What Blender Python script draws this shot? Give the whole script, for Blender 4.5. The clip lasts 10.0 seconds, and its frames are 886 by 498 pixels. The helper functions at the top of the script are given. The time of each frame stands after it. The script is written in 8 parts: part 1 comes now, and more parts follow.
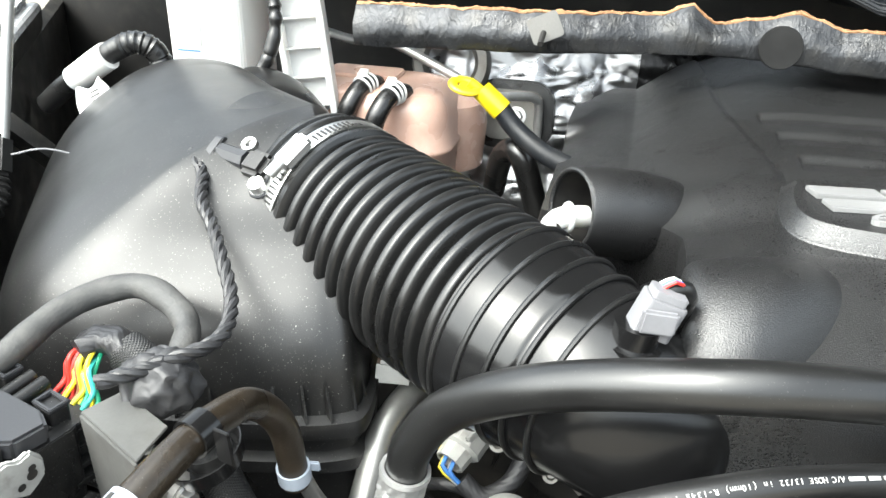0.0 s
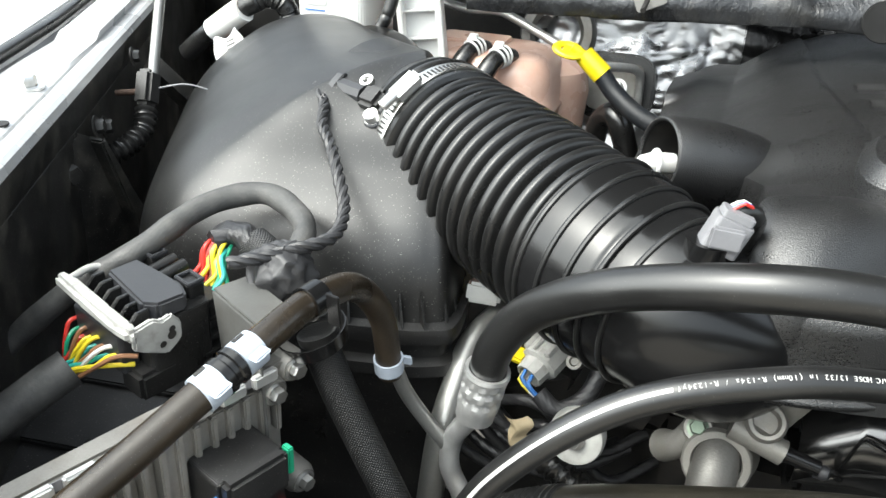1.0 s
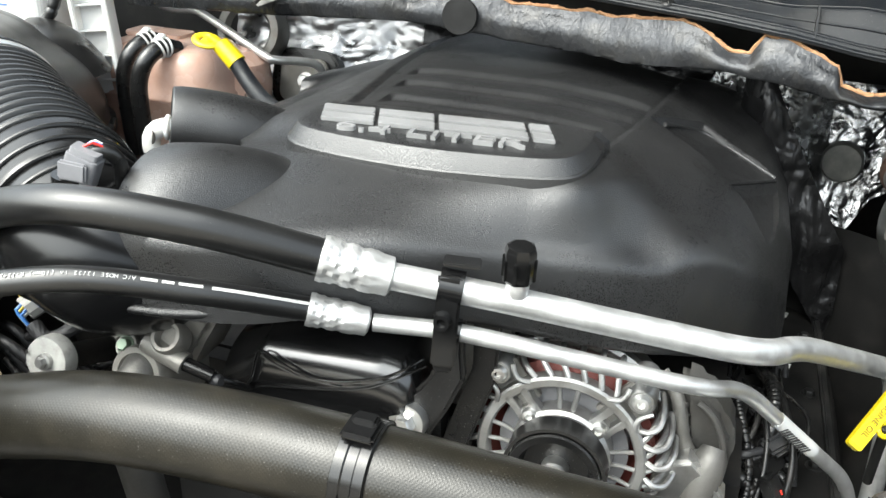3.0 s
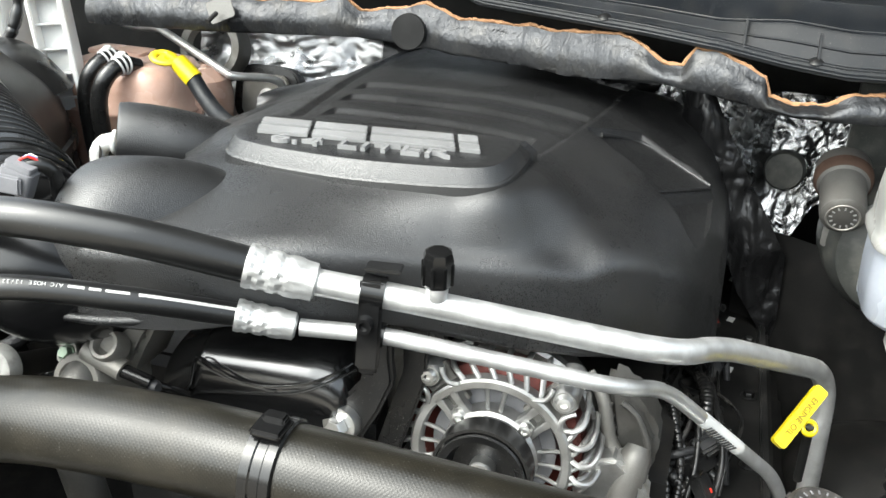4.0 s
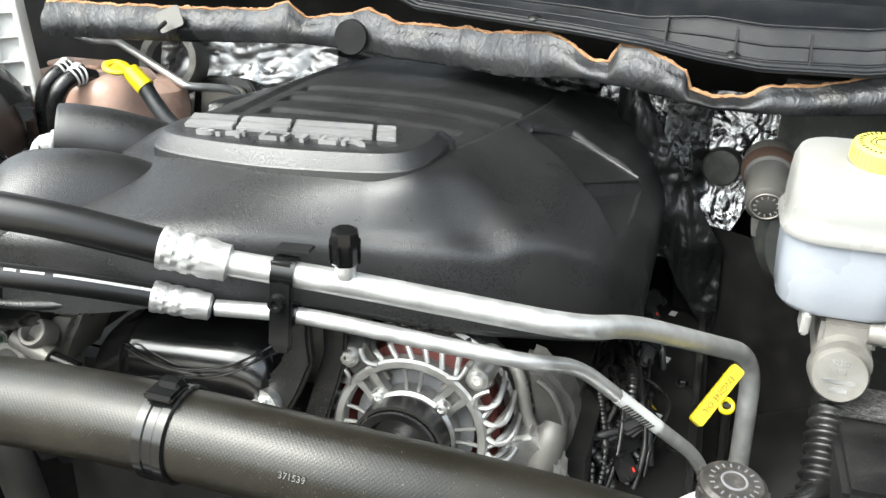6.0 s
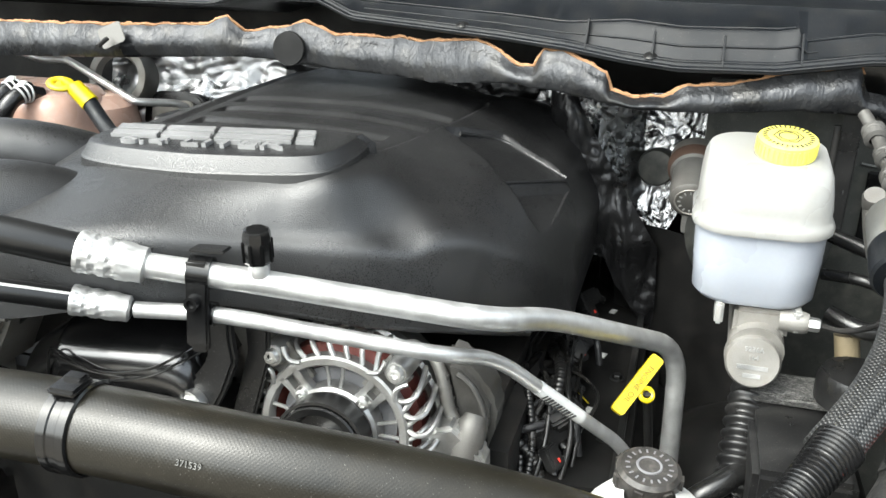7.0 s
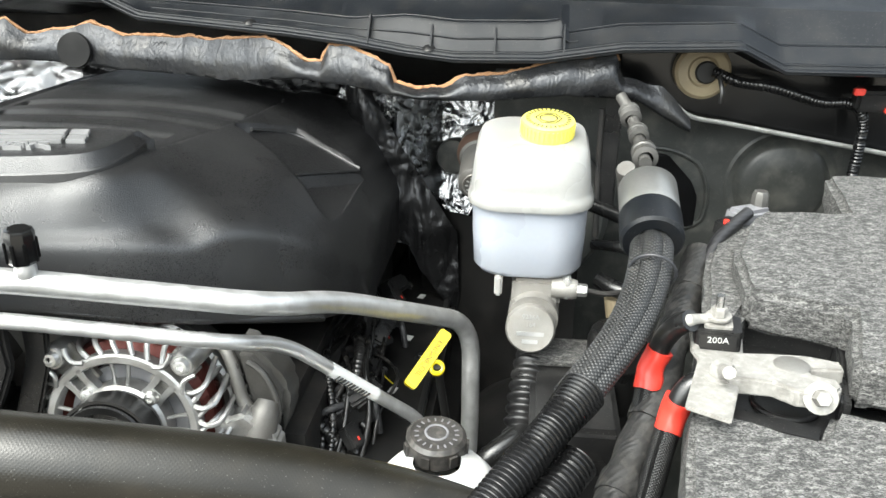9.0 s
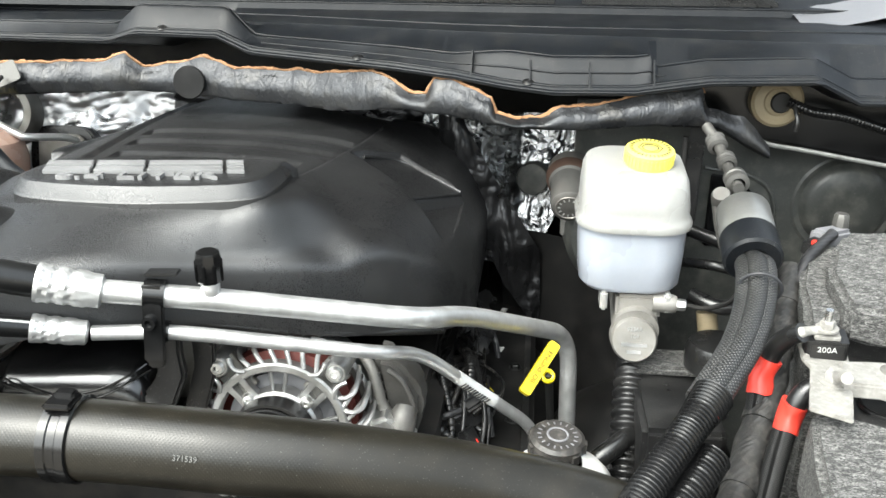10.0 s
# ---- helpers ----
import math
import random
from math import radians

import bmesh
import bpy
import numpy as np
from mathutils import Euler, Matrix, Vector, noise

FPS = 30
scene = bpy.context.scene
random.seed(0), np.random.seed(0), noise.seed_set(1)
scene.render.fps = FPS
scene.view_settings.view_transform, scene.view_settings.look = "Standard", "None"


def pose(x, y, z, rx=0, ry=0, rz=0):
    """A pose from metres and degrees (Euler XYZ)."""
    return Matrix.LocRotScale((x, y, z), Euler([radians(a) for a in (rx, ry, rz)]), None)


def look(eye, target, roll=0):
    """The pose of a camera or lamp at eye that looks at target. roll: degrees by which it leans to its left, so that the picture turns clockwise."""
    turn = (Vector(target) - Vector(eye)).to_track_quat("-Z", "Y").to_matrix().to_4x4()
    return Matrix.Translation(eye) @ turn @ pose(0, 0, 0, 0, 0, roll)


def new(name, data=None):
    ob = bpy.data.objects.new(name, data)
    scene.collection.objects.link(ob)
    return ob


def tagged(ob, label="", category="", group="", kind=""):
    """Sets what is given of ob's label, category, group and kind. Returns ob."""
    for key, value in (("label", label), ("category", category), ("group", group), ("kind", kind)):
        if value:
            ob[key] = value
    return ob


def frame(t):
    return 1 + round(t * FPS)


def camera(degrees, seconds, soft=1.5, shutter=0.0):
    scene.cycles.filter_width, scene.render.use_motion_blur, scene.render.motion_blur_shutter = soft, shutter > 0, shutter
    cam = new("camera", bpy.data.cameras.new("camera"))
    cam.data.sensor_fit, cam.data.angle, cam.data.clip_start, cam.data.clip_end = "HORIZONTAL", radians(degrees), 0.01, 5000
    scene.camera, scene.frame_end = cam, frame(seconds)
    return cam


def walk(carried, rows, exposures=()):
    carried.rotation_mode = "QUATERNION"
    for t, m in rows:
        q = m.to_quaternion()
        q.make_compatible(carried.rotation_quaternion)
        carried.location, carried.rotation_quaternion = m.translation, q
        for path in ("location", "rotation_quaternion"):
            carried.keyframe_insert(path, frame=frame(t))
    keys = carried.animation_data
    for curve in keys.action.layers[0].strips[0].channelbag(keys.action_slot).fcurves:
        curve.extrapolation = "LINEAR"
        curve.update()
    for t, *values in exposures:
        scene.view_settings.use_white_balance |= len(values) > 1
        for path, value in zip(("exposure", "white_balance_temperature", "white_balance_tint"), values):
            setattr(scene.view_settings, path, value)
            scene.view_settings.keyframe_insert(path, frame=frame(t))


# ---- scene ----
cam = camera(55.3, 10.0)
METRES, EYE, TILT, LEAN, TURN = 1.0, 1.5, -27.0, -1.06, 13.50
ROWS = [
    (0.0, 0.0, 0.0, 0.0, 0.0, 0.0, -0.0),
    (0.5, -0.0109, -0.0343, -0.0298, 4.22, -0.21, -2.32),
    (1.0, 0.0091, -0.0629, -0.0556, 6.68, -0.42, -3.67),
    (1.5, 0.0678, -0.0833, -0.0691, 7.08, -0.11, -4.23),
    (2.0, 0.1745, -0.1097, -0.0788, 5.5, 0.31, -4.13),
    (2.5, 0.3097, -0.1255, -0.0824, 4.91, 0.74, -4.03),
    (3.0, 0.4502, -0.1238, -0.0954, 4.38, 1.24, -3.73),
    (4.5, 0.5074, -0.1456, -0.0992, 3.81, 2.8, -2.9),
    (5.0, 0.5156, -0.1445, -0.1022, 3.73, 3.26, -2.68),
    (5.5, 0.549, -0.1532, -0.1207, 3.73, 3.64, -2.4),
    (7.0, 0.6405, -0.1758, -0.1498, 2.99, 5.14, -0.65),
    (7.5, 0.6859, -0.1974, -0.1667, -1.3, 5.32, 0.67),
    (8.0, 0.7107, -0.1947, -0.173, -3.98, 5.24, 2.23),
    (8.5, 0.7147, -0.1962, -0.1735, -5.57, 5.17, 3.26),
    (9.0, 0.7061, -0.2051, -0.1721, -6.46, 5.16, 3.75),
    (9.5, 0.6808, -0.2291, -0.1751, -6.55, 5.46, 3.98),
    (10.0, 0.579, -0.2743, -0.165, -6.15, 6.02, 3.8),
]
walk(cam, [(t, pose(0, 0, EYE, TILT, LEAN, TURN) @ pose(METRES * x, METRES * y, METRES * z, 90 + pitch, roll, yaw)) for t, x, y, z, yaw, pitch, roll in ROWS], exposures=[(0.0, 2.4, 6380, 3), (0.5, 2.15, 6380, 3), (1.0, 1.96, 6380, 3), (2.5, 2.04, 6380, 3), (5.5, 2.04, 6380, 3), (7.0, 2.10, 6380, 3), (10.0, 2.10, 6380, 3)])

# ---- light ----
world = bpy.data.worlds.new("sky")
scene.world = world
world.use_nodes = True
wn, wl = world.node_tree.nodes, world.node_tree.links
sky = wn.new("ShaderNodeTexSky")
sky.sky_type, sky.sun_disc = "NISHITA", False
sky.sun_elevation, sky.sun_rotation = radians(54), radians(220)
sky.air_density, sky.dust_density, sky.ozone_density = 1.0, 6.0, 1.0
haze = wn.new("ShaderNodeHueSaturation")  # thin cloud takes most of the blue out of the sky
haze.inputs["Saturation"].default_value = 0.35
wl.new(sky.outputs[0], haze.inputs["Color"])
wl.new(haze.outputs[0], wn["Background"].inputs[0])
wn["Background"].inputs[1].default_value = 0.14

sun = new("sun", bpy.data.lights.new("sun", "SUN"))
sun.data.energy, sun.data.angle, sun.data.color = 1.0, radians(95), (1.0, 0.995, 0.98)
sun.matrix_world = look((-1.1, -0.98, 4.0), (0.25, 0.6, 1.1))


# ---- materials ----
def surface(name, dark, light, rough=0.5, metal=0.0, grain=300.0, patch=14.0, bump=0.15, depth=0.0006, gloss_var=0.12,
            dirt=None, dirt_amount=0.0, coat=0.0, subsurface=0.0, transmission=0.0, specular=0.5, sheen=0.0, stretch=(1, 1, 1), specks=0.0, fleck=None):
    """A worn surface: colour mixed between dark and light by coarse and fine noise, dust patches, uneven gloss and fine relief."""
    m = bpy.data.materials.new(name)
    m.use_nodes = True
    n, l = m.node_tree.nodes, m.node_tree.links
    b = n["Principled BSDF"]
    co, mp = n.new("ShaderNodeTexCoord"), n.new("ShaderNodeMapping")
    mp.inputs["Scale"].default_value = stretch
    l.new(co.outputs["Object"], mp.inputs["Vector"])

    def cloud(scale, detail=4.0):
        t = n.new("ShaderNodeTexNoise")
        t.inputs["Scale"].default_value, t.inputs["Detail"].default_value = scale, detail
        l.new(mp.outputs[0], t.inputs["Vector"])
        return t.outputs["Fac"]

    def ramp(src, lo, hi, a=0.35, z=0.65):
        r = n.new("ShaderNodeMapRange")
        r.inputs["From Min"].default_value, r.inputs["From Max"].default_value = a, z
        r.inputs["To Min"].default_value, r.inputs["To Max"].default_value = lo, hi
        l.new(src, r.inputs["Value"])
        return r.outputs["Result"]

    def mix(fac, a, z):
        x = n.new("ShaderNodeMix")
        x.data_type = "RGBA"
        l.new(fac, x.inputs[0])
        for socket, v in ((x.inputs[6], a), (x.inputs[7], z)):
            if isinstance(v, tuple):
                socket.default_value = (*v, 1)
            else:
                l.new(v, socket)
        return x.outputs[2]

    fine, coarse = cloud(grain, 3.0), cloud(patch, 5.0)
    both = n.new("ShaderNodeMath")
    both.operation = "MULTIPLY_ADD"
    both.inputs[1].default_value = 0.4
    l.new(fine, both.inputs[0])
    l.new(ramp(coarse, 0.0, 0.6), both.inputs[2])
    col = mix(both.outputs[0], dark, light)
    if dirt:
        col = mix(ramp(cloud(patch * 2.3, 8.0), 0.0, dirt_amount, 0.48, 0.72), col, dirt)
    rough_out = ramp(coarse, rough - gloss_var, rough + gloss_var)
    if fleck:  # pebbled grain: raised points are paler and duller than the hollows between them
        grit = cloud(fleck[0], 1.5)
        col = mix(ramp(grit, 0.0, 1.0, 0.44, 0.60), col, fleck[1])
        uneven = n.new("ShaderNodeMath")
        uneven.operation = "ADD"
        l.new(rough_out, uneven.inputs[0])
        l.new(ramp(grit, -fleck[2], fleck[2], 0.40, 0.60), uneven.inputs[1])
        rough_out = uneven.outputs[0]
    if specks:
        col = mix(ramp(cloud(900.0, 1.0), 0.0, specks, 0.71, 0.76), col, (0.30, 0.29, 0.27))
    l.new(col, b.inputs["Base Color"])
    l.new(rough_out, b.inputs["Roughness"])
    b.inputs["Metallic"].default_value = metal
    b.inputs["Coat Weight"].default_value, b.inputs["Coat Roughness"].default_value = coat, 0.15
    b.inputs["Specular IOR Level"].default_value = specular
    b.inputs["Subsurface Weight"].default_value = subsurface
    b.inputs["Subsurface Radius"].default_value, b.inputs["Subsurface Scale"].default_value = (1.0, 0.9, 0.8), 0.02
    b.inputs["Transmission Weight"].default_value = transmission
    b.inputs["Sheen Weight"].default_value = sheen
    if bump:
        k = n.new("ShaderNodeBump")
        k.inputs["Strength"].default_value, k.inputs["Distance"].default_value = bump, depth
        l.new(fine, k.inputs["Height"])
        l.new(k.outputs["Normal"], b.inputs["Normal"])
    return m


def fibres(m, scale, dark, share):
    """Mats a surface with fine bent fibres: dark gaps between paler strands."""
    n, l = m.node_tree.nodes, m.node_tree.links
    b = n["Principled BSDF"]
    co, mp = n.new("ShaderNodeTexCoord"), n.new("ShaderNodeMapping")
    mp.inputs["Scale"].default_value, mp.inputs["Rotation"].default_value = (0.42, 1, 1.3), (0, 0, 0.3)
    t, r, x = n.new("ShaderNodeTexNoise"), n.new("ShaderNodeMapRange"), n.new("ShaderNodeMix")
    t.inputs["Scale"].default_value, t.inputs["Detail"].default_value, t.inputs["Distortion"].default_value = scale, 4.0, 1.6
    r.inputs["From Min"].default_value, r.inputs["From Max"].default_value = 0.43, 0.56
    r.inputs["To Min"].default_value, r.inputs["To Max"].default_value = share, 0.0
    x.data_type = "RGBA"
    x.inputs[7].default_value = (*dark, 1)
    l.new(co.outputs["Object"], mp.inputs["Vector"])
    l.new(mp.outputs[0], t.inputs["Vector"])
    l.new(t.outputs["Fac"], r.inputs["Value"])
    l.new(r.outputs["Result"], x.inputs[0])
    l.new(b.inputs["Base Color"].links[0].from_socket, x.inputs[6])
    l.new(x.outputs[2], b.inputs["Base Color"])
    return m


def relief(m, kind, scale, strength, depth, uv=False, stretch=(1, 1, 1), turn=0.0):
    """Adds a second relief to a material: folds, creases or a woven braid."""
    n, l = m.node_tree.nodes, m.node_tree.links
    b = n["Principled BSDF"]
    co, mp = n.new("ShaderNodeTexCoord"), n.new("ShaderNodeMapping")
    mp.inputs["Scale"].default_value, mp.inputs["Rotation"].default_value = stretch, (0, 0, turn)
    l.new(co.outputs["UV" if uv else "Object"], mp.inputs["Vector"])
    if kind == "crease":
        t = n.new("ShaderNodeTexVoronoi")
        t.feature = "F1"
        warp = n.new("ShaderNodeTexNoise")
        warp.inputs["Scale"].default_value, warp.inputs["Detail"].default_value = scale * 0.5, 6.0
        l.new(mp.outputs[0], warp.inputs["Vector"])
        add = n.new("ShaderNodeVectorMath")
        add.operation = "MULTIPLY_ADD"
        add.inputs[1].default_value = (0.06, 0.06, 0.06)
        l.new(warp.outputs["Color"], add.inputs[0])
        l.new(mp.outputs[0], add.inputs[2])
        t.inputs["Scale"].default_value = scale
        l.new(add.outputs[0], t.inputs["Vector"])
        height = t.outputs["Distance"]
    elif kind == "braid":
        waves = []
        for sign in (1, -1):
            p = n.new("ShaderNodeMapping")
            p.inputs["Rotation"].default_value = (0, 0, sign * radians(50))
            l.new(mp.outputs[0], p.inputs["Vector"])
            w = n.new("ShaderNodeTexWave")
            w.inputs["Scale"].default_value = scale
            l.new(p.outputs[0], w.inputs["Vector"])
            waves.append(w.outputs["Fac"])
        x = n.new("ShaderNodeMath")
        x.operation = "MULTIPLY"
        l.new(waves[0], x.inputs[0])
        l.new(waves[1], x.inputs[1])
        height = x.outputs[0]
        # strong braids also get the shade of their hollows in the colour
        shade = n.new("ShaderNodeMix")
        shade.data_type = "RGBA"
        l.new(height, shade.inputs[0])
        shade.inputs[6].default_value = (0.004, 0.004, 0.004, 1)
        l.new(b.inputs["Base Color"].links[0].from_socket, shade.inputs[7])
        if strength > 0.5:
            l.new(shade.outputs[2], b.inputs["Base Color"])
    elif kind == "wrap":
        w = n.new("ShaderNodeTexWave")
        w.inputs["Scale"].default_value, w.inputs["Distortion"].default_value, w.inputs["Detail"].default_value = scale, 3.0, 3.0
        l.new(mp.outputs[0], w.inputs["Vector"])
        height = w.outputs["Fac"]
    else:
        t = n.new("ShaderNodeTexNoise")
        t.inputs["Scale"].default_value, t.inputs["Detail"].default_value, t.inputs["Distortion"].default_value = scale, 8.0, 0.6
        l.new(mp.outputs[0], t.inputs["Vector"])
        height = t.outputs["Fac"]
    k = n.new("ShaderNodeBump")
    k.inputs["Strength"].default_value, k.inputs["Distance"].default_value = strength, depth
    l.new(height, k.inputs["Height"])
    old = b.inputs["Normal"].links
    if old:
        l.new(old[0].from_socket, k.inputs["Normal"])
    l.new(k.outputs["Normal"], b.inputs["Normal"])
    return m


COVER = surface("textured_black_plastic", (0.006, 0.006, 0.0064), (0.011, 0.011, 0.0114), 0.37, grain=1000, bump=0.9, depth=0.0005, gloss_var=0.04, specular=0.9, dirt=(0.04, 0.04, 0.04), dirt_amount=0.1, specks=0.2, fleck=(1000.0, (0.012, 0.012, 0.0123), 0.09))
BLACK = surface("black_plastic", (0.006, 0.006, 0.006), (0.012, 0.012, 0.0125), 0.36, grain=500, bump=0.2, dirt=(0.06, 0.057, 0.053), dirt_amount=0.2, specks=0.45)
AIRBOX = surface("moulded_airbox_plastic", (0.006, 0.006, 0.006), (0.011, 0.011, 0.011), 0.36, grain=1100, bump=0.3, depth=0.0004, gloss_var=0.04, specular=0.55, dirt=(0.05, 0.05, 0.05), dirt_amount=0.10, specks=0.8)
GLOSSY = surface("glossy_black_plastic", (0.005, 0.005, 0.005), (0.009, 0.009, 0.0095), 0.2, grain=200, bump=0.03, gloss_var=0.06)
RUNNER = surface("polished_black_moulding", (0.005, 0.005, 0.005), (0.008, 0.008, 0.0085), 0.22, grain=200, bump=0.02, gloss_var=0.05, specular=0.9, coat=1.0)
RUBBER = surface("black_rubber", (0.006, 0.006, 0.006), (0.012, 0.012, 0.012), 0.30, grain=400, bump=0.1, gloss_var=0.06, specular=0.6, dirt=(0.045, 0.042, 0.04), dirt_amount=0.12, specks=0.15)
HOSE = surface("smooth_hose_rubber", (0.007, 0.007, 0.007), (0.012, 0.012, 0.012), 0.33, grain=350, bump=0.08, gloss_var=0.05, specular=0.7, specks=0.15)
BROWNHOSE = surface("brownish_coolant_rubber", (0.012, 0.009, 0.006), (0.024, 0.018, 0.012), 0.32, grain=300, bump=0.2, dirt=(0.09, 0.065, 0.04), dirt_amount=0.2, specks=0.15)
RADHOSE = relief(surface("radiator_hose_rubber", (0.007, 0.0063, 0.0045), (0.014, 0.0125, 0.009), 0.33, grain=500, bump=0.1, gloss_var=0.05, specular=0.45, dirt=(0.06, 0.05, 0.035), dirt_amount=0.15, specks=0.25), "braid", 150, 0.13, 0.0004, uv=True)
LOOMBLACK = surface("dull_black_loom", (0.003, 0.003, 0.003), (0.007, 0.007, 0.007), 0.34, grain=500, bump=0.2, specular=0.6, dirt=(0.07, 0.065, 0.06), dirt_amount=0.4)
OXIDE = surface("dark_oxidised_steel", (0.075, 0.073, 0.068), (0.15, 0.146, 0.138), 0.48, 0.5, grain=500, bump=0.4, dirt=(0.09, 0.08, 0.07), dirt_amount=0.5)
CAPDUST = surface("dusty_black_cap", (0.018, 0.017, 0.016), (0.045, 0.042, 0.039), 0.5, grain=400, patch=60, bump=0.3, dirt=(0.12, 0.108, 0.095), dirt_amount=0.5)
FADEDINK = surface("faded_print", (0.10, 0.10, 0.095), (0.17, 0.17, 0.16), 0.6, grain=500, patch=200, bump=0, dirt=(0.03, 0.03, 0.028), dirt_amount=0.8)
GREENBOLT = surface("green_stained_steel", (0.14, 0.19, 0.14), (0.26, 0.31, 0.25), 0.45, 0.5, grain=300, bump=0.2)
# grimy steel with the shade of the lower bay put into its colour
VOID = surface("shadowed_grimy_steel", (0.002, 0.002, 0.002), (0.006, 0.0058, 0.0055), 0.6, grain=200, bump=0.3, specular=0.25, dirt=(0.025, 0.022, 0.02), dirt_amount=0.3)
# near-black colour that stands in for the shade inside a hole
HOLEBLACK = surface("unlit_hole_black", (0.001, 0.001, 0.001), (0.002, 0.002, 0.002), 0.8, bump=0)
DARK = surface("grimy_dark_metal", (0.006, 0.006, 0.006), (0.016, 0.015, 0.014), 0.6, grain=200, bump=0.3, dirt=(0.07, 0.06, 0.05), dirt_amount=0.25)
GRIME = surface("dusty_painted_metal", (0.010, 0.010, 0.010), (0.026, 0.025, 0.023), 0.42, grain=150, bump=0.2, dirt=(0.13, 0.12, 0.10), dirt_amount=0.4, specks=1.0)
ALU = surface("bare_aluminium", (0.56, 0.56, 0.553), (0.72, 0.72, 0.71), 0.40, 0.75, grain=500, patch=60, bump=0.3, depth=0.0005, gloss_var=0.1, dirt=(0.5, 0.49, 0.47), dirt_amount=0.4)
CAST = surface("cast_aluminium", (0.40, 0.40, 0.392), (0.58, 0.58, 0.57), 0.40, 0.9, grain=700, patch=30, bump=0.5, depth=0.0005, dirt=(0.26, 0.24, 0.22), dirt_amount=0.5)
PALECAST = surface("pale_oxidised_cast_metal", (0.185, 0.178, 0.162), (0.29, 0.28, 0.262), 0.5, 0.45, grain=600, patch=30, bump=0.4, dirt=(0.20, 0.18, 0.15), dirt_amount=0.4)
DULLCAST = surface("oxidised_cast_metal", (0.18, 0.174, 0.16), (0.30, 0.29, 0.27), 0.52, 0.6, grain=500, bump=0.5, dirt=(0.14, 0.12, 0.10), dirt_amount=0.6)
STEEL = surface("zinc_plated_steel", (0.66, 0.66, 0.65), (0.82, 0.82, 0.80), 0.38, 1.0, grain=300, bump=0.1, dirt=(0.4, 0.35, 0.28), dirt_amount=0.3)
TUBESTEEL = surface("grey_coated_pipe", (0.24, 0.24, 0.23), (0.36, 0.36, 0.35), 0.42, 0.75, grain=300, bump=0.15, dirt=(0.3, 0.28, 0.25), dirt_amount=0.3)
FOIL = relief(surface("crumpled_aluminium_foil", (0.42, 0.42, 0.425), (0.60, 0.60, 0.61), 0.30, 0.95, grain=300, bump=0.05, gloss_var=0.05, dirt=(0.4, 0.39, 0.38), dirt_amount=0.12), "folds", 130, 0.25, 0.0014, stretch=(0.35, 1, 1.2))
SIDEFOIL = relief(surface("creased_side_foil", (0.32, 0.32, 0.325), (0.54, 0.54, 0.55), 0.25, 1.0, grain=300, patch=20, bump=0.05, gloss_var=0.05, dirt=(0.06, 0.06, 0.06), dirt_amount=0.5), "crease", 60, 0.5, 0.0040, stretch=(1, 1, 0.5), turn=0.5)
BLACKFOIL = relief(relief(surface("black_creased_foil", (0.014, 0.014, 0.015), (0.050, 0.050, 0.052), 0.28, 0.7, grain=300, bump=0.05, gloss_var=0.05), "crease", 90, 0.3, 0.0024, stretch=(1.1, 1, 0.3)), "folds", 260, 0.3, 0.0008, stretch=(1, 1, 0.4))
BLANKET = relief(relief(surface("dull_foil_blanket", (0.014, 0.0145, 0.016), (0.062, 0.064, 0.068), 0.32, 0.62, grain=500, patch=14, bump=0.2, depth=0.0004, gloss_var=0.1, dirt=(0.07, 0.066, 0.058), dirt_amount=0.4, specks=0.5, specular=0.3), "folds", 60, 0.5, 0.004, stretch=(1.0, 1, 0.6)), "crease", 110, 0.28, 0.0020, stretch=(1.0, 1, 0.45), turn=0.5)
FOAM = surface("torn_orange_fibre", (0.24, 0.115, 0.05), (0.40, 0.23, 0.12), 0.9, grain=500, bump=0.7, depth=0.002)
FELT = fibres(surface("grey_felt_blanket", (0.022, 0.022, 0.022), (0.255, 0.251, 0.24), 0.95, grain=1000, patch=210, bump=0.9, depth=0.0015, specular=0.1, sheen=0.05, dirt=(0.025, 0.025, 0.025), dirt_amount=0.6, stretch=(0.55, 1, 1.6)), 650, (0.02, 0.02, 0.02), 0.85)
WHITEPL = surface("white_translucent_plastic", (0.58, 0.58, 0.57), (0.68, 0.68, 0.66), 0.38, grain=300, patch=9, bump=0.05, subsurface=0.4)
FLUID = surface("milky_plastic_over_fluid", (0.29, 0.31, 0.35), (0.36, 0.38, 0.42), 0.28, grain=300, patch=6, bump=0.04, subsurface=0.5, gloss_var=0.05)
MILKY = surface("milky_reservoir_plastic", (0.235, 0.233, 0.222), (0.30, 0.298, 0.286), 0.28, grain=300, patch=6, bump=0.04, subsurface=0.6, gloss_var=0.05)
PINK = surface("stained_coolant_tank_plastic", (0.44, 0.28, 0.22), (0.55, 0.40, 0.335), 0.3, grain=200, patch=8, bump=0.05, subsurface=0.4, dirt=(0.28, 0.15, 0.10), dirt_amount=0.25)
YELLOW = surface("yellow_plastic", (0.48, 0.375, 0.008), (0.60, 0.48, 0.012), 0.35, grain=300, bump=0.08)
YELLOWDARK = surface("dark_yellow_plastic", (0.13, 0.095, 0.004), (0.20, 0.15, 0.006), 0.45, grain=300, bump=0.08)
YELLOWCAP = surface("pale_yellow_cap_plastic", (0.78, 0.70, 0.10), (0.86, 0.78, 0.16), 0.4, grain=300, bump=0.08)
RED = surface("red_tape", (0.55, 0.03, 0.02), (0.70, 0.06, 0.04), 0.4, grain=200, bump=0.2)
GREY = surface("grey_connector_plastic", (0.15, 0.15, 0.16), (0.22, 0.22, 0.23), 0.42, grain=300, bump=0.08)
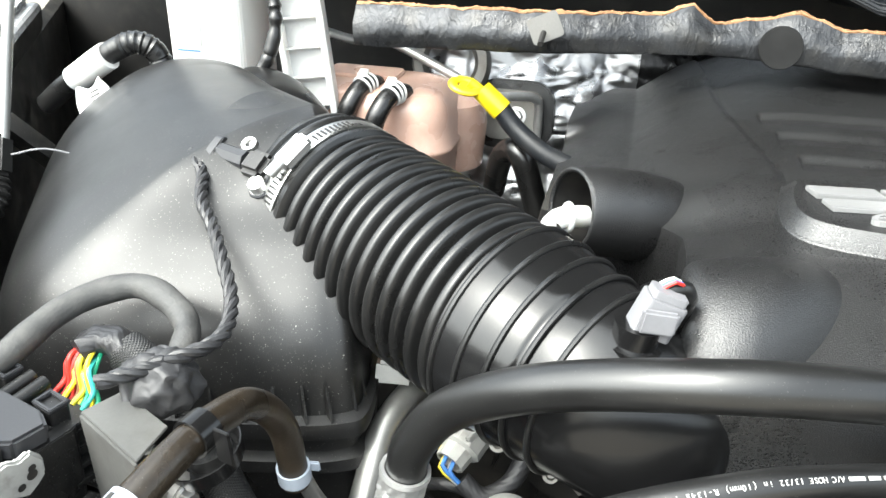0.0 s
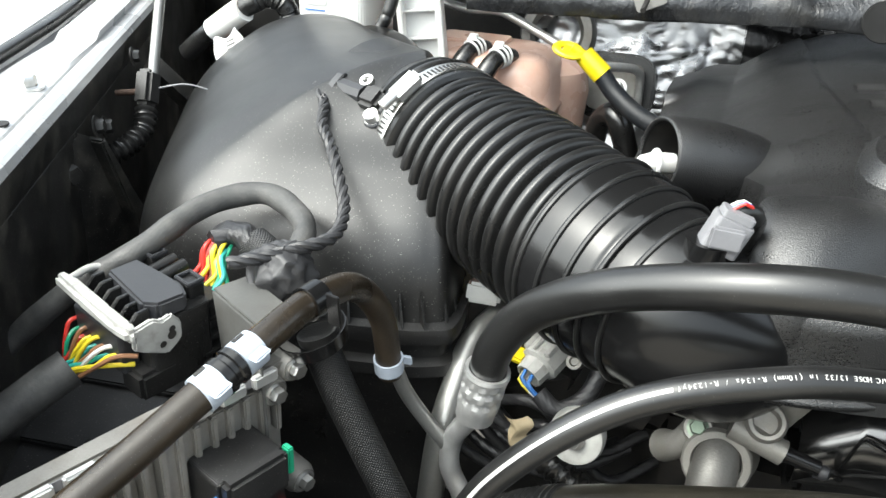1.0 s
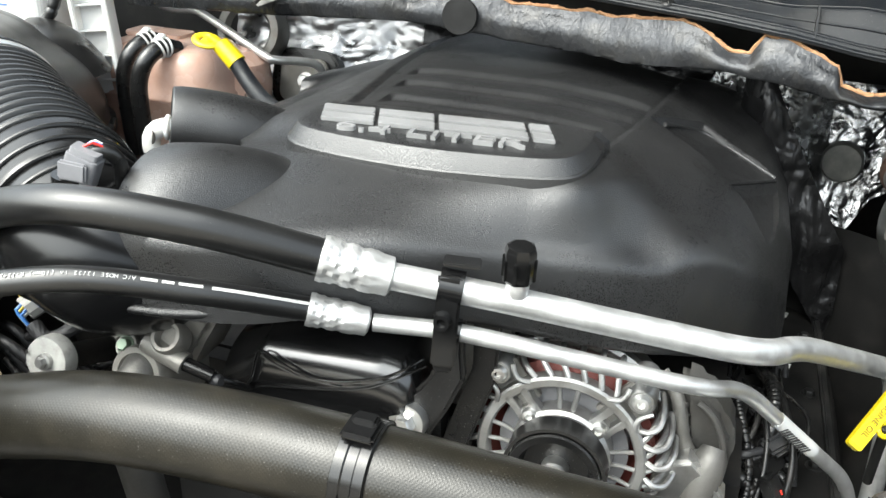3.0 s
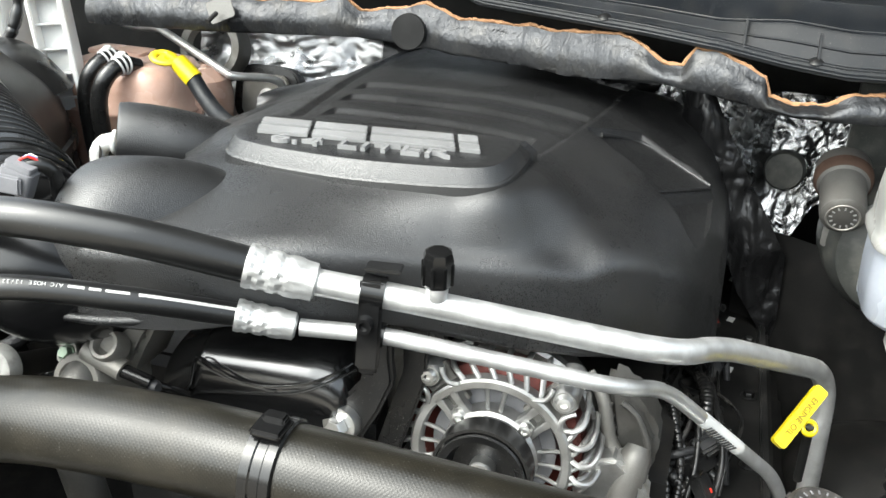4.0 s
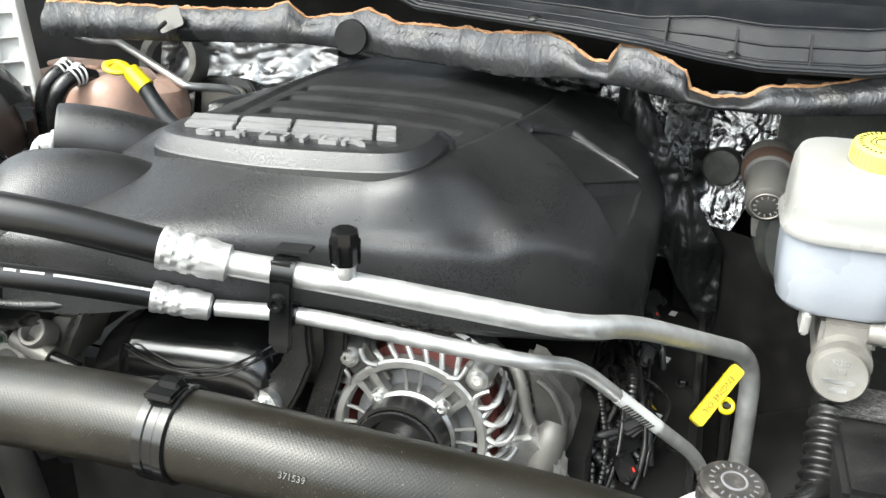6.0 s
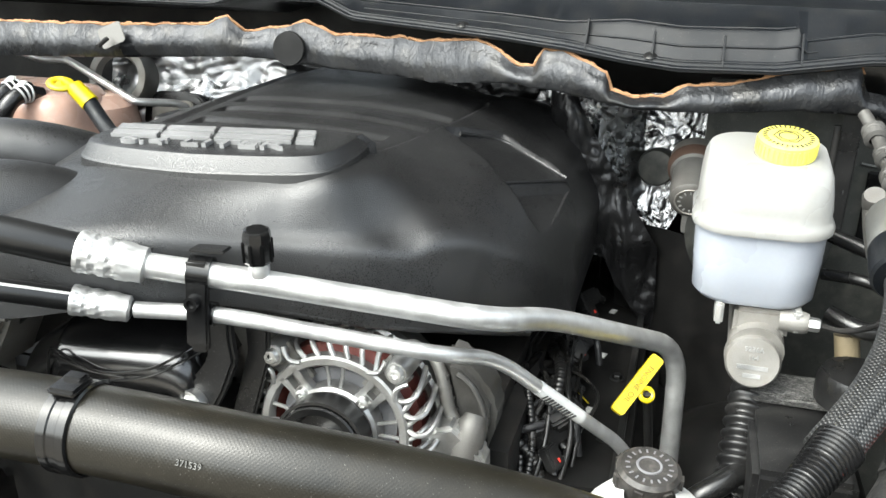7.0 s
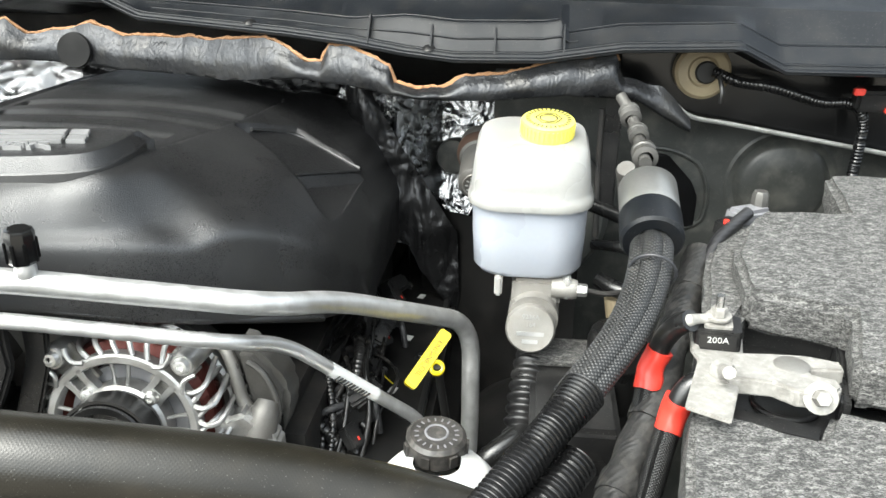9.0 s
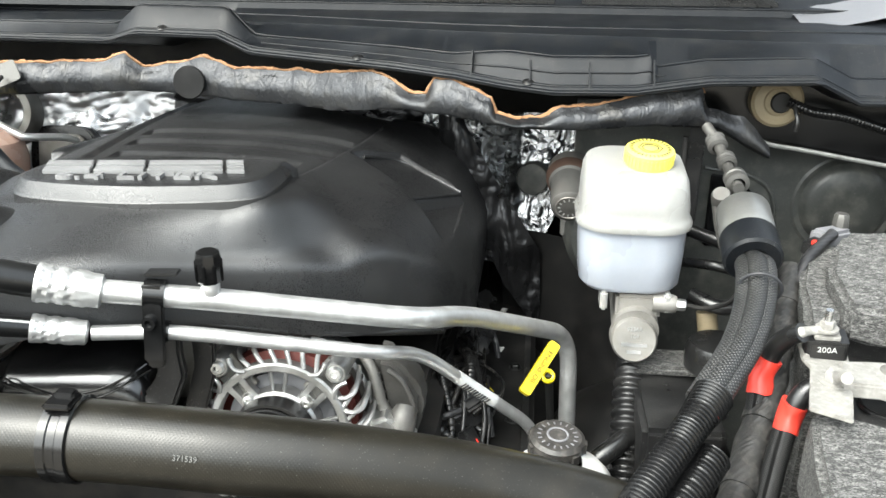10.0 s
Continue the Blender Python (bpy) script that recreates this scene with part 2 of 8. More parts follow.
PALEGREY = surface("pale_grey_plastic", (0.28, 0.28, 0.268), (0.42, 0.42, 0.40), 0.5, grain=300, patch=50, bump=0.08, dirt=(0.14, 0.13, 0.115), dirt_amount=0.5)
CLIPBLUE = surface("pale_blue_clip_plastic", (0.30, 0.34, 0.40), (0.40, 0.44, 0.50), 0.45, grain=300, bump=0.08)
LETTER = surface("silver_lettering", (0.20, 0.20, 0.20), (0.26, 0.26, 0.26), 0.42, 0.25, grain=600, bump=0.1)
INK = surface("white_print", (0.42, 0.42, 0.41), (0.54, 0.54, 0.52), 0.6, grain=500, patch=200, bump=0, dirt=(0.1, 0.1, 0.1), dirt_amount=0.5)
DARKINK = surface("dark_print", (0.03, 0.03, 0.03), (0.05, 0.05, 0.05), 0.6, grain=300, bump=0)
COPPER = surface("red_lacquered_winding", (0.06, 0.012, 0.010), (0.17, 0.045, 0.035), 0.35, 0.4, grain=400, bump=0.3)
RUSTY = surface("rusty_steel", (0.03, 0.018, 0.013), (0.075, 0.042, 0.028), 0.8, 0.3, grain=300, bump=0.4)
LEAD = surface("corroded_lead", (0.18, 0.172, 0.156), (0.31, 0.30, 0.28), 0.55, 0.2, grain=300, patch=80, bump=0.6, depth=0.001, dirt=(0.38, 0.37, 0.345), dirt_amount=0.6)
PAINT = surface("silver_body_paint", (0.42, 0.425, 0.43), (0.50, 0.505, 0.51), 0.34, 0.3, grain=200, bump=0.05, coat=0.3, dirt=(0.40, 0.38, 0.35), dirt_amount=0.35)
WHITEPAINT = surface("white_body_paint", (0.78, 0.78, 0.78), (0.84, 0.84, 0.84), 0.2, grain=200, bump=0.02, coat=0.6)
BODYDARK = surface("dark_painted_panel", (0.030, 0.032, 0.030), (0.060, 0.062, 0.058), 0.42, grain=250, bump=0.1, dirt=(0.16, 0.155, 0.135), dirt_amount=0.45, specks=0.4)
COWL = surface("cowl_plastic", (0.005, 0.006, 0.0075), (0.010, 0.0115, 0.014), 0.40, grain=900, bump=0.25, depth=0.0004, gloss_var=0.08, specular=0.25, dirt=(0.03, 0.029, 0.027), dirt_amount=0.35, specks=0.35)
BEIGE = surface("weathered_beige_rubber", (0.20, 0.16, 0.10), (0.33, 0.27, 0.17), 0.6, grain=300, bump=0.3)
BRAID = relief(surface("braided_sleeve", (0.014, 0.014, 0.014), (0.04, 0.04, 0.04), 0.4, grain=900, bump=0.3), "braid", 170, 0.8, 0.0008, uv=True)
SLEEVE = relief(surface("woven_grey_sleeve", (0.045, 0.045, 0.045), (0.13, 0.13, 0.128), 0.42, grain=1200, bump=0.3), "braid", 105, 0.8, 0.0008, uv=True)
DUSTYTAPE = relief(surface("dusty_wrinkled_tape", (0.014, 0.014, 0.014), (0.034, 0.033, 0.031), 0.5, grain=500, patch=60, bump=0.4, dirt=(0.10, 0.093, 0.084), dirt_amount=0.5), "wrap", 60, 0.18, 0.0015, uv=True, turn=0.5)
TAPE = relief(surface("wrinkled_cloth_tape", (0.010, 0.010, 0.011), (0.035, 0.035, 0.037), 0.42, grain=500, bump=0.3), "wrap", 70, 0.22, 0.0012, uv=True, turn=0.5)
SLATE = surface("dark_grey_plastic", (0.020, 0.0205, 0.023), (0.034, 0.035, 0.039), 0.42, grain=400, bump=0.1)
SHEET = surface("bare_sheet_metal", (0.070, 0.070, 0.068), (0.12, 0.12, 0.114), 0.55, 0.2, grain=400, bump=0.15, specular=0.4, dirt=(0.04, 0.036, 0.03), dirt_amount=0.5)
CONCRETE = surface("pale_gravel_ground", (0.13, 0.115, 0.095), (0.24, 0.215, 0.18), 0.9, grain=40, patch=0.8, bump=0.5, depth=0.004)
CLOTH = surface("grimy_cloth_wrap", (0.028, 0.028, 0.028), (0.070, 0.070, 0.068), 0.62, grain=450, bump=0.5, depth=0.0008, patch=40, dirt=(0.12, 0.115, 0.105), dirt_amount=0.3)
WIRES = {c: surface(c + "_wire", tuple(v * 0.8 for v in rgb), rgb, 0.4, grain=300, bump=0) for c, rgb in
         (("red", (0.6, 0.04, 0.03)), ("yellow", (0.75, 0.6, 0.03)), ("green", (0.02, 0.30, 0.16)), ("white", (0.7, 0.7, 0.68)), ("teal", (0.05, 0.42, 0.36)), ("blue", (0.05, 0.18, 0.5)), ("brown", (0.25, 0.12, 0.06)))}


# ---- building ----
class Geo:
    """Vertices, faces and, for swept shapes, a UV in metres for each vertex."""

    def __init__(self, v=(), f=(), uv=None):
        self.v, self.f, self.uv = [tuple(p) for p in v], [tuple(q) for q in f], uv

    def __add__(self, o):
        k = len(self.v)
        uv = None
        if self.uv or o.uv:
            uv = (self.uv or [(0, 0)] * k) + (o.uv or [(0, 0)] * len(o.v))
        return Geo(self.v + o.v, self.f + [tuple(i + k for i in q) for q in o.f], uv)

    def at(self, m):
        return Geo([tuple(m @ Vector(p)) for p in self.v], self.f, self.uv)


def join(items):
    out = Geo()
    for g in items:
        out = out + g
    return out


def basis(origin, z, x=(1, 0, 0)):
    """A pose whose z axis points along z and whose x axis lies near x."""
    z = Vector(z).normalized()
    y = z.cross(Vector(x))
    if y.length < 1e-4:
        y = z.cross(Vector((0, 1, 0.1)))
    y.normalize()
    x = y.cross(z)
    m = Matrix((x, y, z)).transposed().to_4x4()
    m.translation = Vector(origin)
    return m


def glide(points, step=0.006):
    """A smooth curve through the points."""
    p = [Vector(q) for q in points]
    p = [2 * p[0] - p[1]] + p + [2 * p[-1] - p[-2]]
    out = []
    for a, b, c, d in zip(p, p[1:], p[2:], p[3:]):
        n = max(2, int((c - b).length / step))
        for i in range(n):
            s = i / n
            out.append(0.5 * (2 * b + (c - a) * s + (2 * a - 5 * b + 4 * c - d) * s * s + (3 * b - a - 3 * c + d) * s ** 3))
    out.append(p[-2])
    return out


def bent(points, radius, step=0.005):
    """A line of straight runs with rounded bends."""
    p = [Vector(q) for q in points]
    out = [p[0]]
    for a, b, c in zip(p, p[1:], p[2:]):
        u, v = (a - b), (c - b)
        r = min(radius, u.length * 0.45, v.length * 0.45)
        s, e = b + u.normalized() * r, b + v.normalized() * r
        for i in range(9):
            k = i / 8
            out.append((1 - k) ** 2 * s + 2 * k * (1 - k) * b + k * k * e)
    out.append(p[-1])
    return out


def sweep(path, radius, seg=20, caps=True, flat=1.0):
    """A tube along a path; radius is a number or a function of the share of the length."""
    path = [Vector(q) for q in path]
    run = [0.0]
    for a, b in zip(path, path[1:]):
        run.append(run[-1] + (b - a).length)
    total = run[-1] or 1.0
    v, f, uv = [], [], []
    t = (path[1] - path[0]).normalized()
    side = t.orthogonal().normalized()
    for i, p in enumerate(path):
        a, b = path[max(i - 1, 0)], path[min(i + 1, len(path) - 1)]
        n = (b - a).normalized()
        side = (side - n * side.dot(n)).normalized()
        up = n.cross(side)
        r = radius(run[i] / total) if callable(radius) else radius
        for k in range(seg):
            g = 2 * math.pi * k / seg
            v.append(p + side * (r * math.cos(g)) + up * (r * flat * math.sin(g)))
            uv.append((r * g, run[i]))
        if i:
            o = (i - 1) * seg
            for k in range(seg):
                m = (k + 1) % seg
                f.append((o + k, o + m, o + seg + m, o + seg + k))
    if caps:
        f.append(tuple(reversed(range(seg))))
        f.append(tuple(range(len(v) - seg, len(v))))
    return Geo(v, f, uv)


def lathe(profile, seg=40, m=None, turn=1.0):
    """Turns (radius, height) points round the z axis of the pose m."""
    v, f = [], []
    whole = turn >= 1.0
    cols = seg if whole else seg + 1
    for r, h in profile:
        for k in range(cols):
            g = 2 * math.pi * turn * k / seg
            v.append((r * math.cos(g), r * math.sin(g), h))
    for i in range(len(profile) - 1):
        for k in range(seg):
            a, b = k, (k + 1) % cols
            f.append((i * cols + a, i * cols + b, (i + 1) * cols + b, (i + 1) * cols + a))
    g = Geo(v, f)
    return g.at(m) if m else g


def rows(grid, close=False):
    """A sheet through rows of points."""
    v = [p for r in grid for p in r]
    w = len(grid[0])
    f = []
    for i in range(len(grid) - 1):
        for k in range(w if close else w - 1):
            b = (k + 1) % w
            f.append((i * w + k, i * w + b, (i + 1) * w + b, (i + 1) * w + k))
    return Geo(v, f)


def slab(poly, low, high, bevel=0.0, m=None):
    """A flat plate of the outline poly, from low to high, with a bevelled rim."""
    bm = bmesh.new()
    bot = [bm.verts.new((x, y, low)) for x, y in poly]
    top = [bm.verts.new((x, y, high)) for x, y in poly]
    k = len(poly)
    bm.faces.new(list(reversed(bot)))
    bm.faces.new(top)
    for i in range(k):
        bm.faces.new((bot[i], bot[(i + 1) % k], top[(i + 1) % k], top[i]))
    bmesh.ops.recalc_face_normals(bm, faces=bm.faces)
    if bevel:
        bmesh.ops.bevel(bm, geom=list(bm.edges), offset=bevel, segments=2, affect="EDGES", clamp_overlap=True)
    bm.verts.index_update()
    g = Geo([x.co[:] for x in bm.verts], [[x.index for x in q.verts] for q in bm.faces])
    bm.free()
    return g.at(m) if m else g


def block(size, bevel=0.002, m=None):
    x, y, z = (s / 2 for s in size)
    return slab([(-x, -y), (x, -y), (x, y), (-x, y)], -z, z, bevel, m)


def rounded(w, h, r, n=5):
    """The outline of a rectangle with rounded corners."""
    out = []
    for cx, cy, a in ((w / 2 - r, h / 2 - r, 0), (-w / 2 + r, h / 2 - r, 90), (-w / 2 + r, -h / 2 + r, 180), (w / 2 - r, -h / 2 + r, 270)):
        for i in range(n + 1):
            g = radians(a + 90 * i / n)
            out.append((cx + r * math.cos(g), cy + r * math.sin(g)))
    return out


def ring(r, thick, m=None, seg=40, small=8):
    return lathe([(r + thick * math.cos(2 * math.pi * i / small), thick * math.sin(2 * math.pi * i / small)) for i in range(small + 1)], seg, m)


def hexhead(r, h, m=None, washer=0.0):
    g = lathe([(0, 0), (r, 0), (r, h * 0.8), (r * 0.85, h), (0, h)], 6)
    if washer:
        g = g + lathe([(0, -0.001), (washer, -0.001), (washer, 0.0008), (r, 0.0012)], 20)
    return g.at(m) if m else g


def letters(text, size, depth, m, shear=0.0, spacing=1.0):
    """Raised text in the built-in font, centred on the pose m, as plain geometry."""
    c = bpy.data.curves.new("text", "FONT")
    c.body, c.size, c.extrude, c.align_x, c.align_y = text, size, depth / 2, "CENTER", "CENTER"
    c.shear, c.space_character, c.resolution_u = shear, spacing, 3
    o = new("text", c)
    bpy.context.view_layer.update()
    me = bpy.data.meshes.new_from_object(o.evaluated_get(bpy.context.evaluated_depsgraph_get()))
    g = Geo([v.co[:] for v in me.vertices], [p.vertices[:] for p in me.polygons]).at(m)
    bpy.data.objects.remove(o)
    bpy.data.curves.remove(c)
    bpy.data.meshes.remove(me)
    return g


ORIGIN = {}


def mesh(name, geo, material, smooth=38.0, shift=(0, 0, 0)):
    me = bpy.data.meshes.new(name)
    v = np.array(geo.v, dtype=float) - np.array(shift)
    me.from_pydata(v.tolist(), [], geo.f)
    if geo.uv:
        layer = me.uv_layers.new(name="UVMap")
        idx = np.empty(len(me.loops), dtype=np.int32)
        me.loops.foreach_get("vertex_index", idx)
        layer.data.foreach_set("uv", np.array(geo.uv, dtype=np.float32)[idx].ravel())
    bm = bmesh.new()
    bm.from_mesh(me)
    bmesh.ops.recalc_face_normals(bm, faces=bm.faces)
    bm.to_mesh(me)
    bm.free()
    me.materials.append(material)
    if smooth:
        me.shade_smooth()
        me.set_sharp_from_angle(angle=radians(smooth))
    return me


def thing(name, label, category, base, group=""):
    """A thing made of parts: an Empty at its base."""
    ob = tagged(new(name), label, category, group)
    ob.location = base
    ob.empty_display_size = 0.02
    ORIGIN[ob] = tuple(base)
    return ob


def part(name, geo, material, parent, label="", smooth=38.0):
    base = ORIGIN[parent]
    ob = new(name, mesh(name, geo, material, smooth, base))
    ob.parent = parent
    ORIGIN[ob] = base
    return tagged(ob, label)


def solo(name, geo, material, label, category, group="", kind="", smooth=38.0):
    """A thing that is one mesh."""
    c = np.array(geo.v, dtype=float)
    base = (float(c[:, 0].mean()), float(c[:, 1].mean()), float(c[:, 2].min()))
    ob = new(name, mesh(name, geo, material, smooth, base))
    ob.location = base
    return tagged(ob, label, category, group, kind)


def smoothstep(a, b, x):
    t = min(1.0, max(0.0, (x - a) / (b - a)))
    return t * t * (3 - 2 * t)


def table(xs, ys):
    return lambda x: float(np.interp(x, xs, ys))


def soft_table(xs, ys):
    """A smooth curve through the values."""
    xs, ys = np.array(xs), np.array(ys)
    d = np.gradient(ys, xs)

    def at(x):
        i = int(np.clip(np.searchsorted(xs, x) - 1, 0, len(xs) - 2))
        h = xs[i + 1] - xs[i]
        t = min(1.0, max(0.0, (x - xs[i]) / h))
        return float((2 * t ** 3 - 3 * t * t + 1) * ys[i] + (t ** 3 - 2 * t * t + t) * h * d[i] + (3 * t * t - 2 * t ** 3) * ys[i + 1] + (t ** 3 - t * t) * h * d[i + 1])
    return at


# ---- setting: ground, body panels, cowl, firewall ----
solo("ground", slab([(-300, -300), (300, -300), (300, 300), (-300, 300)], -0.2, 0.0), CONCRETE, "pale gravelly ground under the truck", "ground", kind="structure")


def crumple(g, amount, scale, seed=0.0, axis=None):
    """Pushes points about by layered noise."""
    out = []
    for p in g.v:
        q = Vector(p) * scale + Vector((seed, seed, seed))
        d = noise.noise(q) + 0.5 * noise.noise(q * 2.3) + 0.3 * abs(noise.noise(q * 5.1))
        if axis:
            out.append(tuple(Vector(p) + Vector(axis) * (d * amount)))
        else:
            e = Vector((noise.noise(q + Vector((7, 0, 0))), noise.noise(q + Vector((0, 7, 0))), noise.noise(q + Vector((0, 0, 7)))))
            out.append(tuple(Vector(p) + e * amount))
    return Geo(out, g.f, g.uv)


def creased(g, amount, scale, seed=0.0):
    """Folds a sheet along sharp, uneven creases."""
    out = []
    for x, y, z in g.v:
        q = Vector((x * scale[0] + seed, y * scale[1], z * scale[2]))
        q += 0.6 * noise.noise_vector(q * 0.7)
        d = abs(noise.noise(q)) + 0.5 * abs(noise.noise(q * 2.1 + Vector((3, 1, 7)))) + 0.12 * abs(noise.noise(q * 4.3))
        out.append((x, y - amount * d, z))
    return Geo(out, g.f, g.uv)


# the closed box of the engine bay
def bay_panel(name, poly, axis, low, high, label, material=BODYDARK):
    turn = {"y": Matrix.Rotation(radians(90), 4, "X"), "z": Matrix.Identity(4), "x": Matrix.Rotation(radians(90), 4, "Z") @ Matrix.Rotation(radians(90), 4, "X")}[axis]
    return solo(name, slab(poly, low, high, 0.002, turn), material, label, "body panel", kind="structure")


# the firewall's dark colour stands in for the unlit gap under the cowl
bay_panel("firewall", [(-1.0, 0.3), (0.688, 0.3), (0.688, 0.675), (0.735, 0.682), (0.735, 0.3), (1.4, 0.3), (1.4, 1.31), (-1.0, 1.31)], "y", -1.33, -1.31, "steel firewall behind the engine, coloured dark for the shaded gap", DARK)
bay_panel("wall_front", [(-0.8, 0.3), (1.3, 0.3), (1.3, 0.86), (-0.8, 0.86)], "y", -0.10, -0.08, "dark radiator support across the front of the bay", DARK)
bay_panel("bay_floor", [(-1.0, 0.0), (1.4, 0.0), (1.4, 1.26), (-1.0, 1.26)], "z", 0.30, 0.32, "dark undertray at the bottom of the engine bay", DARK)

bay_panel("crossmember", [(0.45, 0.42), (1.0, 0.42), (1.0, 0.607), (0.45, 0.600)], "y", -1.32, -1.275, "dark chassis crossmember behind the firewall", DARK)

# left wing: a painted rail along its inner edge, black seal, white outer panel
E0, ED, EN = Vector((-0.438, 0.312, 0)), Vector((-0.47, 0.883, 0)), Vector((-0.883, -0.47, 0))


def wing_point(s, out, z):
    p = E0 + ED * s + EN * out
    return (p.x, p.y, z)


prof = [(0.022, 1.190), (0.012, 1.216), (0.010, 1.238), (0.012, 1.245), (0.016, 1.2475), (0.026, 1.2480), (0.0275, 1.2465), (0.0290, 1.2465), (0.0300, 1.2485), (0.034, 1.2505), (0.080, 1.2525), (0.086, 1.2505), (0.089, 1.243), (0.090, 1.22)]
grid = []
for i in range(81):
    s = -0.5 + i * 0.0175
    ledge = 0.007 * smoothstep(0.40, 0.412, s)
    slim = 1.0 - 0.2 * smoothstep(0.25, 0.45, s)
    grid.append([wing_point(s, o * slim if o > 0.03 else o, z + (ledge if o > 0.03 else 0)) for o, z in prof])
wing = thing("fender_left", "silver painted inner fender rail with bolts, dusty along its edge", "fender", (-0.6, 0.6, 1.0))
wing["kind"] = "structure"
part("rail", rows([r[2:] for r in grid]), PAINT, wing, "silver painted rail", smooth=28)
# dark material stands in for the dark reflection on the silver rail's flank
part("shaded_flank", rows([r[:3] for r in grid]), GRIME, wing, "dusty rail flank, coloured dark for its dark reflection", smooth=28)
part("inner_panel", rows([[wing_point(-0.5 + i * 0.07, o, z) for o, z in ((0.024, 0.32), (0.024, 0.9), (0.016, 1.205), (0.03, 1.215))] for i in range(26)]), GRIME, wing, "grimy black inner panel")
part("seal", sweep([wing_point(s, o, 1.256) for s, o in ((-0.5, 0.108), (-0.1, 0.108), (0.25, 0.104), (0.45, 0.090), (0.9, 0.088))], 0.010, flat=0.7), RUBBER, wing, "black rubber hood seal")
part("gutter", rows([[wing_point(-0.6 + i * 0.2, o, z) for o, z in ((0.07, 1.225), (0.10, 1.235), (0.13, 1.24))] for i in range(9)]), GRIME, wing, "dusty dark gutter")
part("outer_panel", rows([[wing_point(-0.6 + i * 0.2, o - 0.018 * smoothstep(0.2, 0.5, -0.6 + i * 0.2), z) for o, z in ((0.118, 1.235), (0.124, 1.256), (0.135, 1.262), (0.22, 1.268), (0.35, 1.25), (0.46, 1.20), (0.52, 1.08), (0.54, 0.8), (0.54, 0.5))] for i in range(9)]), WHITEPAINT, wing, "white painted outer panel")
for s, o in ((0.215, 0.046), (0.64, 0.050), (-0.18, 0.05)):
    p = wing_point(s, o, 1.2525 + (0.006 if s > 0.4 else 0))
    b = part("bolt", hexhead(0.0085, 0.010, basis(p, (0.05, 0, 1)), 0.0145), STEEL, wing, "steel hexagon bolt")
for s, o, w in ((0.115, 0.041, 0.02), (0.06, 0.062, 0.03)):
    p = wing_point(s, o, 1.2505)
    part("slot", slab(rounded(0.014, w, 0.006), 0, 0.0016, 0, basis(p, (0, 0, 1), ED)), DARK, wing, "dark slotted hole")

solo("bulkhead_side", crumple(rows([[(0.60 + 0.022 * i, 1.075 - 0.012 * i - 0.03 * math.sin(math.pi * k / 9), 0.45 + 0.068 * k) for k in range(10)] for i in range(11)]), 0.006, 12), VOID, "dusty bulkhead panel below the brake cylinder, coloured dark for its shade", "body panel", kind="structure")
solo("wheel_arch", lathe([(0.0, 0.20), (0.08, 0.19), (0.15, 0.15), (0.19, 0.08), (0.20, -0.3)], 40, pose(0.80, 0.86, 0.70) @ Matrix.Diagonal((0.75, 0.75, 1.0, 1))), VOID, "rounded dusty inner arch below the brake cylinder, coloured dark for its shade", "body panel", kind="structure")

# right wing and the dark panels behind the battery
bay_panel("fender_right", [(0.0, 0.3), (1.25, 0.3), (1.25, 1.22), (0.0, 1.15)], "x", 1.30, 1.32, "dark painted inner fender beside the battery")
bay_panel("panel_upper_right", [(0.86, 1.24), (0.94, 1.226), (1.30, 1.165), (1.30, 1.36), (0.86, 1.36)], "y", -1.01, -1.0, "black panel below the cowl", GLOSSY)
edge = [(0.925, 0.985, 1.240), (0.95, 0.985, 1.222), (1.0, 0.985, 1.214), (1.1, 0.985, 1.198), (1.3, 0.985, 1.166)]
solo("panel_flange", sweep(glide(edge), 0.0026, flat=1.6), PALEGREY, "pale painted flange along the panel's lower edge", "trim", kind="structure")
lower = thing("panel_lower_right", "dusty dark steel panel with a round pressing behind the battery", "body panel", (1.05, 1.06, 0.6))
lower["kind"] = "structure"
part("sheet", slab([(0.80, 0.5), (1.30, 0.5), (1.30, 1.175), (0.94, 1.235), (0.86, 1.26), (0.70, 1.26), (0.70, 0.96), (0.80, 0.96)], -1.075, -1.065, 0.001, Matrix.Rotation(radians(90), 4, "X")), BODYDARK, lower)
part("round_pressing", lathe([(0.0, 0.012), (0.052, 0.012), (0.058, 0.008), (0.064, 0.0), (0.072, 0.002), (0.076, 0.0)], 48, basis((1.095, 1.064, 1.115), (0, -1, 0))), BODYDARK, lower, "round pressed dome")
turned = Matrix(((1, 0, 0, 0), (0, 0, -1, 1.064), (0, 1, 0, 0), (0, 0, 0, 1)))
part("access_cover", slab([(0.90, 1.045), (0.984, 1.050), (0.985, 1.094), (0.975, 1.116), (0.940, 1.152), (0.90, 1.157)], 0, 0.006, 0.002, turned), GLOSSY, lower, "black plastic access cover")
part("cover_rim", sweep(glide([(0.89, 1.063, 1.165), (0.907, 1.063, 1.1625), (0.949, 1.063, 1.157), (0.9815, 1.063, 1.140), (0.9965, 1.063, 1.108), (0.9968, 1.063, 1.069), (0.987, 1.063, 1.054), (0.95, 1.063, 1.040)]), 0.0032, 8), BODYDARK, lower, "raised pressed rim")

grommet = thing("firewall_grommet", "weathered beige rubber grommet in the black panel", "grommet", (0.957, 0.985, 1.255))
part("disc", lathe([(0.0, 0.004), (0.016, 0.004), (0.019, 0.008), (0.030, 0.007), (0.034, 0.003), (0.034, -0.02)], 40, basis((0.957, 0.985, 1.279), (0, -1, 0.05))), BEIGE, grommet)
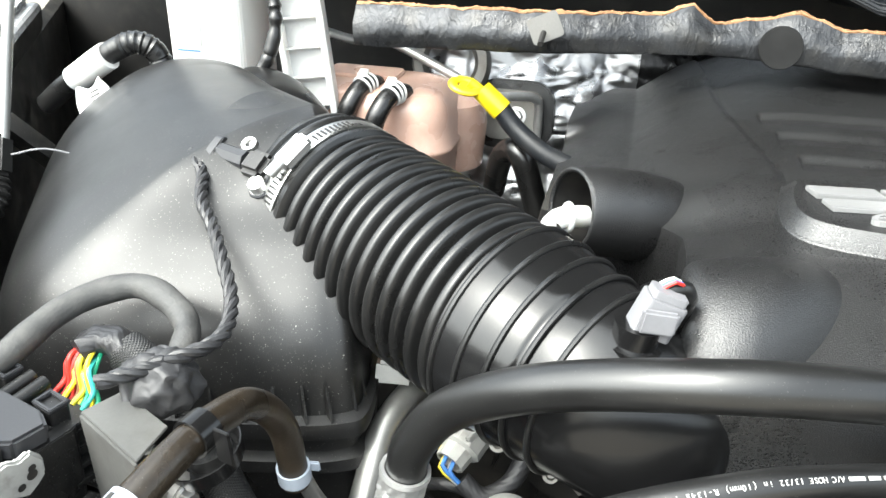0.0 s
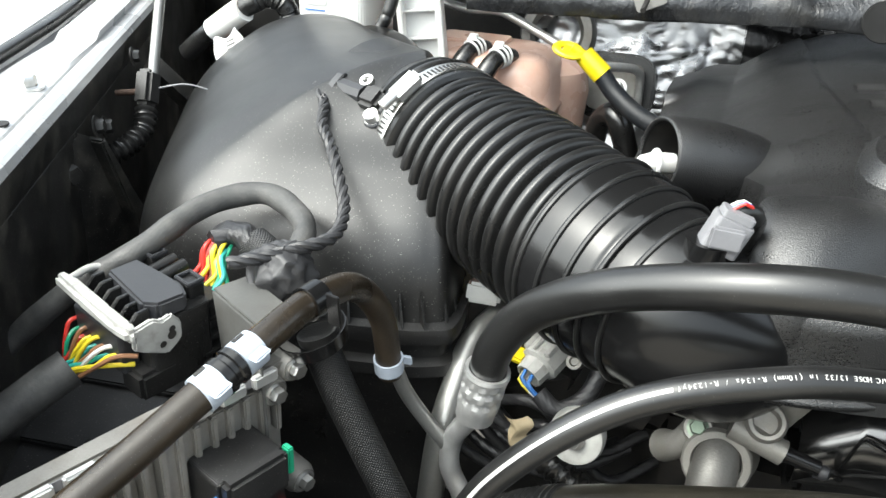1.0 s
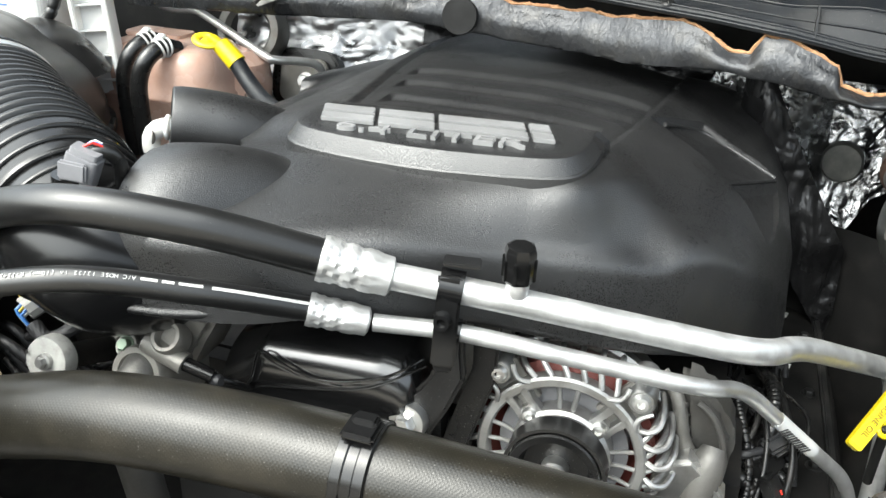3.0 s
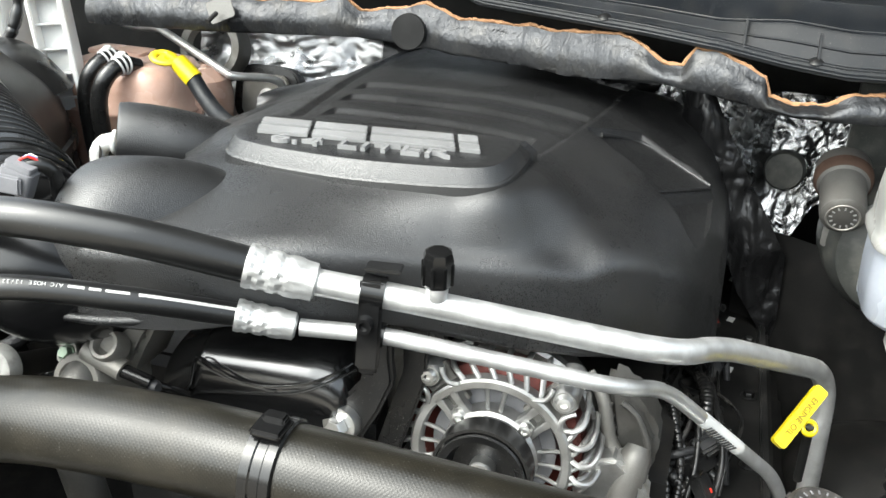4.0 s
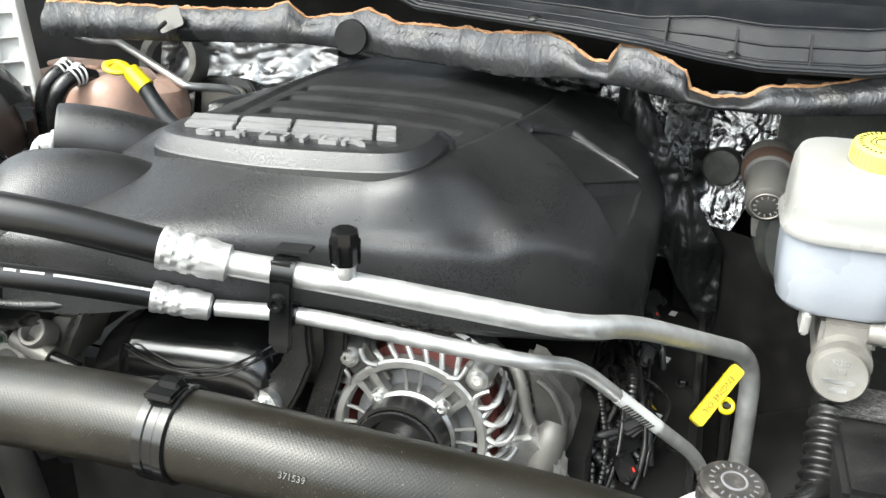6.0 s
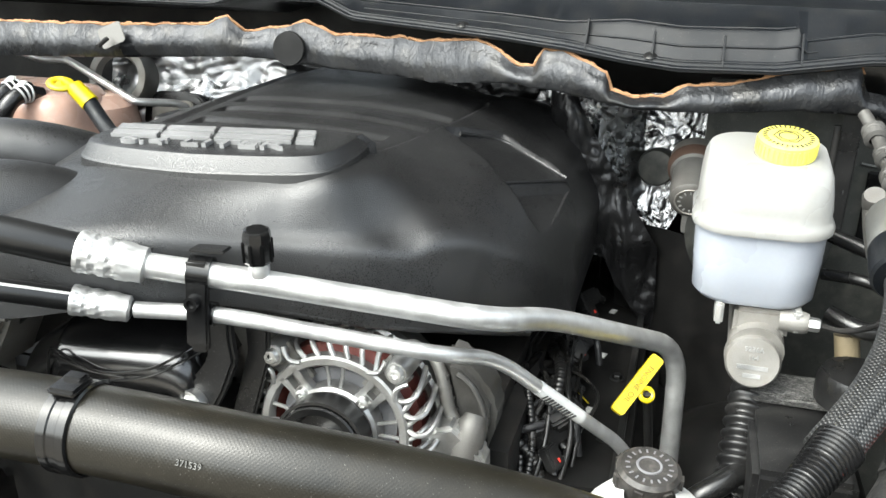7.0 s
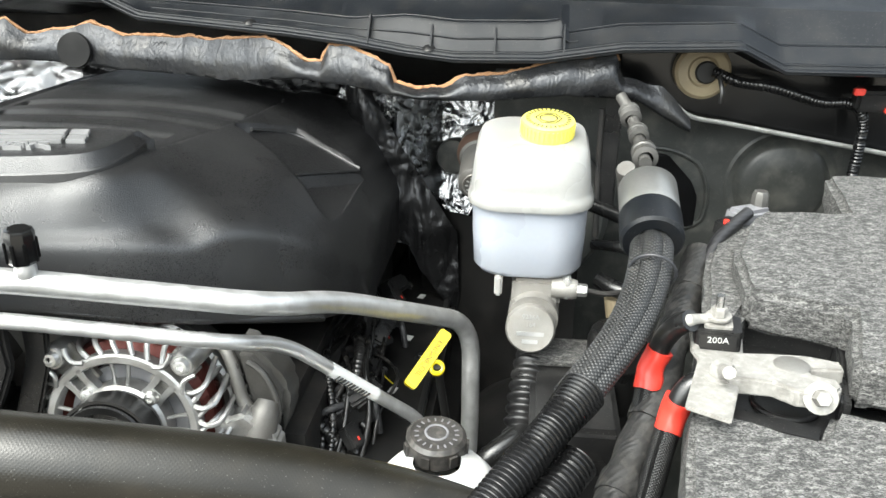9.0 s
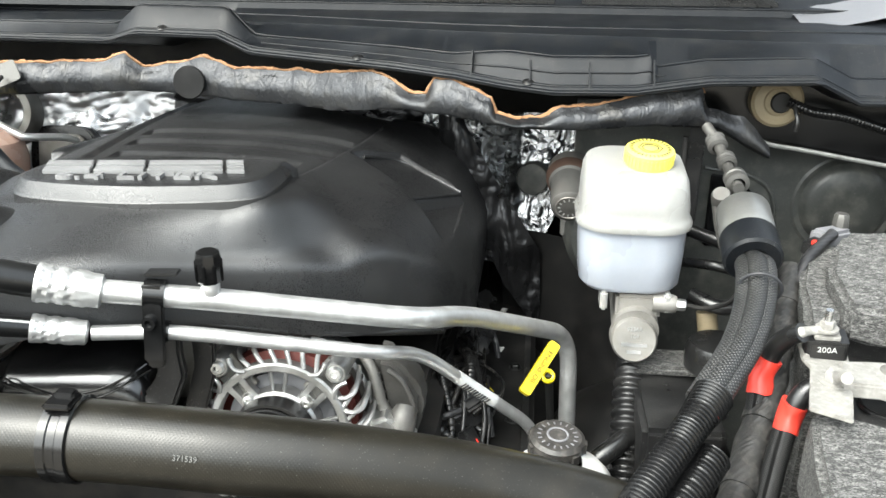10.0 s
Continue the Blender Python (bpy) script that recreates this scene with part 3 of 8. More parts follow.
part("mouth", lathe([(0.0, 0.009), (0.012, 0.009), (0.014, 0.0065)], 24, basis((0.961, 0.985, 1.278), (0, -1, 0.05))), DARK, grommet, "dark open centre")

# cowl: a long plastic moulding with steps and ribs
cowl_y = table([-0.3, 0.1, 0.25, 0.4, 0.52, 0.66, 0.85, 1.3], [1.03, 1.01, 0.985, 0.94, 0.905, 0.889, 0.889, 0.90])
cowl_z = table([-0.3, 0.02, 0.06, 0.19, 0.24, 0.45, 0.53, 0.60, 0.66, 0.76, 0.85, 0.98, 1.03, 1.3], [1.333, 1.333, 1.345, 1.345, 1.325, 1.318, 1.313, 1.303, 1.298, 1.300, 1.314, 1.318, 1.294, 1.294])
cowl_lift = table([-0.3, 0.02, 0.05, 0.20, 0.23, 0.53, 0.60, 0.78, 0.79, 1.3], [0.018, 0.018, 0.034, 0.034, 0.016, 0.020, 0.036, 0.036, 0.020, 0.022])
grid = []
for i in range(451):
    x = -0.95 + i * 0.005
    y, z, h = cowl_y(x), cowl_z(x), cowl_lift(x)
    grid.append([(x, 1.248, z - 0.035), (x, y + 0.03, z - 0.004), (x, y + 0.004, z - 0.003), (x, y, z - 0.0015), (x, y, z + 0.0015), (x, y + 0.003, z + 0.003), (x, y + 0.007, z + 0.0035), (x, y + 0.008, z + 0.006), (x, y + 0.010, z + 0.0075), (x, y + 0.02, z + 0.008), (x, y + 0.034, z + h), (x, y + 0.037, z + h + 0.003),
                 (x, y + 0.045, z + h + 0.004), (x, y + 0.075, 1.352 + 0.006 * math.sin(3 * x)), (x, y + 0.079, 1.356 + 0.006 * math.sin(3 * x)), (x, y + 0.12, 1.366), (x, 1.125, 1.374), (x, 1.128, 1.384), (x, 1.16, 1.386), (x, 1.40, 1.46)])
cowl = thing("cowl_panel", "dark grey moulded plastic cowl with steps and ribs under the windscreen", "cowl", (0.5, 1.1, 1.28))
cowl["kind"] = "structure"
part("moulding", rows(grid), COWL, cowl, smooth=28)
for k, r in ((4, 0.0016), (8, 0.0013), (12, 0.0016), (15, 0.0015), (17, 0.0014)):
    part("moulded_bead", sweep([row[k] for row in grid[::3]], r, 8), COWL, cowl)
part("mid_bead", sweep([((row[9][0]), (row[9][1] + row[10][1]) / 2 - 0.0005, (row[9][2] + row[10][2]) / 2) for row in grid[240:352:2]], 0.0013, 8), COWL, cowl)
for x in (0.555, 0.63, 0.705, 0.784):
    y, z = cowl_y(x), cowl_z(x)
    part("rib", slab([(y + 0.004, z + 0.003), (y + 0.022, z + 0.005), (y + 0.038, z + 0.034), (y + 0.030, z + 0.034)], x - 0.0012, x + 0.0012, 0.0004, Matrix(((0, 0, 1, 0), (1, 0, 0, 0), (0, 1, 0, 0), (0, 0, 0, 1)))), COWL, cowl)
for x in (0.10, 0.628, 0.40):
    y, z = cowl_y(x), cowl_z(x)
    part("push_clip", lathe([(0, 0.003), (0.005, 0.0025), (0.008, 0.0)], 20, basis((x, y + 0.012, z + 0.0085), (0, -0.3, 1))), BLACK, cowl)
for k in range(2):
    x0, x1 = (0.42, 0.66) if k == 0 else (0.70, 0.98)
    for i in range(4):
        part("grille_slat", block((x1 - x0, 0.003, 0.004), 0.0008, pose((x0 + x1) / 2, 1.132 + i * 0.007, 1.389 + i * 0.0016)), BLACK, cowl, "black grille slat")
    for i in range(int((x1 - x0) / 0.02)):
        part("grille_bar", block((0.0022, 0.03, 0.003), 0.0006, pose(x0 + 0.01 + i * 0.02, 1.142, 1.391, 13)), BLACK, cowl, "black grille bar")
wind = rows([[(x, 1.21 + d * 0.6, 1.40 + d * 0.42) for d in (0, 0.5, 1.0, 1.5)] for x in (-0.9, 0, 0.7, 1.5)])
solo("windscreen", wind, GLOSSY, "dark windscreen glass above the cowl", "windscreen", kind="structure")
solo("corner_panel", crumple(rows([[(1.0 + i * 0.03, 1.07 + k * 0.02, 1.368 + 0.004 * k + 0.03 * smoothstep(0.03, 0.2, i * 0.03)) for k in range(6)] for i in range(10)]), 0.0005, 8), GREY, "pale painted corner at the end of the cowl", "body panel", kind="structure")

# the raised hood over the bay: it shades the engine from behind
hood = thing("hood", "raised hood with a dark lined underside", "hood", (0.2, 1.25, 1.46))
hood["kind"] = "structure"
hm = Matrix.Translation((0.35, 1.27, 1.47)) @ Matrix.Rotation(radians(-53), 4, "X")
part("liner", slab(rounded(1.40, 1.10, 0.1), -0.02, 0.0, 0.004, hm @ Matrix.Translation((0, -0.565, 0))), DARK, hood, "dark insulating liner")
part("skin", slab(rounded(1.48, 1.18, 0.1), 0.002, 0.03, 0.004, hm @ Matrix.Translation((0, -0.58, 0))), WHITEPAINT, hood, "white painted skin")

# foil on the firewall, and the torn insulation blanket in front of it
foil_y = table([-0.32, -0.15, -0.05, 0.1, 0.35, 0.5, 0.56, 0.62, 0.70, 0.86], [1.225, 1.235, 1.265, 1.275, 1.21, 1.14, 1.09, 1.15, 1.15, 1.10])
foil_low = table([-0.32, 0.44, 0.50, 0.545, 0.575, 0.61, 0.650, 0.662, 0.685, 0.72], [0.86, 0.86, 1.0, 1.13, 1.112, 1.062, 1.018, 1.028, 1.075, 1.10])
shield = thing("heat_shield", "crumpled shiny aluminium foil heat shield on the firewall", "heat shield", (0.2, 1.2, 0.86))
# the middle span is black, the two ends silver
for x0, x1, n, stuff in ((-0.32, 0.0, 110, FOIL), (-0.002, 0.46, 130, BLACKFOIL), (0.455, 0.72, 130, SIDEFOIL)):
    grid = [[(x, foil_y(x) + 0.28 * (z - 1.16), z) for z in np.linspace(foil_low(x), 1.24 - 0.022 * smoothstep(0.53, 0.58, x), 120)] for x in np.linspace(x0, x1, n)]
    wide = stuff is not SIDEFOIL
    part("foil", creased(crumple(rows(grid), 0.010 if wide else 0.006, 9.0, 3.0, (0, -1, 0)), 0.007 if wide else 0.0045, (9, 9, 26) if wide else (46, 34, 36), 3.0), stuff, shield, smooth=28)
part("grommet_plate", lathe([(0, 0.004), (0.027, 0.004), (0.030, 0.0), (0.030, -0.03)], 40, basis((0.640, 1.122, 1.121), (-0.15, -1, 0.1)) @ Matrix.Scale(0.88, 4)), BODYDARK, shield, "round dark grey plug")
part("ring_plate", lathe([(0.034, 0.0), (0.040, 0.010), (0.052, 0.010), (0.056, 0.0), (0.056, -0.03)], 40, basis((-0.262, 1.165, 1.19), (0.1, -1, 0.3))), DULLCAST, shield, "dull stained ring")

strip_y = table([-0.34, -0.1, 0.14, 0.3, 0.45, 0.59, 0.70, 0.85, 0.94], [0.975, 0.968, 1.0, 0.975, 0.92, 0.884, 0.89, 0.90, 0.905])
strip_top = table([-0.34, -0.1, 0.02, 0.05, 0.075, 0.12, 0.165, 0.21, 0.36, 0.42, 0.455, 0.475, 0.497, 0.508, 0.53, 0.583, 0.588, 0.615, 0.645, 0.672, 0.72, 0.79, 0.845, 0.853, 0.90, 0.935],
                  [1.30, 1.305, 1.308, 1.32, 1.30, 1.305, 1.316, 1.302, 1.304, 1.312, 1.300, 1.287, 1.287, 1.310, 1.309, 1.288, 1.270, 1.264, 1.264, 1.279, 1.283, 1.301, 1.307, 1.282, 1.272, 1.236])
strip_low = table([-0.34, -0.1, 0.07, 0.21, 0.36, 0.47, 0.53, 0.62, 0.70, 0.79, 0.87, 0.935], [1.252, 1.262, 1.268, 1.259, 1.256, 1.268, 1.264, 1.252, 1.252, 1.260, 1.258, 1.221])
grid, foam = [], []
for x in np.linspace(-0.34, 0.935, 380):
    y, a, b = strip_y(x), strip_low(x), strip_top(x)
    wob = 0.003 * noise.noise(Vector((x * 40, 2, 0)))
    grid.append([(x, y + 0.035, a - 0.006)] + [(x, y - 0.005 * math.sin(math.pi * min(1, t * 1.15)) + 0.010 * t * t, a + (b + wob - a) * t) for t in np.linspace(0, 1, 14)])
    tp = grid[-1][-1]
    if x < 0.85:
        foam.append((tp[0], tp[1] + 0.004, tp[2] + 0.0005))
blanket = thing("insulation_blanket", "torn grey foil insulation blanket with an orange fibre edge", "insulation", (0.3, 0.97, 1.25))
part("facing", crumple(crumple(rows(grid), 0.0022, 9.0, 5.0, (0, -1, 0.1)), 0.0012, 45.0, 2.0), BLANKET, blanket, "dull creased foil facing", smooth=60)
part("fibre_edge", crumple(sweep(foam, lambda s: 0.0024 + 0.0014 * noise.noise(Vector((s * 60, 0, 0))), 8), 0.002, 200.0), FOAM, blanket, "torn orange fibre edge")
# flat disc, its black colour painting the depth of the hole
part("punched_hole", lathe([(0, 0.0), (0.0225, 0.0), (0.0235, -0.004)], 32, basis((0.148, 0.984, 1.283), (0, -1, 0.15))), HOLEBLACK, blanket, "round dark hole")
part("washer", slab(rounded(0.036, 0.030, 0.004), 0, 0.0015, 0.0004, basis((-0.108, 0.957, 1.293), (0.1, -1, 0.35), (1, 0, 0.5))), OXIDE, blanket, "square retaining washer")
part("stud", sweep([(-0.108, 0.946, 1.290), (-0.109, 0.925, 1.282)], 0.0032, 10), DARK, blanket, "threaded stud")

sheet_edge = table([0.90, 0.94, 1.04, 1.07, 1.15, 1.24], [0.655, 0.66, 0.655, 0.635, 0.585, 0.535])
sheet_low = table([0.50, 0.59, 0.605, 0.66], [1.04, 1.02, 0.985, 0.905])
sheet = []
for u in np.linspace(0, 1, 60):
    low_z = sheet_low(0.50 + 0.16 * u)
    sheet.append([(0.50 + (sheet_edge(z) - 0.50) * u, 1.045 - 0.02 * u - 0.02 * math.sin(math.pi * u), z) for z in np.linspace(low_z, 1.24, 130)])
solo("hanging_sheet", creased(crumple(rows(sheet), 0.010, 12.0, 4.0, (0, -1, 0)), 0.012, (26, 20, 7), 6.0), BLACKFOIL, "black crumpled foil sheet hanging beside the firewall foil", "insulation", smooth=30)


# ---- left of the bay: air box, intake hose, washer bottle, coolant tank ----
RIDGE0, RIDGE1 = Vector((-0.268, 0.652, 1.281)), Vector((-0.45, 0.79, 1.266))
AX0, AX = Vector((-0.33, 0.672, 1.225)), Vector((0.833, -0.537, -0.129)).normalized()


def axis(s):
    return AX0 + AX * s


foot = [(-0.174, 0.492), (-0.190, 0.470), (-0.24, 0.456), (-0.33, 0.440), (-0.41, 0.432), (-0.452, 0.448), (-0.49, 0.49), (-0.56, 0.62), (-0.635, 0.77), (-0.65, 0.88), (-0.60, 0.965), (-0.48, 0.98), (-0.36, 0.93), (-0.29, 0.82), (-0.235, 0.70), (-0.19, 0.57)]


def loop(points, n=96):
    """A closed smooth outline."""
    p = [Vector((x, y, 0)) for x, y in points]
    k = len(p)
    out = []
    for i in range(n):
        u = i * k / n
        j, s = int(u), u - int(u)
        a, b, c, d = p[(j - 1) % k], p[j % k], p[(j + 1) % k], p[(j + 2) % k]
        out.append(0.5 * (2 * b + (c - a) * s + (2 * a - 5 * b + 4 * c - d) * s * s + (3 * b - a - 3 * c + d) * s ** 3))
    return out


rim = loop(foot, 220)
MID, SX, SN = Vector((-0.284, 0.574, 1.2485)), Vector((-0.024, 0.041, 0.025)).normalized(), Vector((-0.10, -0.55, 0.83)).normalized()
SN = (SN - SX * SN.dot(SX)).normalized()
PD = Vector((-0.85, 0.25, 0.08))
PD = (PD - SN * PD.dot(SN)).normalized()
airbox = thing("air_filter_box", "dusty matt black moulded plastic air filter box", "air box", (-0.4, 0.65, 0.9))
LID_IN = soft_table([0, 0.12, 0.26, 0.42, 0.56, 0.70, 0.84, 0.94, 1.0], [0.0, 0.03, 0.12, 0.30, 0.47, 0.62, 0.80, 0.93, 1.0])
LID_UP = soft_table([0, 0.12, 0.26, 0.42, 0.56, 0.70, 0.84, 0.94, 1.0], [0.0, 0.22, 0.43, 0.61, 0.73, 0.865, 0.960, 0.995, 1.0])
grid = []
rd = RIDGE1 - RIDGE0
for j in range(61):
    t = j / 60
    row = []
    for p in rim:
        s = min(1.0, max(0.0, (p - Vector((RIDGE0.x, RIDGE0.y, 0))).dot(Vector((rd.x, rd.y, 0))) / (rd.x ** 2 + rd.y ** 2)))
        top = RIDGE0 + rd * s
        w = 0.6 * smoothstep(-0.30, -0.47, p.x)
        k = LID_IN(t) * (1 - w) + w * (1 - math.cos(t * math.pi / 2))
        up = LID_UP(t) * (1 - w) + w * math.sin(t * math.pi / 2) ** 0.92
        row.append((p.x + (top.x - p.x) * k, p.y + (top.y - p.y) * k, 1.100 + (top.z - 1.100) * up))
    grid.append(row)
part("lid", rows(grid, close=True), AIRBOX, airbox, "dusty domed lid", smooth=60)
part("flange", rows([[(p.x + (p.x + 0.40) * a, p.y + (p.y - 0.68) * a, z) for p in rim] for a, z in ((0.0, 1.106), (0.035, 1.104), (0.04, 1.098), (0.035, 1.090), (-0.02, 1.088))], close=True), BLACK, airbox, "clamping flange")
part("tray", rows([[(p.x + (p.x + 0.40) * a, p.y + (p.y - 0.68) * a, z) for p in rim] for a, z in ((-0.01, 1.09), (-0.01, 1.07), (0.02, 1.066), (0.02, 1.055), (-0.02, 1.05), (-0.08, 0.86))], close=True), BLACK, airbox, "lower tray")
for x, y, h in ((-0.300, 0.443, 0.022), (-0.275, 0.447, 0.023), (-0.250, 0.451, 0.026), (-0.228, 0.455, 0.028), (-0.207, 0.460, 0.030), (-0.190, 0.466, 0.031), (-0.177, 0.482, 0.032), (-0.176, 0.50, 0.03), (-0.182, 0.53, 0.03), (-0.19, 0.56, 0.03)):
    out = Vector((x + 0.34, y - 0.62, 0)).normalized()
    part("rib", slab([(-0.012, -0.002), (0.006, -0.002), (-0.004, h)], -0.001, 0.001, 0.0003, basis((x, y, 1.104), out.cross(Vector((0, 0, 1))), out)), BLACK, airbox)
stub = lathe([(0.052, 0.045), (0.060, 0.070), (0.066, 0.084), (0.071, 0.089), (0.072, 0.094), (0.066, 0.098), (0.064, 0.125), (0.060, 0.125), (0.058, 0.0)], 56, basis(axis(0), AX))
part("outlet", stub, AIRBOX, airbox, "round outlet collar")
part("shelf", slab([(-0.05, -0.02), (0.05, -0.02), (0.06, 0.02), (-0.06, 0.02)], -0.003, 0.0, 0.001, basis(axis(0.103) - Vector((0.062, 0.062, 0.012)), (0.15, -0.5, 0.85), (0.5, -0.8, -0.4))), AIRBOX, airbox)

# mass air flow sensor on the lid
sensor = thing("air_flow_sensor", "black air flow sensor screwed to the air box lid", "sensor", (-0.305, 0.575, 1.245))
part("plate", slab(rounded(0.060, 0.022, 0.010), -0.010, 0.003, 0.001, basis(MID, SN, SX)), SLATE, sensor, "dark grey mounting plate")
for k in (-1, 1):
    part("boss", lathe([(0.0095, -0.012), (0.0095, 0.004), (0.0085, 0.005), (0.0, 0.005)], 24, basis(MID + SX * (0.0205 * k), SN)), SLATE, sensor)
    part("screw", lathe([(0.0, 0.004), (0.003, 0.004), (0.0035, 0.0065), (0.0064, 0.0065), (0.007, 0.0), (0.0078, 0.0)], 18, basis(MID + SX * (0.0205 * k) + SN * 0.005, SN)), STEEL, sensor, "steel torx screw")
body = part("housing", block((0.022, 0.022, 0.018), 0.004, basis(MID + SN * 0.008 - PD * 0.004, SN, PD)), BLACK, sensor, "black sensor housing")
pl = MID + SN * 0.010 + PD * 0.022
part("plug", sweep([pl - PD * 0.016, pl + PD * 0.012], 0.0085, 8), SLATE, sensor, "dark grey plug")
part("plug_collar", slab(rounded(0.024, 0.017, 0.005), -0.004, 0.004, 0.0015, basis(pl + PD * 0.014, PD, SX)), SLATE, sensor)
part("seal", slab(rounded(0.018, 0.010, 0.004), 0.0, 0.0065, 0.001, basis(pl + PD * 0.014, PD, SX)), WIRES["blue"], sensor, "blue plug seal")
part("fin", block((0.020, 0.003, 0.014), 0.001, basis(MID + SN * 0.006 - PD * 0.016 + SX * 0.004, SN, SX)), SLATE, sensor)

WIREPATH = [pl + PD * 0.022, pl + PD * 0.034 + Vector((0, -0.014, -0.004)), (-0.320, 0.552, 1.252), (-0.306, 0.522, 1.243), (-0.286, 0.498, 1.237), (-0.268, 0.474, 1.226), (-0.247, 0.444, 1.210), (-0.238, 0.408, 1.204), (-0.258, 0.378, 1.202), (-0.290, 0.352, 1.198)]
lead = thing("sensor_lead", "twisted taped black lead of the air flow sensor", "cable", WIREPATH[-1])
core = glide(WIREPATH, 0.003)
strands = []
for k in range(3):
    strand = []
    for i, p in enumerate(core):
        a = core[min(i + 1, len(core) - 1)] - core[max(i - 1, 0)]
        o = a.orthogonal().normalized()
        o = (o - a.normalized() * o.dot(a.normalized())).normalized()
        g = 2 * math.pi * (k / 3 + i * 0.003 / 0.032)
        strand.append(p + o * 0.0024 * math.cos(g) + a.normalized().cross(o) * 0.0024 * math.sin(g))
    part("strand", sweep(strand, 0.0029, 8), TAPE, lead)
for k, c in enumerate(("white", "brown", "red")):
    part("wire", sweep(glide([pl + PD * 0.018 + SX * (0.003 * (k - 1)), pl + PD * 0.026 + SX * (0.002 * (k - 1)), Vector(core[4]) + SX * 0.001 * k]), 0.0013, 6), WIRES[c], lead, c + " wire")

# intake hose: clamp, bellows, ribbed cone, elbow
duct = thing("intake_hose", "ribbed black rubber intake hose with a steel clamp", "intake hose", tuple(axis(0.25) - Vector((0, 0, 0.08))))
prof = [(0.066, 0.100), (0.0735, 0.101), (0.0745, 0.104), (0.0735, 0.108), (0.0705, 0.110), (0.0705, 0.127), (0.0735, 0.129), (0.074, 0.134), (0.068, 0.138)]
pitch = 0.0143
for i in range(12):
    s0 = 0.139 + i * pitch
    r = 0.0735 + 0.0016 * math.sin(math.pi * i / 11)
    for k in range(14):
        g = 2 * math.pi * k / 14
        prof.append((r - 0.0105 * abs(math.cos(g / 2)) ** 5, s0 + pitch * k / 14))
part("bellows", lathe(prof + [(0.0735, 0.139 + 12 * pitch)], 88, basis(axis(0), AX)), RUBBER, duct, "ribbed rubber bellows", smooth=50)
e0 = 0.139 + 12 * pitch
elbow = [axis(e0), axis(e0 + 0.03), axis(e0 + 0.06), axis(e0 + 0.085), (0.028, 0.458, 1.158), (0.046, 0.482, 1.150), (0.056, 0.52, 1.146), (0.058, 0.57, 1.144)]
part("elbow", sweep(glide(elbow, 0.004), lambda s: 0.0745 - 0.015 * smoothstep(0.0, 0.6, s), 56), GLOSSY, duct, "smooth glossy elbow", smooth=60)
for s in (0.004, 0.024, 0.044, 0.064, 0.083):
    part("band", ring(0.0748 - 0.010 * smoothstep(0.0, 0.12, s), 0.0021, basis(axis(e0 + s), AX), 72), RUBBER, duct, "moulded band")
part("end_flange", lathe([(0.062, 0.0), (0.070, 0.0), (0.072, 0.006), (0.070, 0.014), (0.062, 0.016)], 56, basis((0.052, 0.500, 1.148), (0.25, 0.96, -0.05))), RUBBER, duct, "thick end flange")
clamp = part("hose_clamp", lathe([(0.0700, 0.1115), (0.0738, 0.1115), (0.0742, 0.1125), (0.0742, 0.1255), (0.0738, 0.1265), (0.0700, 0.1265)], 88, basis(axis(0), AX)), STEEL, duct, "stainless worm drive clamp")
cm = basis(axis(0.12), AX, (-0.25, -0.5, 0.75))
part("screw_housing", block((0.012, 0.030, 0.016), 0.003, cm @ Matrix.Translation((0.078, 0.0, 0))), STEEL, clamp)
part("screw", sweep([cm @ Vector((0.080, 0.012, 0)), cm @ Vector((0.080, 0.026, 0))], 0.0052, 12), STEEL, clamp)
for i in range(16):
    g = radians(-(16 + i * 3.2) if i < 9 else (14 + (i - 9) * 3.2))
    part("slot", block((0.0006, 0.0016, 0.008), 0, cm @ Matrix.Rotation(g, 4, "Z") @ Matrix.Translation((0.0744, 0, 0))), DARK, clamp)

# pressure sensor standing on the elbow
mapbase = Vector((0.014, 0.436, 1.212))
gauge = thing("pressure_sensor", "grey plug on a black pressure sensor on the elbow", "sensor", tuple(mapbase))
gm = basis(mapbase, (0.14, 0.06, 1), (1, 0.25, 0)) @ Matrix.Scale(0.84, 4)
part("socket", lathe([(0.030, -0.02), (0.030, 0.0), (0.027, 0.006), (0.021, 0.008), (0.021, 0.016), (0.017, 0.018), (0.017, 0.032), (0.0, 0.032)], 36, gm), GLOSSY, gauge, "black round socket")
part("plug", slab(rounded(0.030, 0.022, 0.004), 0.028, 0.056, 0.002, gm @ Matrix.Rotation(radians(14), 4, "Y")), GREY, gauge, "grey connector plug")
part("latch", block((0.026, 0.006, 0.018), 0.002, gm @ Matrix.Translation((0.008, -0.014, 0.042))), GREY, gauge, "grey latch")
part("top_shell", slab(rounded(0.026, 0.017, 0.003), 0.056, 0.062, 0.001, gm @ Matrix.Rotation(radians(14), 4, "Y")), GREY, gauge)
part("boot", sweep(glide([gm @ Vector((0.014, 0.008, 0.054)), gm @ Vector((0.024, 0.010, 0.058)), gm @ Vector((0.036, 0.018, 0.048)), gm @ Vector((0.036, 0.03, 0.01))]), 0.006, 12), RUBBER, gauge, "black lead")
for k, c in enumerate(("red", "blue", "white")):
    part("wire", sweep(glide([gm @ Vector((0.010, 0.002 + 0.004 * k, 0.060)), gm @ Vector((0.018, 0.003 + 0.003 * k, 0.066)), gm @ Vector((0.028, 0.008 + 0.001 * k, 0.061))]), 0.0012, 6), WIRES[c], gauge, c + " wire")

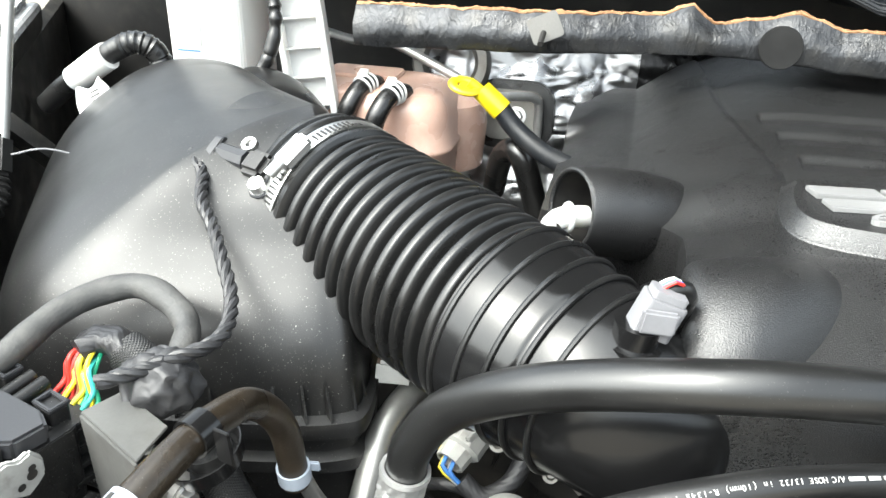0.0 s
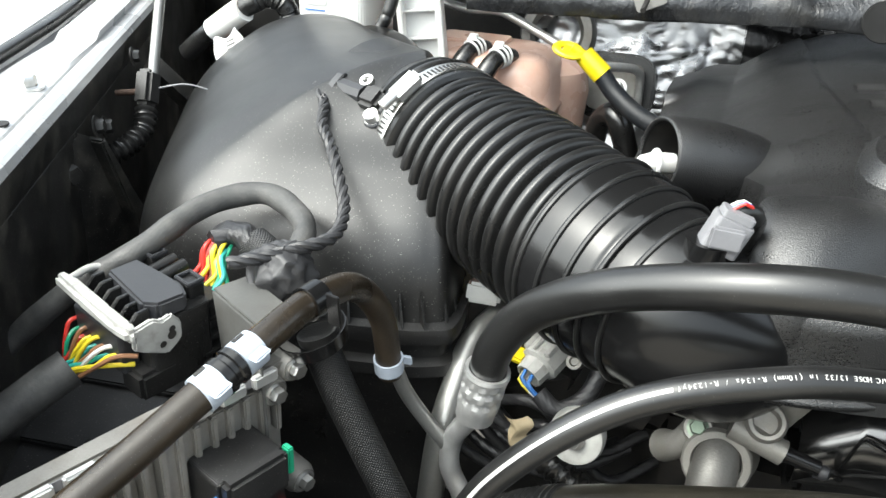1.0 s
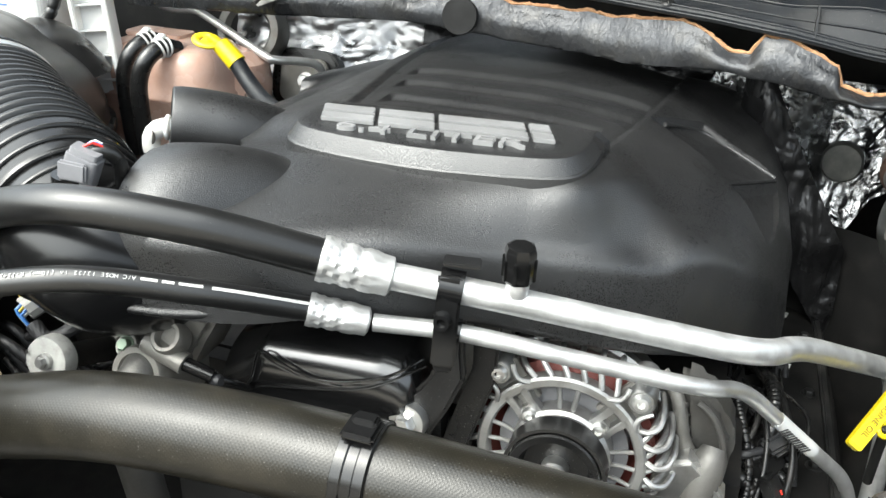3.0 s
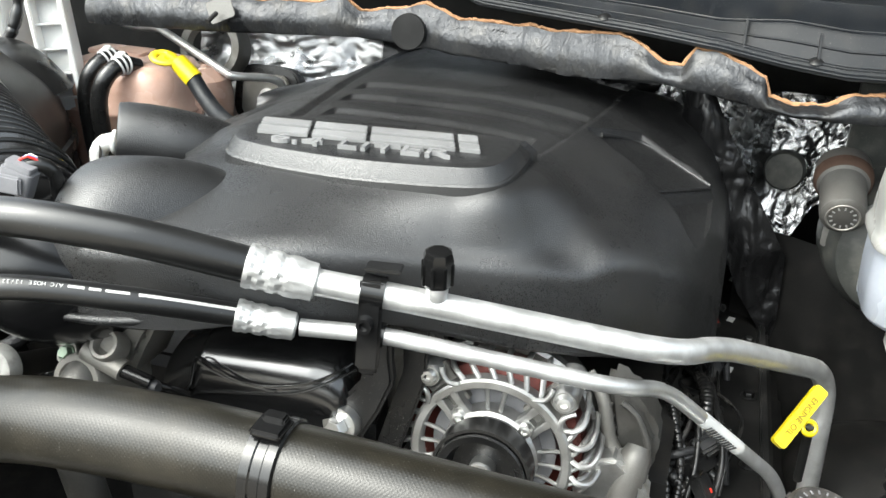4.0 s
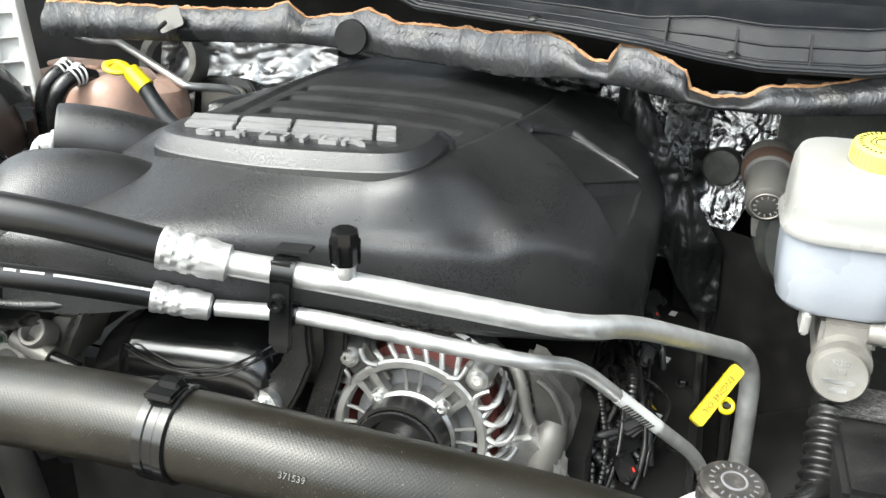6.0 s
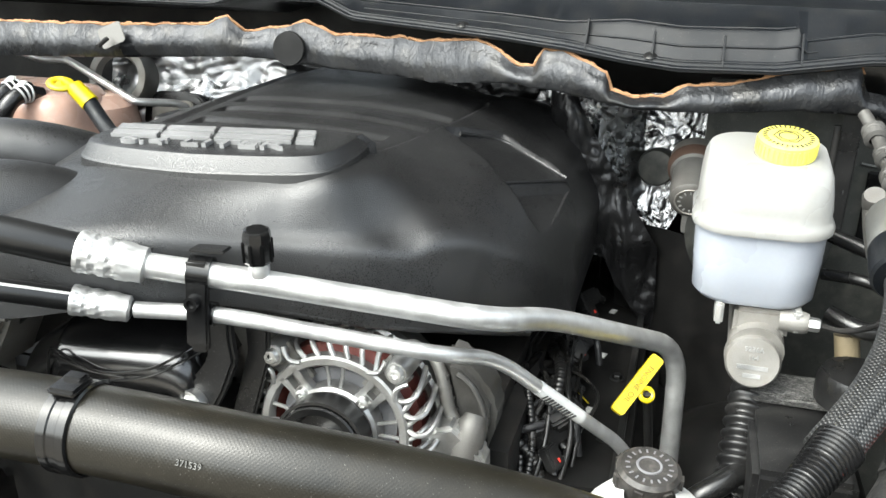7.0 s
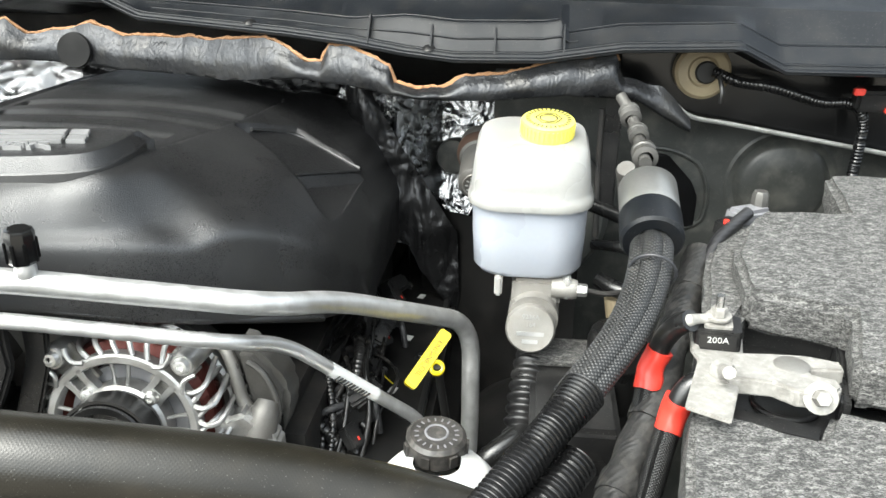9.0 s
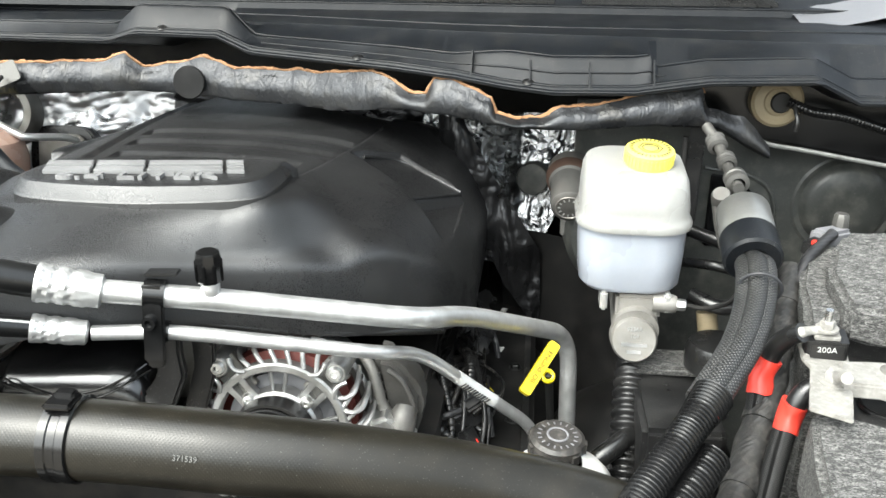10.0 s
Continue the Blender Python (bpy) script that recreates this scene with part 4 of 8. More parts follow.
# washer bottle and its bracket
bottle = thing("washer_bottle", "white plastic washer fluid bottle with level marks", "bottle", (-0.525, 0.97, 0.95))
part("body", slab(rounded(0.100, 0.11, 0.014), 0.95, 1.37, 0.004, pose(-0.525, 1.0, 0)), WHITEPL, bottle)
part("label_plate", slab(rounded(0.036, 0.034, 0.003), 0, 0.001, 0.0003, basis((-0.545, 0.9445, 1.262), (0, -1, 0))), WHITEPL, bottle, "raised square panel")
for z in (1.262, 1.238):
    part("level_mark", block((0.03, 0.001, 0.0016), 0, pose(-0.545, 0.9442, z)), WIRES["blue"], bottle, "blue level mark")
hosep = glide([(-0.50, 0.985, 1.385), (-0.455, 0.955, 1.37), (-0.425, 0.94, 1.30), (-0.43, 0.925, 1.245), (-0.452, 0.91, 1.215), (-0.48, 0.90, 1.19)], 0.0025)
solo("convoluted_hose", sweep(hosep, lambda s: 0.0075 + 0.0012 * math.sin(s * 700), 14), RUBBER, "thin black convoluted hose beside the washer bottle", "hose")
ladder = thing("bottle_strut", "white ribbed plastic strut beside the coolant tank", "strut", (-0.39, 0.97, 1.1))
lm = basis((-0.385, 0.965, 1.12), (-0.14, 0.05, 1), (1, 0.15, 0))
for k in (-1, 1):
    part("rail", slab([(-0.004, -0.012), (0.004, -0.012), (0.004, 0.012), (-0.004, 0.012)], 0, 0.26, 0.0015, lm @ Matrix.Translation((0.026 * k, 0, 0))), WHITEPL, ladder)
part("web", slab([(-0.024, 0.004), (0.024, 0.004), (0.024, 0.010), (-0.024, 0.010)], 0, 0.26, 0.001, lm), WHITEPL, ladder)
for i in range(7):
    part("rung", block((0.048, 0.016, 0.003), 0.0008, lm @ Matrix.Translation((0, 0, 0.02 + i * 0.036))), WHITEPL, ladder)

# coolant tank
tank = thing("coolant_tank", "stained pinkish translucent coolant expansion tank", "tank", (-0.32, 1.05, 1.0))
grid = []
for z, a in ((1.0, 0.80), (1.02, 0.90), (1.05, 0.95), (1.115, 1.0), (1.118, 1.03), (1.122, 1.03), (1.125, 1.0), (1.150, 0.99), (1.173, 0.94), (1.188, 0.84), (1.194, 0.6), (1.195, 0.0)):
    grid.append([(-0.325 + x * a, 1.045 + y * a, z) for x, y in rounded(0.20, 0.15, 0.045, 7)])
part("shell", rows(grid, close=True), PINK, tank, smooth=55)
part("top_rib", slab(rounded(0.10, 0.05, 0.01), 1.192, 1.199, 0.002, pose(-0.355, 1.06, 0)), PINK, tank)
part("rear_lobe", lathe([(0.0, 0.05), (0.03, 0.048), (0.05, 0.03), (0.055, 0.0), (0.05, -0.06)], 32, pose(-0.25, 1.10, 1.128)), PINK, tank)
for cx, cy in ((-0.345, 0.972), (-0.300, 0.945)):
    h = thing("tank_hose", "black rubber hose with a spring clip on the coolant tank", "hose", (cx, cy, 1.08), "coolant tank hoses")
    pth = glide([(cx + 0.016, cy + 0.055, 1.190), (cx + 0.010, cy + 0.028, 1.197), (cx, cy + 0.004, 1.184), (cx - 0.010, cy - 0.006, 1.15), (cx - 0.012, cy - 0.004, 1.09), (cx - 0.01, cy, 1.03)])
    part("tube", sweep(pth, 0.0125, 18), RUBBER, h)
    for k in range(3):
        q, t = Vector(pth[3 + k]), (Vector(pth[4 + k]) - Vector(pth[3 + k]))
        part("clip_band", ring(0.0135, 0.0016, basis(q, t), 24, 6), WHITEPL, h, "pale spring clip band")
    part("clip_tab", block((0.012, 0.016, 0.004), 0.001, basis(pth[3] + Vector((-0.006, -0.004, 0.014)), (0, -0.4, 1))), WHITEPL, h, "pale clip tab")
    part("spigot", sweep([pth[0], pth[0] + (pth[0] - pth[2])], 0.010, 16), PINK, h)
solo("rubber_cover", rows([[(-0.40 + 0.055 * a * math.cos(g) - 0.05 * (1 - a), 0.90 + 0.07 * a * math.sin(g), 1.235 - 0.07 * a ** 2.5) for g in np.linspace(0, 2 * math.pi, 40)[:-1]] for a in np.linspace(0.02, 1, 9)], close=True), RUBBER, "rounded black cover behind the air box", "cover")

# dipstick with a yellow ring
stick = thing("dipstick", "yellow ring-handled dipstick in a black tube", "dipstick", (-0.16, 0.94, 1.15))
dm = basis((-0.194, 0.942, 1.223), (0.20, -0.30, 0.9), (1, 0.05, -0.22)) @ Matrix.Scale(0.9, 4)
part("ring", lathe([(0.0135 + 0.0052 * math.cos(g), 0.0042 * math.sin(g)) for g in np.linspace(0, 2 * math.pi, 13)], 36, dm @ Matrix.Diagonal((1.25, 1, 1, 1))), YELLOW, stick, "yellow finger ring")
part("web", slab(rounded(0.016, 0.016, 0.004), -0.001, 0.001, 0.0005, dm), YELLOW, stick)
part("stem", sweep([(-0.190, 0.944, 1.228), (-0.172, 0.947, 1.215)], 0.006, 14), YELLOW, stick)
part("collar", sweep([(-0.176, 0.947, 1.219), (-0.150, 0.944, 1.197)], lambda s: 0.0125 + 0.001 * s, 24), YELLOW, stick, "yellow collar")
part("tube", sweep(glide([(-0.154, 0.945, 1.201), (-0.130, 0.935, 1.178), (-0.09, 0.91, 1.160), (-0.04, 0.88, 1.155), (0.03, 0.86, 1.15)]), 0.0115, 18), COWL, stick, "black tube")

solo("evaporator_pipe", sweep(glide([(-0.47, 1.16, 1.228), (-0.40, 1.145, 1.217), (-0.350, 1.138, 1.219), (-0.322, 1.131, 1.214), (-0.205, 1.102, 1.172), (-0.183, 1.10, 1.166), (-0.152, 1.134, 1.159), (-0.138, 1.149, 1.153), (-0.132, 1.159, 1.138), (-0.132, 1.160, 1.08)], 0.004), 0.0064, 16), ALU, "bent bare metal pipe in front of the firewall", "pipe")
valve = thing("expansion_valve", "dull firewall pipe plate with a dark oval seal", "valve", (-0.172, 1.18, 1.07))
part("seal", slab(rounded(0.120, 0.100, 0.034), -0.03, 0.0, 0.003, basis((-0.172, 1.176, 1.118), (0, -1, 0.25))), RUBBER, valve, "dark oval seal")
part("plate", slab(rounded(0.084, 0.072, 0.016), 0.0, 0.008, 0.002, basis((-0.170, 1.175, 1.118), (0, -1, 0.25))), DULLCAST, valve, "dull metal plate")
part("nut", hexhead(0.010, 0.012, basis((-0.164, 1.164, 1.120), (0, -1, 0.3)), 0.014), STEEL, valve)
solo("heater_hose", sweep(glide([(-0.17, 1.03, 1.06), (-0.155, 0.99, 1.12), (-0.135, 0.96, 1.145), (-0.12, 0.95, 1.13), (-0.10, 0.97, 1.05)]), 0.015, 18), RUBBER, "thick black rubber hose below the dipstick", "hose")

# hood strut and its lead
strut = thing("hood_strut", "slim grey gas strut with a black foot", "gas strut", (-0.565, 0.622, 1.19))
part("rod", sweep([(-0.566, 0.630, 1.225), (-0.60, 0.74, 1.40), (-0.66, 0.95, 1.72)], 0.0055, 16), TUBESTEEL, strut, "grey steel rod")
part("foot", block((0.020, 0.022, 0.038), 0.004, basis((-0.568, 0.622, 1.214), (-0.15, 0.5, 0.85))), BLACK, strut, "black plastic foot")
part("ball_pin", sweep([(-0.575, 0.620, 1.210), (-0.600, 0.610, 1.208)], 0.0032, 12), RUSTY, strut, "rusty ball pin")
boot = glide([(-0.563, 0.610, 1.195), (-0.557, 0.592, 1.178), (-0.562, 0.565, 1.166), (-0.575, 0.54, 1.16), (-0.585, 0.52, 1.158)], 0.0015)
solo("corrugated_boot", sweep(boot, lambda s: 0.0105 + 0.0016 * math.sin(s * 95), 16), RUBBER, "short black corrugated boot below the gas strut", "boot")
solo("thin_wire", sweep(glide([(-0.556, 0.625, 1.215), (-0.53, 0.64, 1.218), (-0.50, 0.655, 1.205), (-0.47, 0.66, 1.18)]), 0.0010, 6), GREY, "thin pale wire by the gas strut", "wire")

# bracket on the wing, cap with a tag, body brackets
br = thing("fender_bracket", "grimy black steel bracket with a large bolt", "bracket", (-0.56, 0.48, 1.0))
part("plate", slab([(0.42, 1.0), (0.585, 1.0), (0.58, 1.06), (0.52, 1.195), (0.50, 1.206), (0.47, 1.19), (0.445, 1.15)], -0.006, 0.0, 0.002, Matrix(((0, 0, 1, -0.552), (1, 0, 0, 0), (0, 1, 0, 0), (0, 0, 0, 1)))), GRIME, br)
part("fold", slab([(0.575, 1.0), (0.583, 1.0), (0.58, 1.06), (0.52, 1.197), (0.513, 1.195)], -0.012, 0.014, 0.002, Matrix(((0, 0, 1, -0.552), (1, 0, 0, 0), (0, 1, 0, 0), (0, 0, 0, 1)))), GRIME, br)
part("bolt", hexhead(0.010, 0.010, basis((-0.551, 0.478, 1.173), (1, 0, 0)), 0.017), GRIME, br)
for y, z in ((0.56, 1.19), (0.575, 1.155), (0.70, 1.22), (0.535, 1.20)):
    solo("panel_stud", hexhead(0.007, 0.008, basis((-0.575 - (y - 0.56) * 0.53, y, z), (1, 0.5, 0.1)), 0.011), GRIME, "dirty hexagon stud on the inner fender", "bolt", "inner fender studs")
solo("body_mount", crumple(lathe([(0.0, 0.09), (0.02, 0.088), (0.036, 0.07), (0.04, 0.02), (0.06, 0.0), (0.07, -0.05)], 24, pose(-0.68, 0.50, 1.02)), 0.006, 30), GRIME, "grimy rounded body mount below the fender", "mount")
solo("body_bolt", hexhead(0.012, 0.014, basis((-0.672, 0.49, 1.112), (0.3, -0.3, 1)), 0.016), PALEGREY, "pale weathered bolt on the body mount", "bolt")
capt = thing("label_cap", "white tagged cap on a black hose", "cap", (-0.585, 0.80, 1.20))
part("hose", sweep(glide([(-0.665, 0.82, 1.195), (-0.635, 0.82, 1.219), (-0.60, 0.82, 1.243), (-0.565, 0.825, 1.266), (-0.540, 0.83, 1.274), (-0.522, 0.838, 1.258), (-0.52, 0.845, 1.21)], 0.002), lambda s: 0.0125 + 0.001 * math.sin(s * 260) * smoothstep(0.5, 0.6, s), 18), RUBBER, capt, "black ribbed hose")
part("band", crumple(sweep([(-0.621, 0.82, 1.228), (-0.606, 0.82, 1.238), (-0.590, 0.82, 1.249), (-0.574, 0.82, 1.259)], 0.0158, 22), 0.001, 90), WHITEPL, capt, "white band")
tag_m = basis((-0.590, 0.802, 1.232), (-0.1, -0.9, 0.4), (0.86, 0.0, 0.5))
part("tag", crumple(rows([[tag_m @ Vector((0.005 * i - 0.022, -0.005 * k, 0)) for k in range(10)] for i in range(9)]), 0.009, 45), WHITEPL, capt, "creased white paper tag", smooth=30)
for i in range(6):
    part("tag_print", block((0.012, 0.0016, 0.0006), 0, tag_m @ Matrix.Translation((0.006, -0.014 - 0.005 * i, 0.006))), DARKINK, capt, "dark printed bar")
solo("radiator_brace", sweep([(-0.66, 0.74, 1.20), (-0.63, 0.80, 1.12), (-0.60, 0.88, 0.98)], 0.014, 4), GRIME, "grimy black brace behind the gas strut", "brace")
solo("brace_rail", sweep([(-0.60, 0.83, 1.20), (-0.52, 0.84, 1.193)], 0.005, 8), PALEGREY, "pale metal rail behind the air box", "rail")


# ---- front left: plug, harness, control unit, coolant hose ----
plug = thing("harness_connector", "large black multi-pin connector with a grey locking lever", "connector", (-0.335, 0.32, 1.13))
ca = Vector((-0.318, 0.373, 0)) - Vector((-0.345, 0.297, 0))
ca = Vector((0.30, 0.95, 0.02)).normalized()
cx = Vector((0.95, -0.30, -0.08)).normalized()
cn = cx.cross(ca).normalized()
cc = Vector((-0.342, 0.330, 1.160))
pm = basis(cc, cn, cx)
def at_plug(x, y, z=0.0):
    return pm @ Matrix.Translation((x, y, z))


part("shell", slab(rounded(0.070, 0.050, 0.005), -0.045, 0.012, 0.003, at_plug(-0.003, 0.002)), BLACK, plug, "black shell")
part("top_plate", slab([(-0.031, -0.013), (0.020, -0.020), (0.029, -0.013), (0.031, 0.008), (0.018, 0.014), (-0.008, 0.013), (-0.030, 0.011)], 0.012, 0.026, 0.002, pm), SLATE, plug, "dark grey sloping cover")
for k in range(6):
    part("guide_rib", slab([(-0.030, 0.008), (-0.013, 0.008), (-0.013, 0.0235), (-0.022, 0.0235), (-0.030, 0.016)], -0.0016, 0.0016, 0.0006, at_plug(-0.035 + k * 0.0118, -0.001 * k) @ Matrix(((0, 0, 1, 0), (1, 0, 0, 0), (0, 1, 0, 0), (0, 0, 0, 1)))), BLACK, plug)
for x, y in ((-0.034, 0.027), (0.014, 0.023)):
    hoop = part("latch", slab(rounded(0.017, 0.014, 0.003), 0.006, 0.022, 0.0015, at_plug(x, y)), BLACK, plug, "black latch with a square hole")
    part("latch_rim", join([block((0.017, 0.0025, 0.003), 0.0006, at_plug(x, y + s * 0.0058, 0.0235)) for s in (-1, 1)] + [block((0.0025, 0.014, 0.003), 0.0006, at_plug(x + s * 0.0072, y, 0.0235)) for s in (-1, 1)]), SLATE, hoop)
    part("latch_tail", block((0.012, 0.016, 0.006), 0.0015, at_plug(x + 0.004, y - 0.014, 0.010)), BLACK, hoop)
for x, r in ((-0.020, 0.0042), (-0.008, 0.0048)):
    part("guide_tube", sweep([pm @ Vector((x, 0.010, 0.017)), pm @ Vector((x - 0.001, 0.036, 0.019))], r, 12), BLACK, plug)
for k in range(4):
    part("side_fin", block((0.026, 0.012 + 0.003 * k, 0.005), 0.001, at_plug(0.014 + 0.002 * k, 0.028, 0.000 - k * 0.011)), BLACK, plug)
part("rear_block", slab(rounded(0.062, 0.018, 0.004), -0.040, 0.006, 0.002, at_plug(-0.006, 0.034)), BLACK, plug)
part("front_block", slab(rounded(0.058, 0.014, 0.004), -0.026, 0.006, 0.002, at_plug(-0.012, -0.030, -0.002)), SLATE, plug)
part("lower_corner", block((0.026, 0.030, 0.022), 0.003, at_plug(0.020, -0.020, -0.034)), BLACK, plug)
lev = part("lever", crumple(crumple(slab([(-0.054, -0.040), (-0.020, -0.0425), (0.020, -0.0435), (0.036, -0.043), (0.039, -0.036), (0.030, -0.032), (0.0, -0.032), (-0.046, -0.029), (-0.053, -0.031)], 0.013, 0.023, 0.003, pm @ Matrix.Rotation(radians(3), 4, "Y")), 0.0012, 60), 0.0006, 200), PALEGREY, plug, "pale dirty locking lever")
side = Matrix(((0, 0, 1, 0.0335), (1, 0, 0, 0), (0, 1, 0, 0), (0, 0, 0, 1)))
part("lever_plate", crumple(slab([(-0.038, 0.004), (-0.037, 0.020), (-0.022, 0.0215), (-0.016, 0.018), (-0.008, 0.0196), (-0.001, 0.010), (-0.0012, -0.002), (-0.006, -0.007), (-0.0142, -0.011), (-0.033, 0.000)], -0.002, 0.003, 0.0015, pm @ side), 0.0006, 120), PALEGREY, lev, "pale end plate")
for y, z, r in ((-0.0102, 0.0039, 0.0035), (-0.0095, 0.0085, 0.0026), (-0.0175, -0.0005, 0.0026)):
    part("lever_hole", lathe([(0.0, 0.0036), (r, 0.0036)], 14, pm @ side @ Matrix.Translation((y, z, 0))), DARK, lev, "dark hole")
part("lever_hook", sweep(glide([pm @ Vector(q) for q in ((-0.050, -0.030, 0.018), (-0.053, -0.014, 0.018), (-0.050, -0.004, 0.016), (-0.042, 0.002, 0.014), (-0.034, 0.002, 0.012))], 0.003), 0.0028, 10), PALEGREY, lev)
WIRE_ROW = ("red", "green", "red", "brown", "yellow", "teal", "yellow", "brown", "teal", "white", "yellow", "yellow", "brown")
for k, c in enumerate(WIRE_ROW):
    a = pm @ Vector((-0.040 + 0.0054 * k, -0.030, -0.010 - 0.005 * (k % 3)))
    z = Vector((-0.388, 0.290, 1.124)) + cx * (0.0016 * (k - 6)) + cn * (0.0035 * (k % 3 - 1))
    part("wire", sweep(glide([a, a - ca * 0.010 - cx * (0.002 + 0.0006 * k), (a + z) / 2 - ca * 0.006 + cn * (0.003 + 0.003 * math.sin(2.3 * k)), z, z + Vector((-0.008, -0.012, -0.003))], 0.0012), 0.0017, 8), WIRES[c], plug, c + " wire")
for k, c in enumerate(("red", "red", "red", "yellow", "brown", "yellow", "yellow", "green", "yellow", "teal", "green")):
    a = pm @ Vector((-0.010 + 0.0030 * k, 0.040, 0.006 - 0.005 * (k % 3)))
    z = Vector((-0.323, 0.396, 1.190)) + cx * (0.0016 * (k - 5)) + cn * (0.004 * (k % 3 - 1))
    part("wire", sweep(glide([a, a + ca * 0.010 + cn * (0.006 + 0.002 * (k % 2)), (a + z) / 2 + cn * (0.008 + 0.004 * math.sin(1.7 * k)), z], 0.0012), 0.0017, 8), WIRES[c], plug, c + " wire")

loom = thing("wiring_harness", "thick taped black wiring harness looped over the air box", "wiring harness", (-0.33, 0.44, 1.15))
part("loop", sweep(glide([(-0.50, 0.255, 1.07), (-0.475, 0.290, 1.10), (-0.420, 0.325, 1.155), (-0.374, 0.360, 1.187), (-0.357, 0.410, 1.202), (-0.339, 0.438, 1.206), (-0.316, 0.449, 1.207), (-0.290, 0.441, 1.202), (-0.270, 0.424, 1.196), (-0.262, 0.395, 1.188)]), lambda s: 0.0092 + 0.0012 * noise.noise(Vector((s * 20, 0, 0))), 22), CLOTH, loom, "taped loop")
part("tape_sheath", crumple(crumple(sweep(glide([(-0.329, 0.389, 1.190), (-0.322, 0.398, 1.193), (-0.310, 0.401, 1.193), (-0.297, 0.397, 1.189)], 0.002), 0.0125, 20, flat=0.75), 0.003, 70), 0.0012, 220), TAPE, loom, "grey crinkled tape sheath")
part("sleeve", crumple(sweep(glide([(-0.300, 0.398, 1.191), (-0.290, 0.394, 1.188), (-0.278, 0.386, 1.182)]), 0.0140, 20, flat=0.8), 0.002, 60), BRAID, loom, "frayed woven sleeve")
part("tape_ball", crumple(crumple(lathe([(0.027 * math.sin(g), 0.027 * math.cos(g)) for g in np.linspace(0, math.pi, 30)], 60, pose(-0.266, 0.381, 1.184) @ Matrix.Diagonal((0.95, 0.85, 0.75, 1))), 0.004, 50), 0.0045, 120), TAPE, loom, "wrinkled tape bundle", smooth=45)
low = thing("wiring_loom", "thick smooth black loom below the connector", "wiring loom", (-0.35, 0.2, 1.1))
part("jacket", sweep(glide([(-0.388, 0.291, 1.124), (-0.397, 0.275, 1.117), (-0.415, 0.248, 1.102), (-0.45, 0.20, 1.08)]), 0.0142, 20), CLOTH, low)
solo("side_loom", sweep(glide([(-0.50, 0.35, 1.12), (-0.475, 0.30, 1.13), (-0.46, 0.25, 1.125), (-0.46, 0.18, 1.10)]), 0.013, 18), CLOTH, "thick taped black cable beside the fender", "cable")
solo("side_cloth", crumple(sweep(glide([(-0.66, 0.52, 1.06), (-0.60, 0.46, 1.085), (-0.55, 0.41, 1.09), (-0.52, 0.36, 1.08), (-0.50, 0.28, 1.06)]), lambda s: 0.020 + 0.006 * math.sin(s * 9), 16), 0.008, 35), CLOTH, "wrinkled grimy cloth-wrapped cable by the fender", "cable")

# control unit: finned casting with a plug
unit = thing("engine_control_unit", "finned cast aluminium engine control unit with a black plug", "control unit", (-0.27, 0.27, 0.93))
u = Vector((0.062, 0.163, 0.0)).normalized()
up = Vector((0.10, 0.16, 1.0))
up = (up - u * up.dot(u)).normalized()
un = u.cross(up).normalized()


def on_unit(a, b, c=0.0):
    """A point a metres along the top edge, b down the face and c out of it."""
    return Vector((-0.247, 0.340, 1.142)) - u * a - up * b + un * c


def unit_pose(a, b, c=0.0):
    m = Matrix((u, up, un)).transposed().to_4x4()
    m.translation = on_unit(a, b, c)
    return m


part("case", slab([(-0.24, -0.19), (0.0, -0.19), (0.0, -0.012), (-0.012, -0.003), (-0.24, -0.003)], -0.012, 0.0, 0.003, unit_pose(0, 0)), PALECAST, unit, "ribbed aluminium case")
part("top_lip", slab([(-0.24, -0.010), (0.0, -0.010), (0.0, 0.0), (-0.24, 0.0)], -0.010, 0.007, 0.002, unit_pose(0, 0)), DULLCAST, unit, "bright top lip")
for k in range(4):
    part("lip_recess", slab(rounded(0.034, 0.007, 0.002), 0.0071, 0.0078, 0, unit_pose(0.045 + k * 0.055, 0.005)), GREY, unit, "shallow recess")
for k in range(9):
    part("tab", block((0.020, 0.010, 0.006), 0.0015, unit_pose(0.02 + k * 0.026, 0.0045, 0.010)), ALU, unit)
for k in range(17):
    a = 0.010 + k * 0.0128
    deep = 0.055 if k < 6 else 0.165
    part("fin", slab([(-0.002, -deep), (0.002, -deep), (0.0026, -0.014), (-0.0026, -0.014)], 0.0, 0.011, 0.001, unit_pose(a, 0)), PALECAST, unit)
part("boss_plate", slab(rounded(0.085, 0.12, 0.008), 0.0, 0.006, 0.002, unit_pose(0.056, 0.076)), PALECAST, unit)
for a, b in ((-0.006, 0.010), (-0.010, 0.118), (0.012, 0.022)):
    part("lug", lathe([(0, 0.010), (0.010, 0.010), (0.013, 0.004), (0.013, -0.02)], 20, unit_pose(a, b)), PALECAST, unit)
    part("bolt", hexhead(0.0062, 0.007, unit_pose(a, b, 0.010), 0.009), STEEL, unit, "steel bolt")
eplug = part("plug", slab(rounded(0.052, 0.066, 0.004), 0.006, 0.040, 0.003, unit_pose(0.056, 0.072)), BLACK, unit, "black multi-pin plug")
part("cover", block((0.048, 0.030, 0.012), 0.003, unit_pose(0.056, 0.052, 0.044)), BLACK, eplug)
part("lever", block((0.040, 0.016, 0.014), 0.003, unit_pose(0.056, 0.089, 0.046)), SLATE, eplug, "grey lever")
part("green_lock", block((0.005, 0.022, 0.008), 0.001, unit_pose(0.028, 0.050, 0.042)), WIRES["green"], eplug, "green lock")
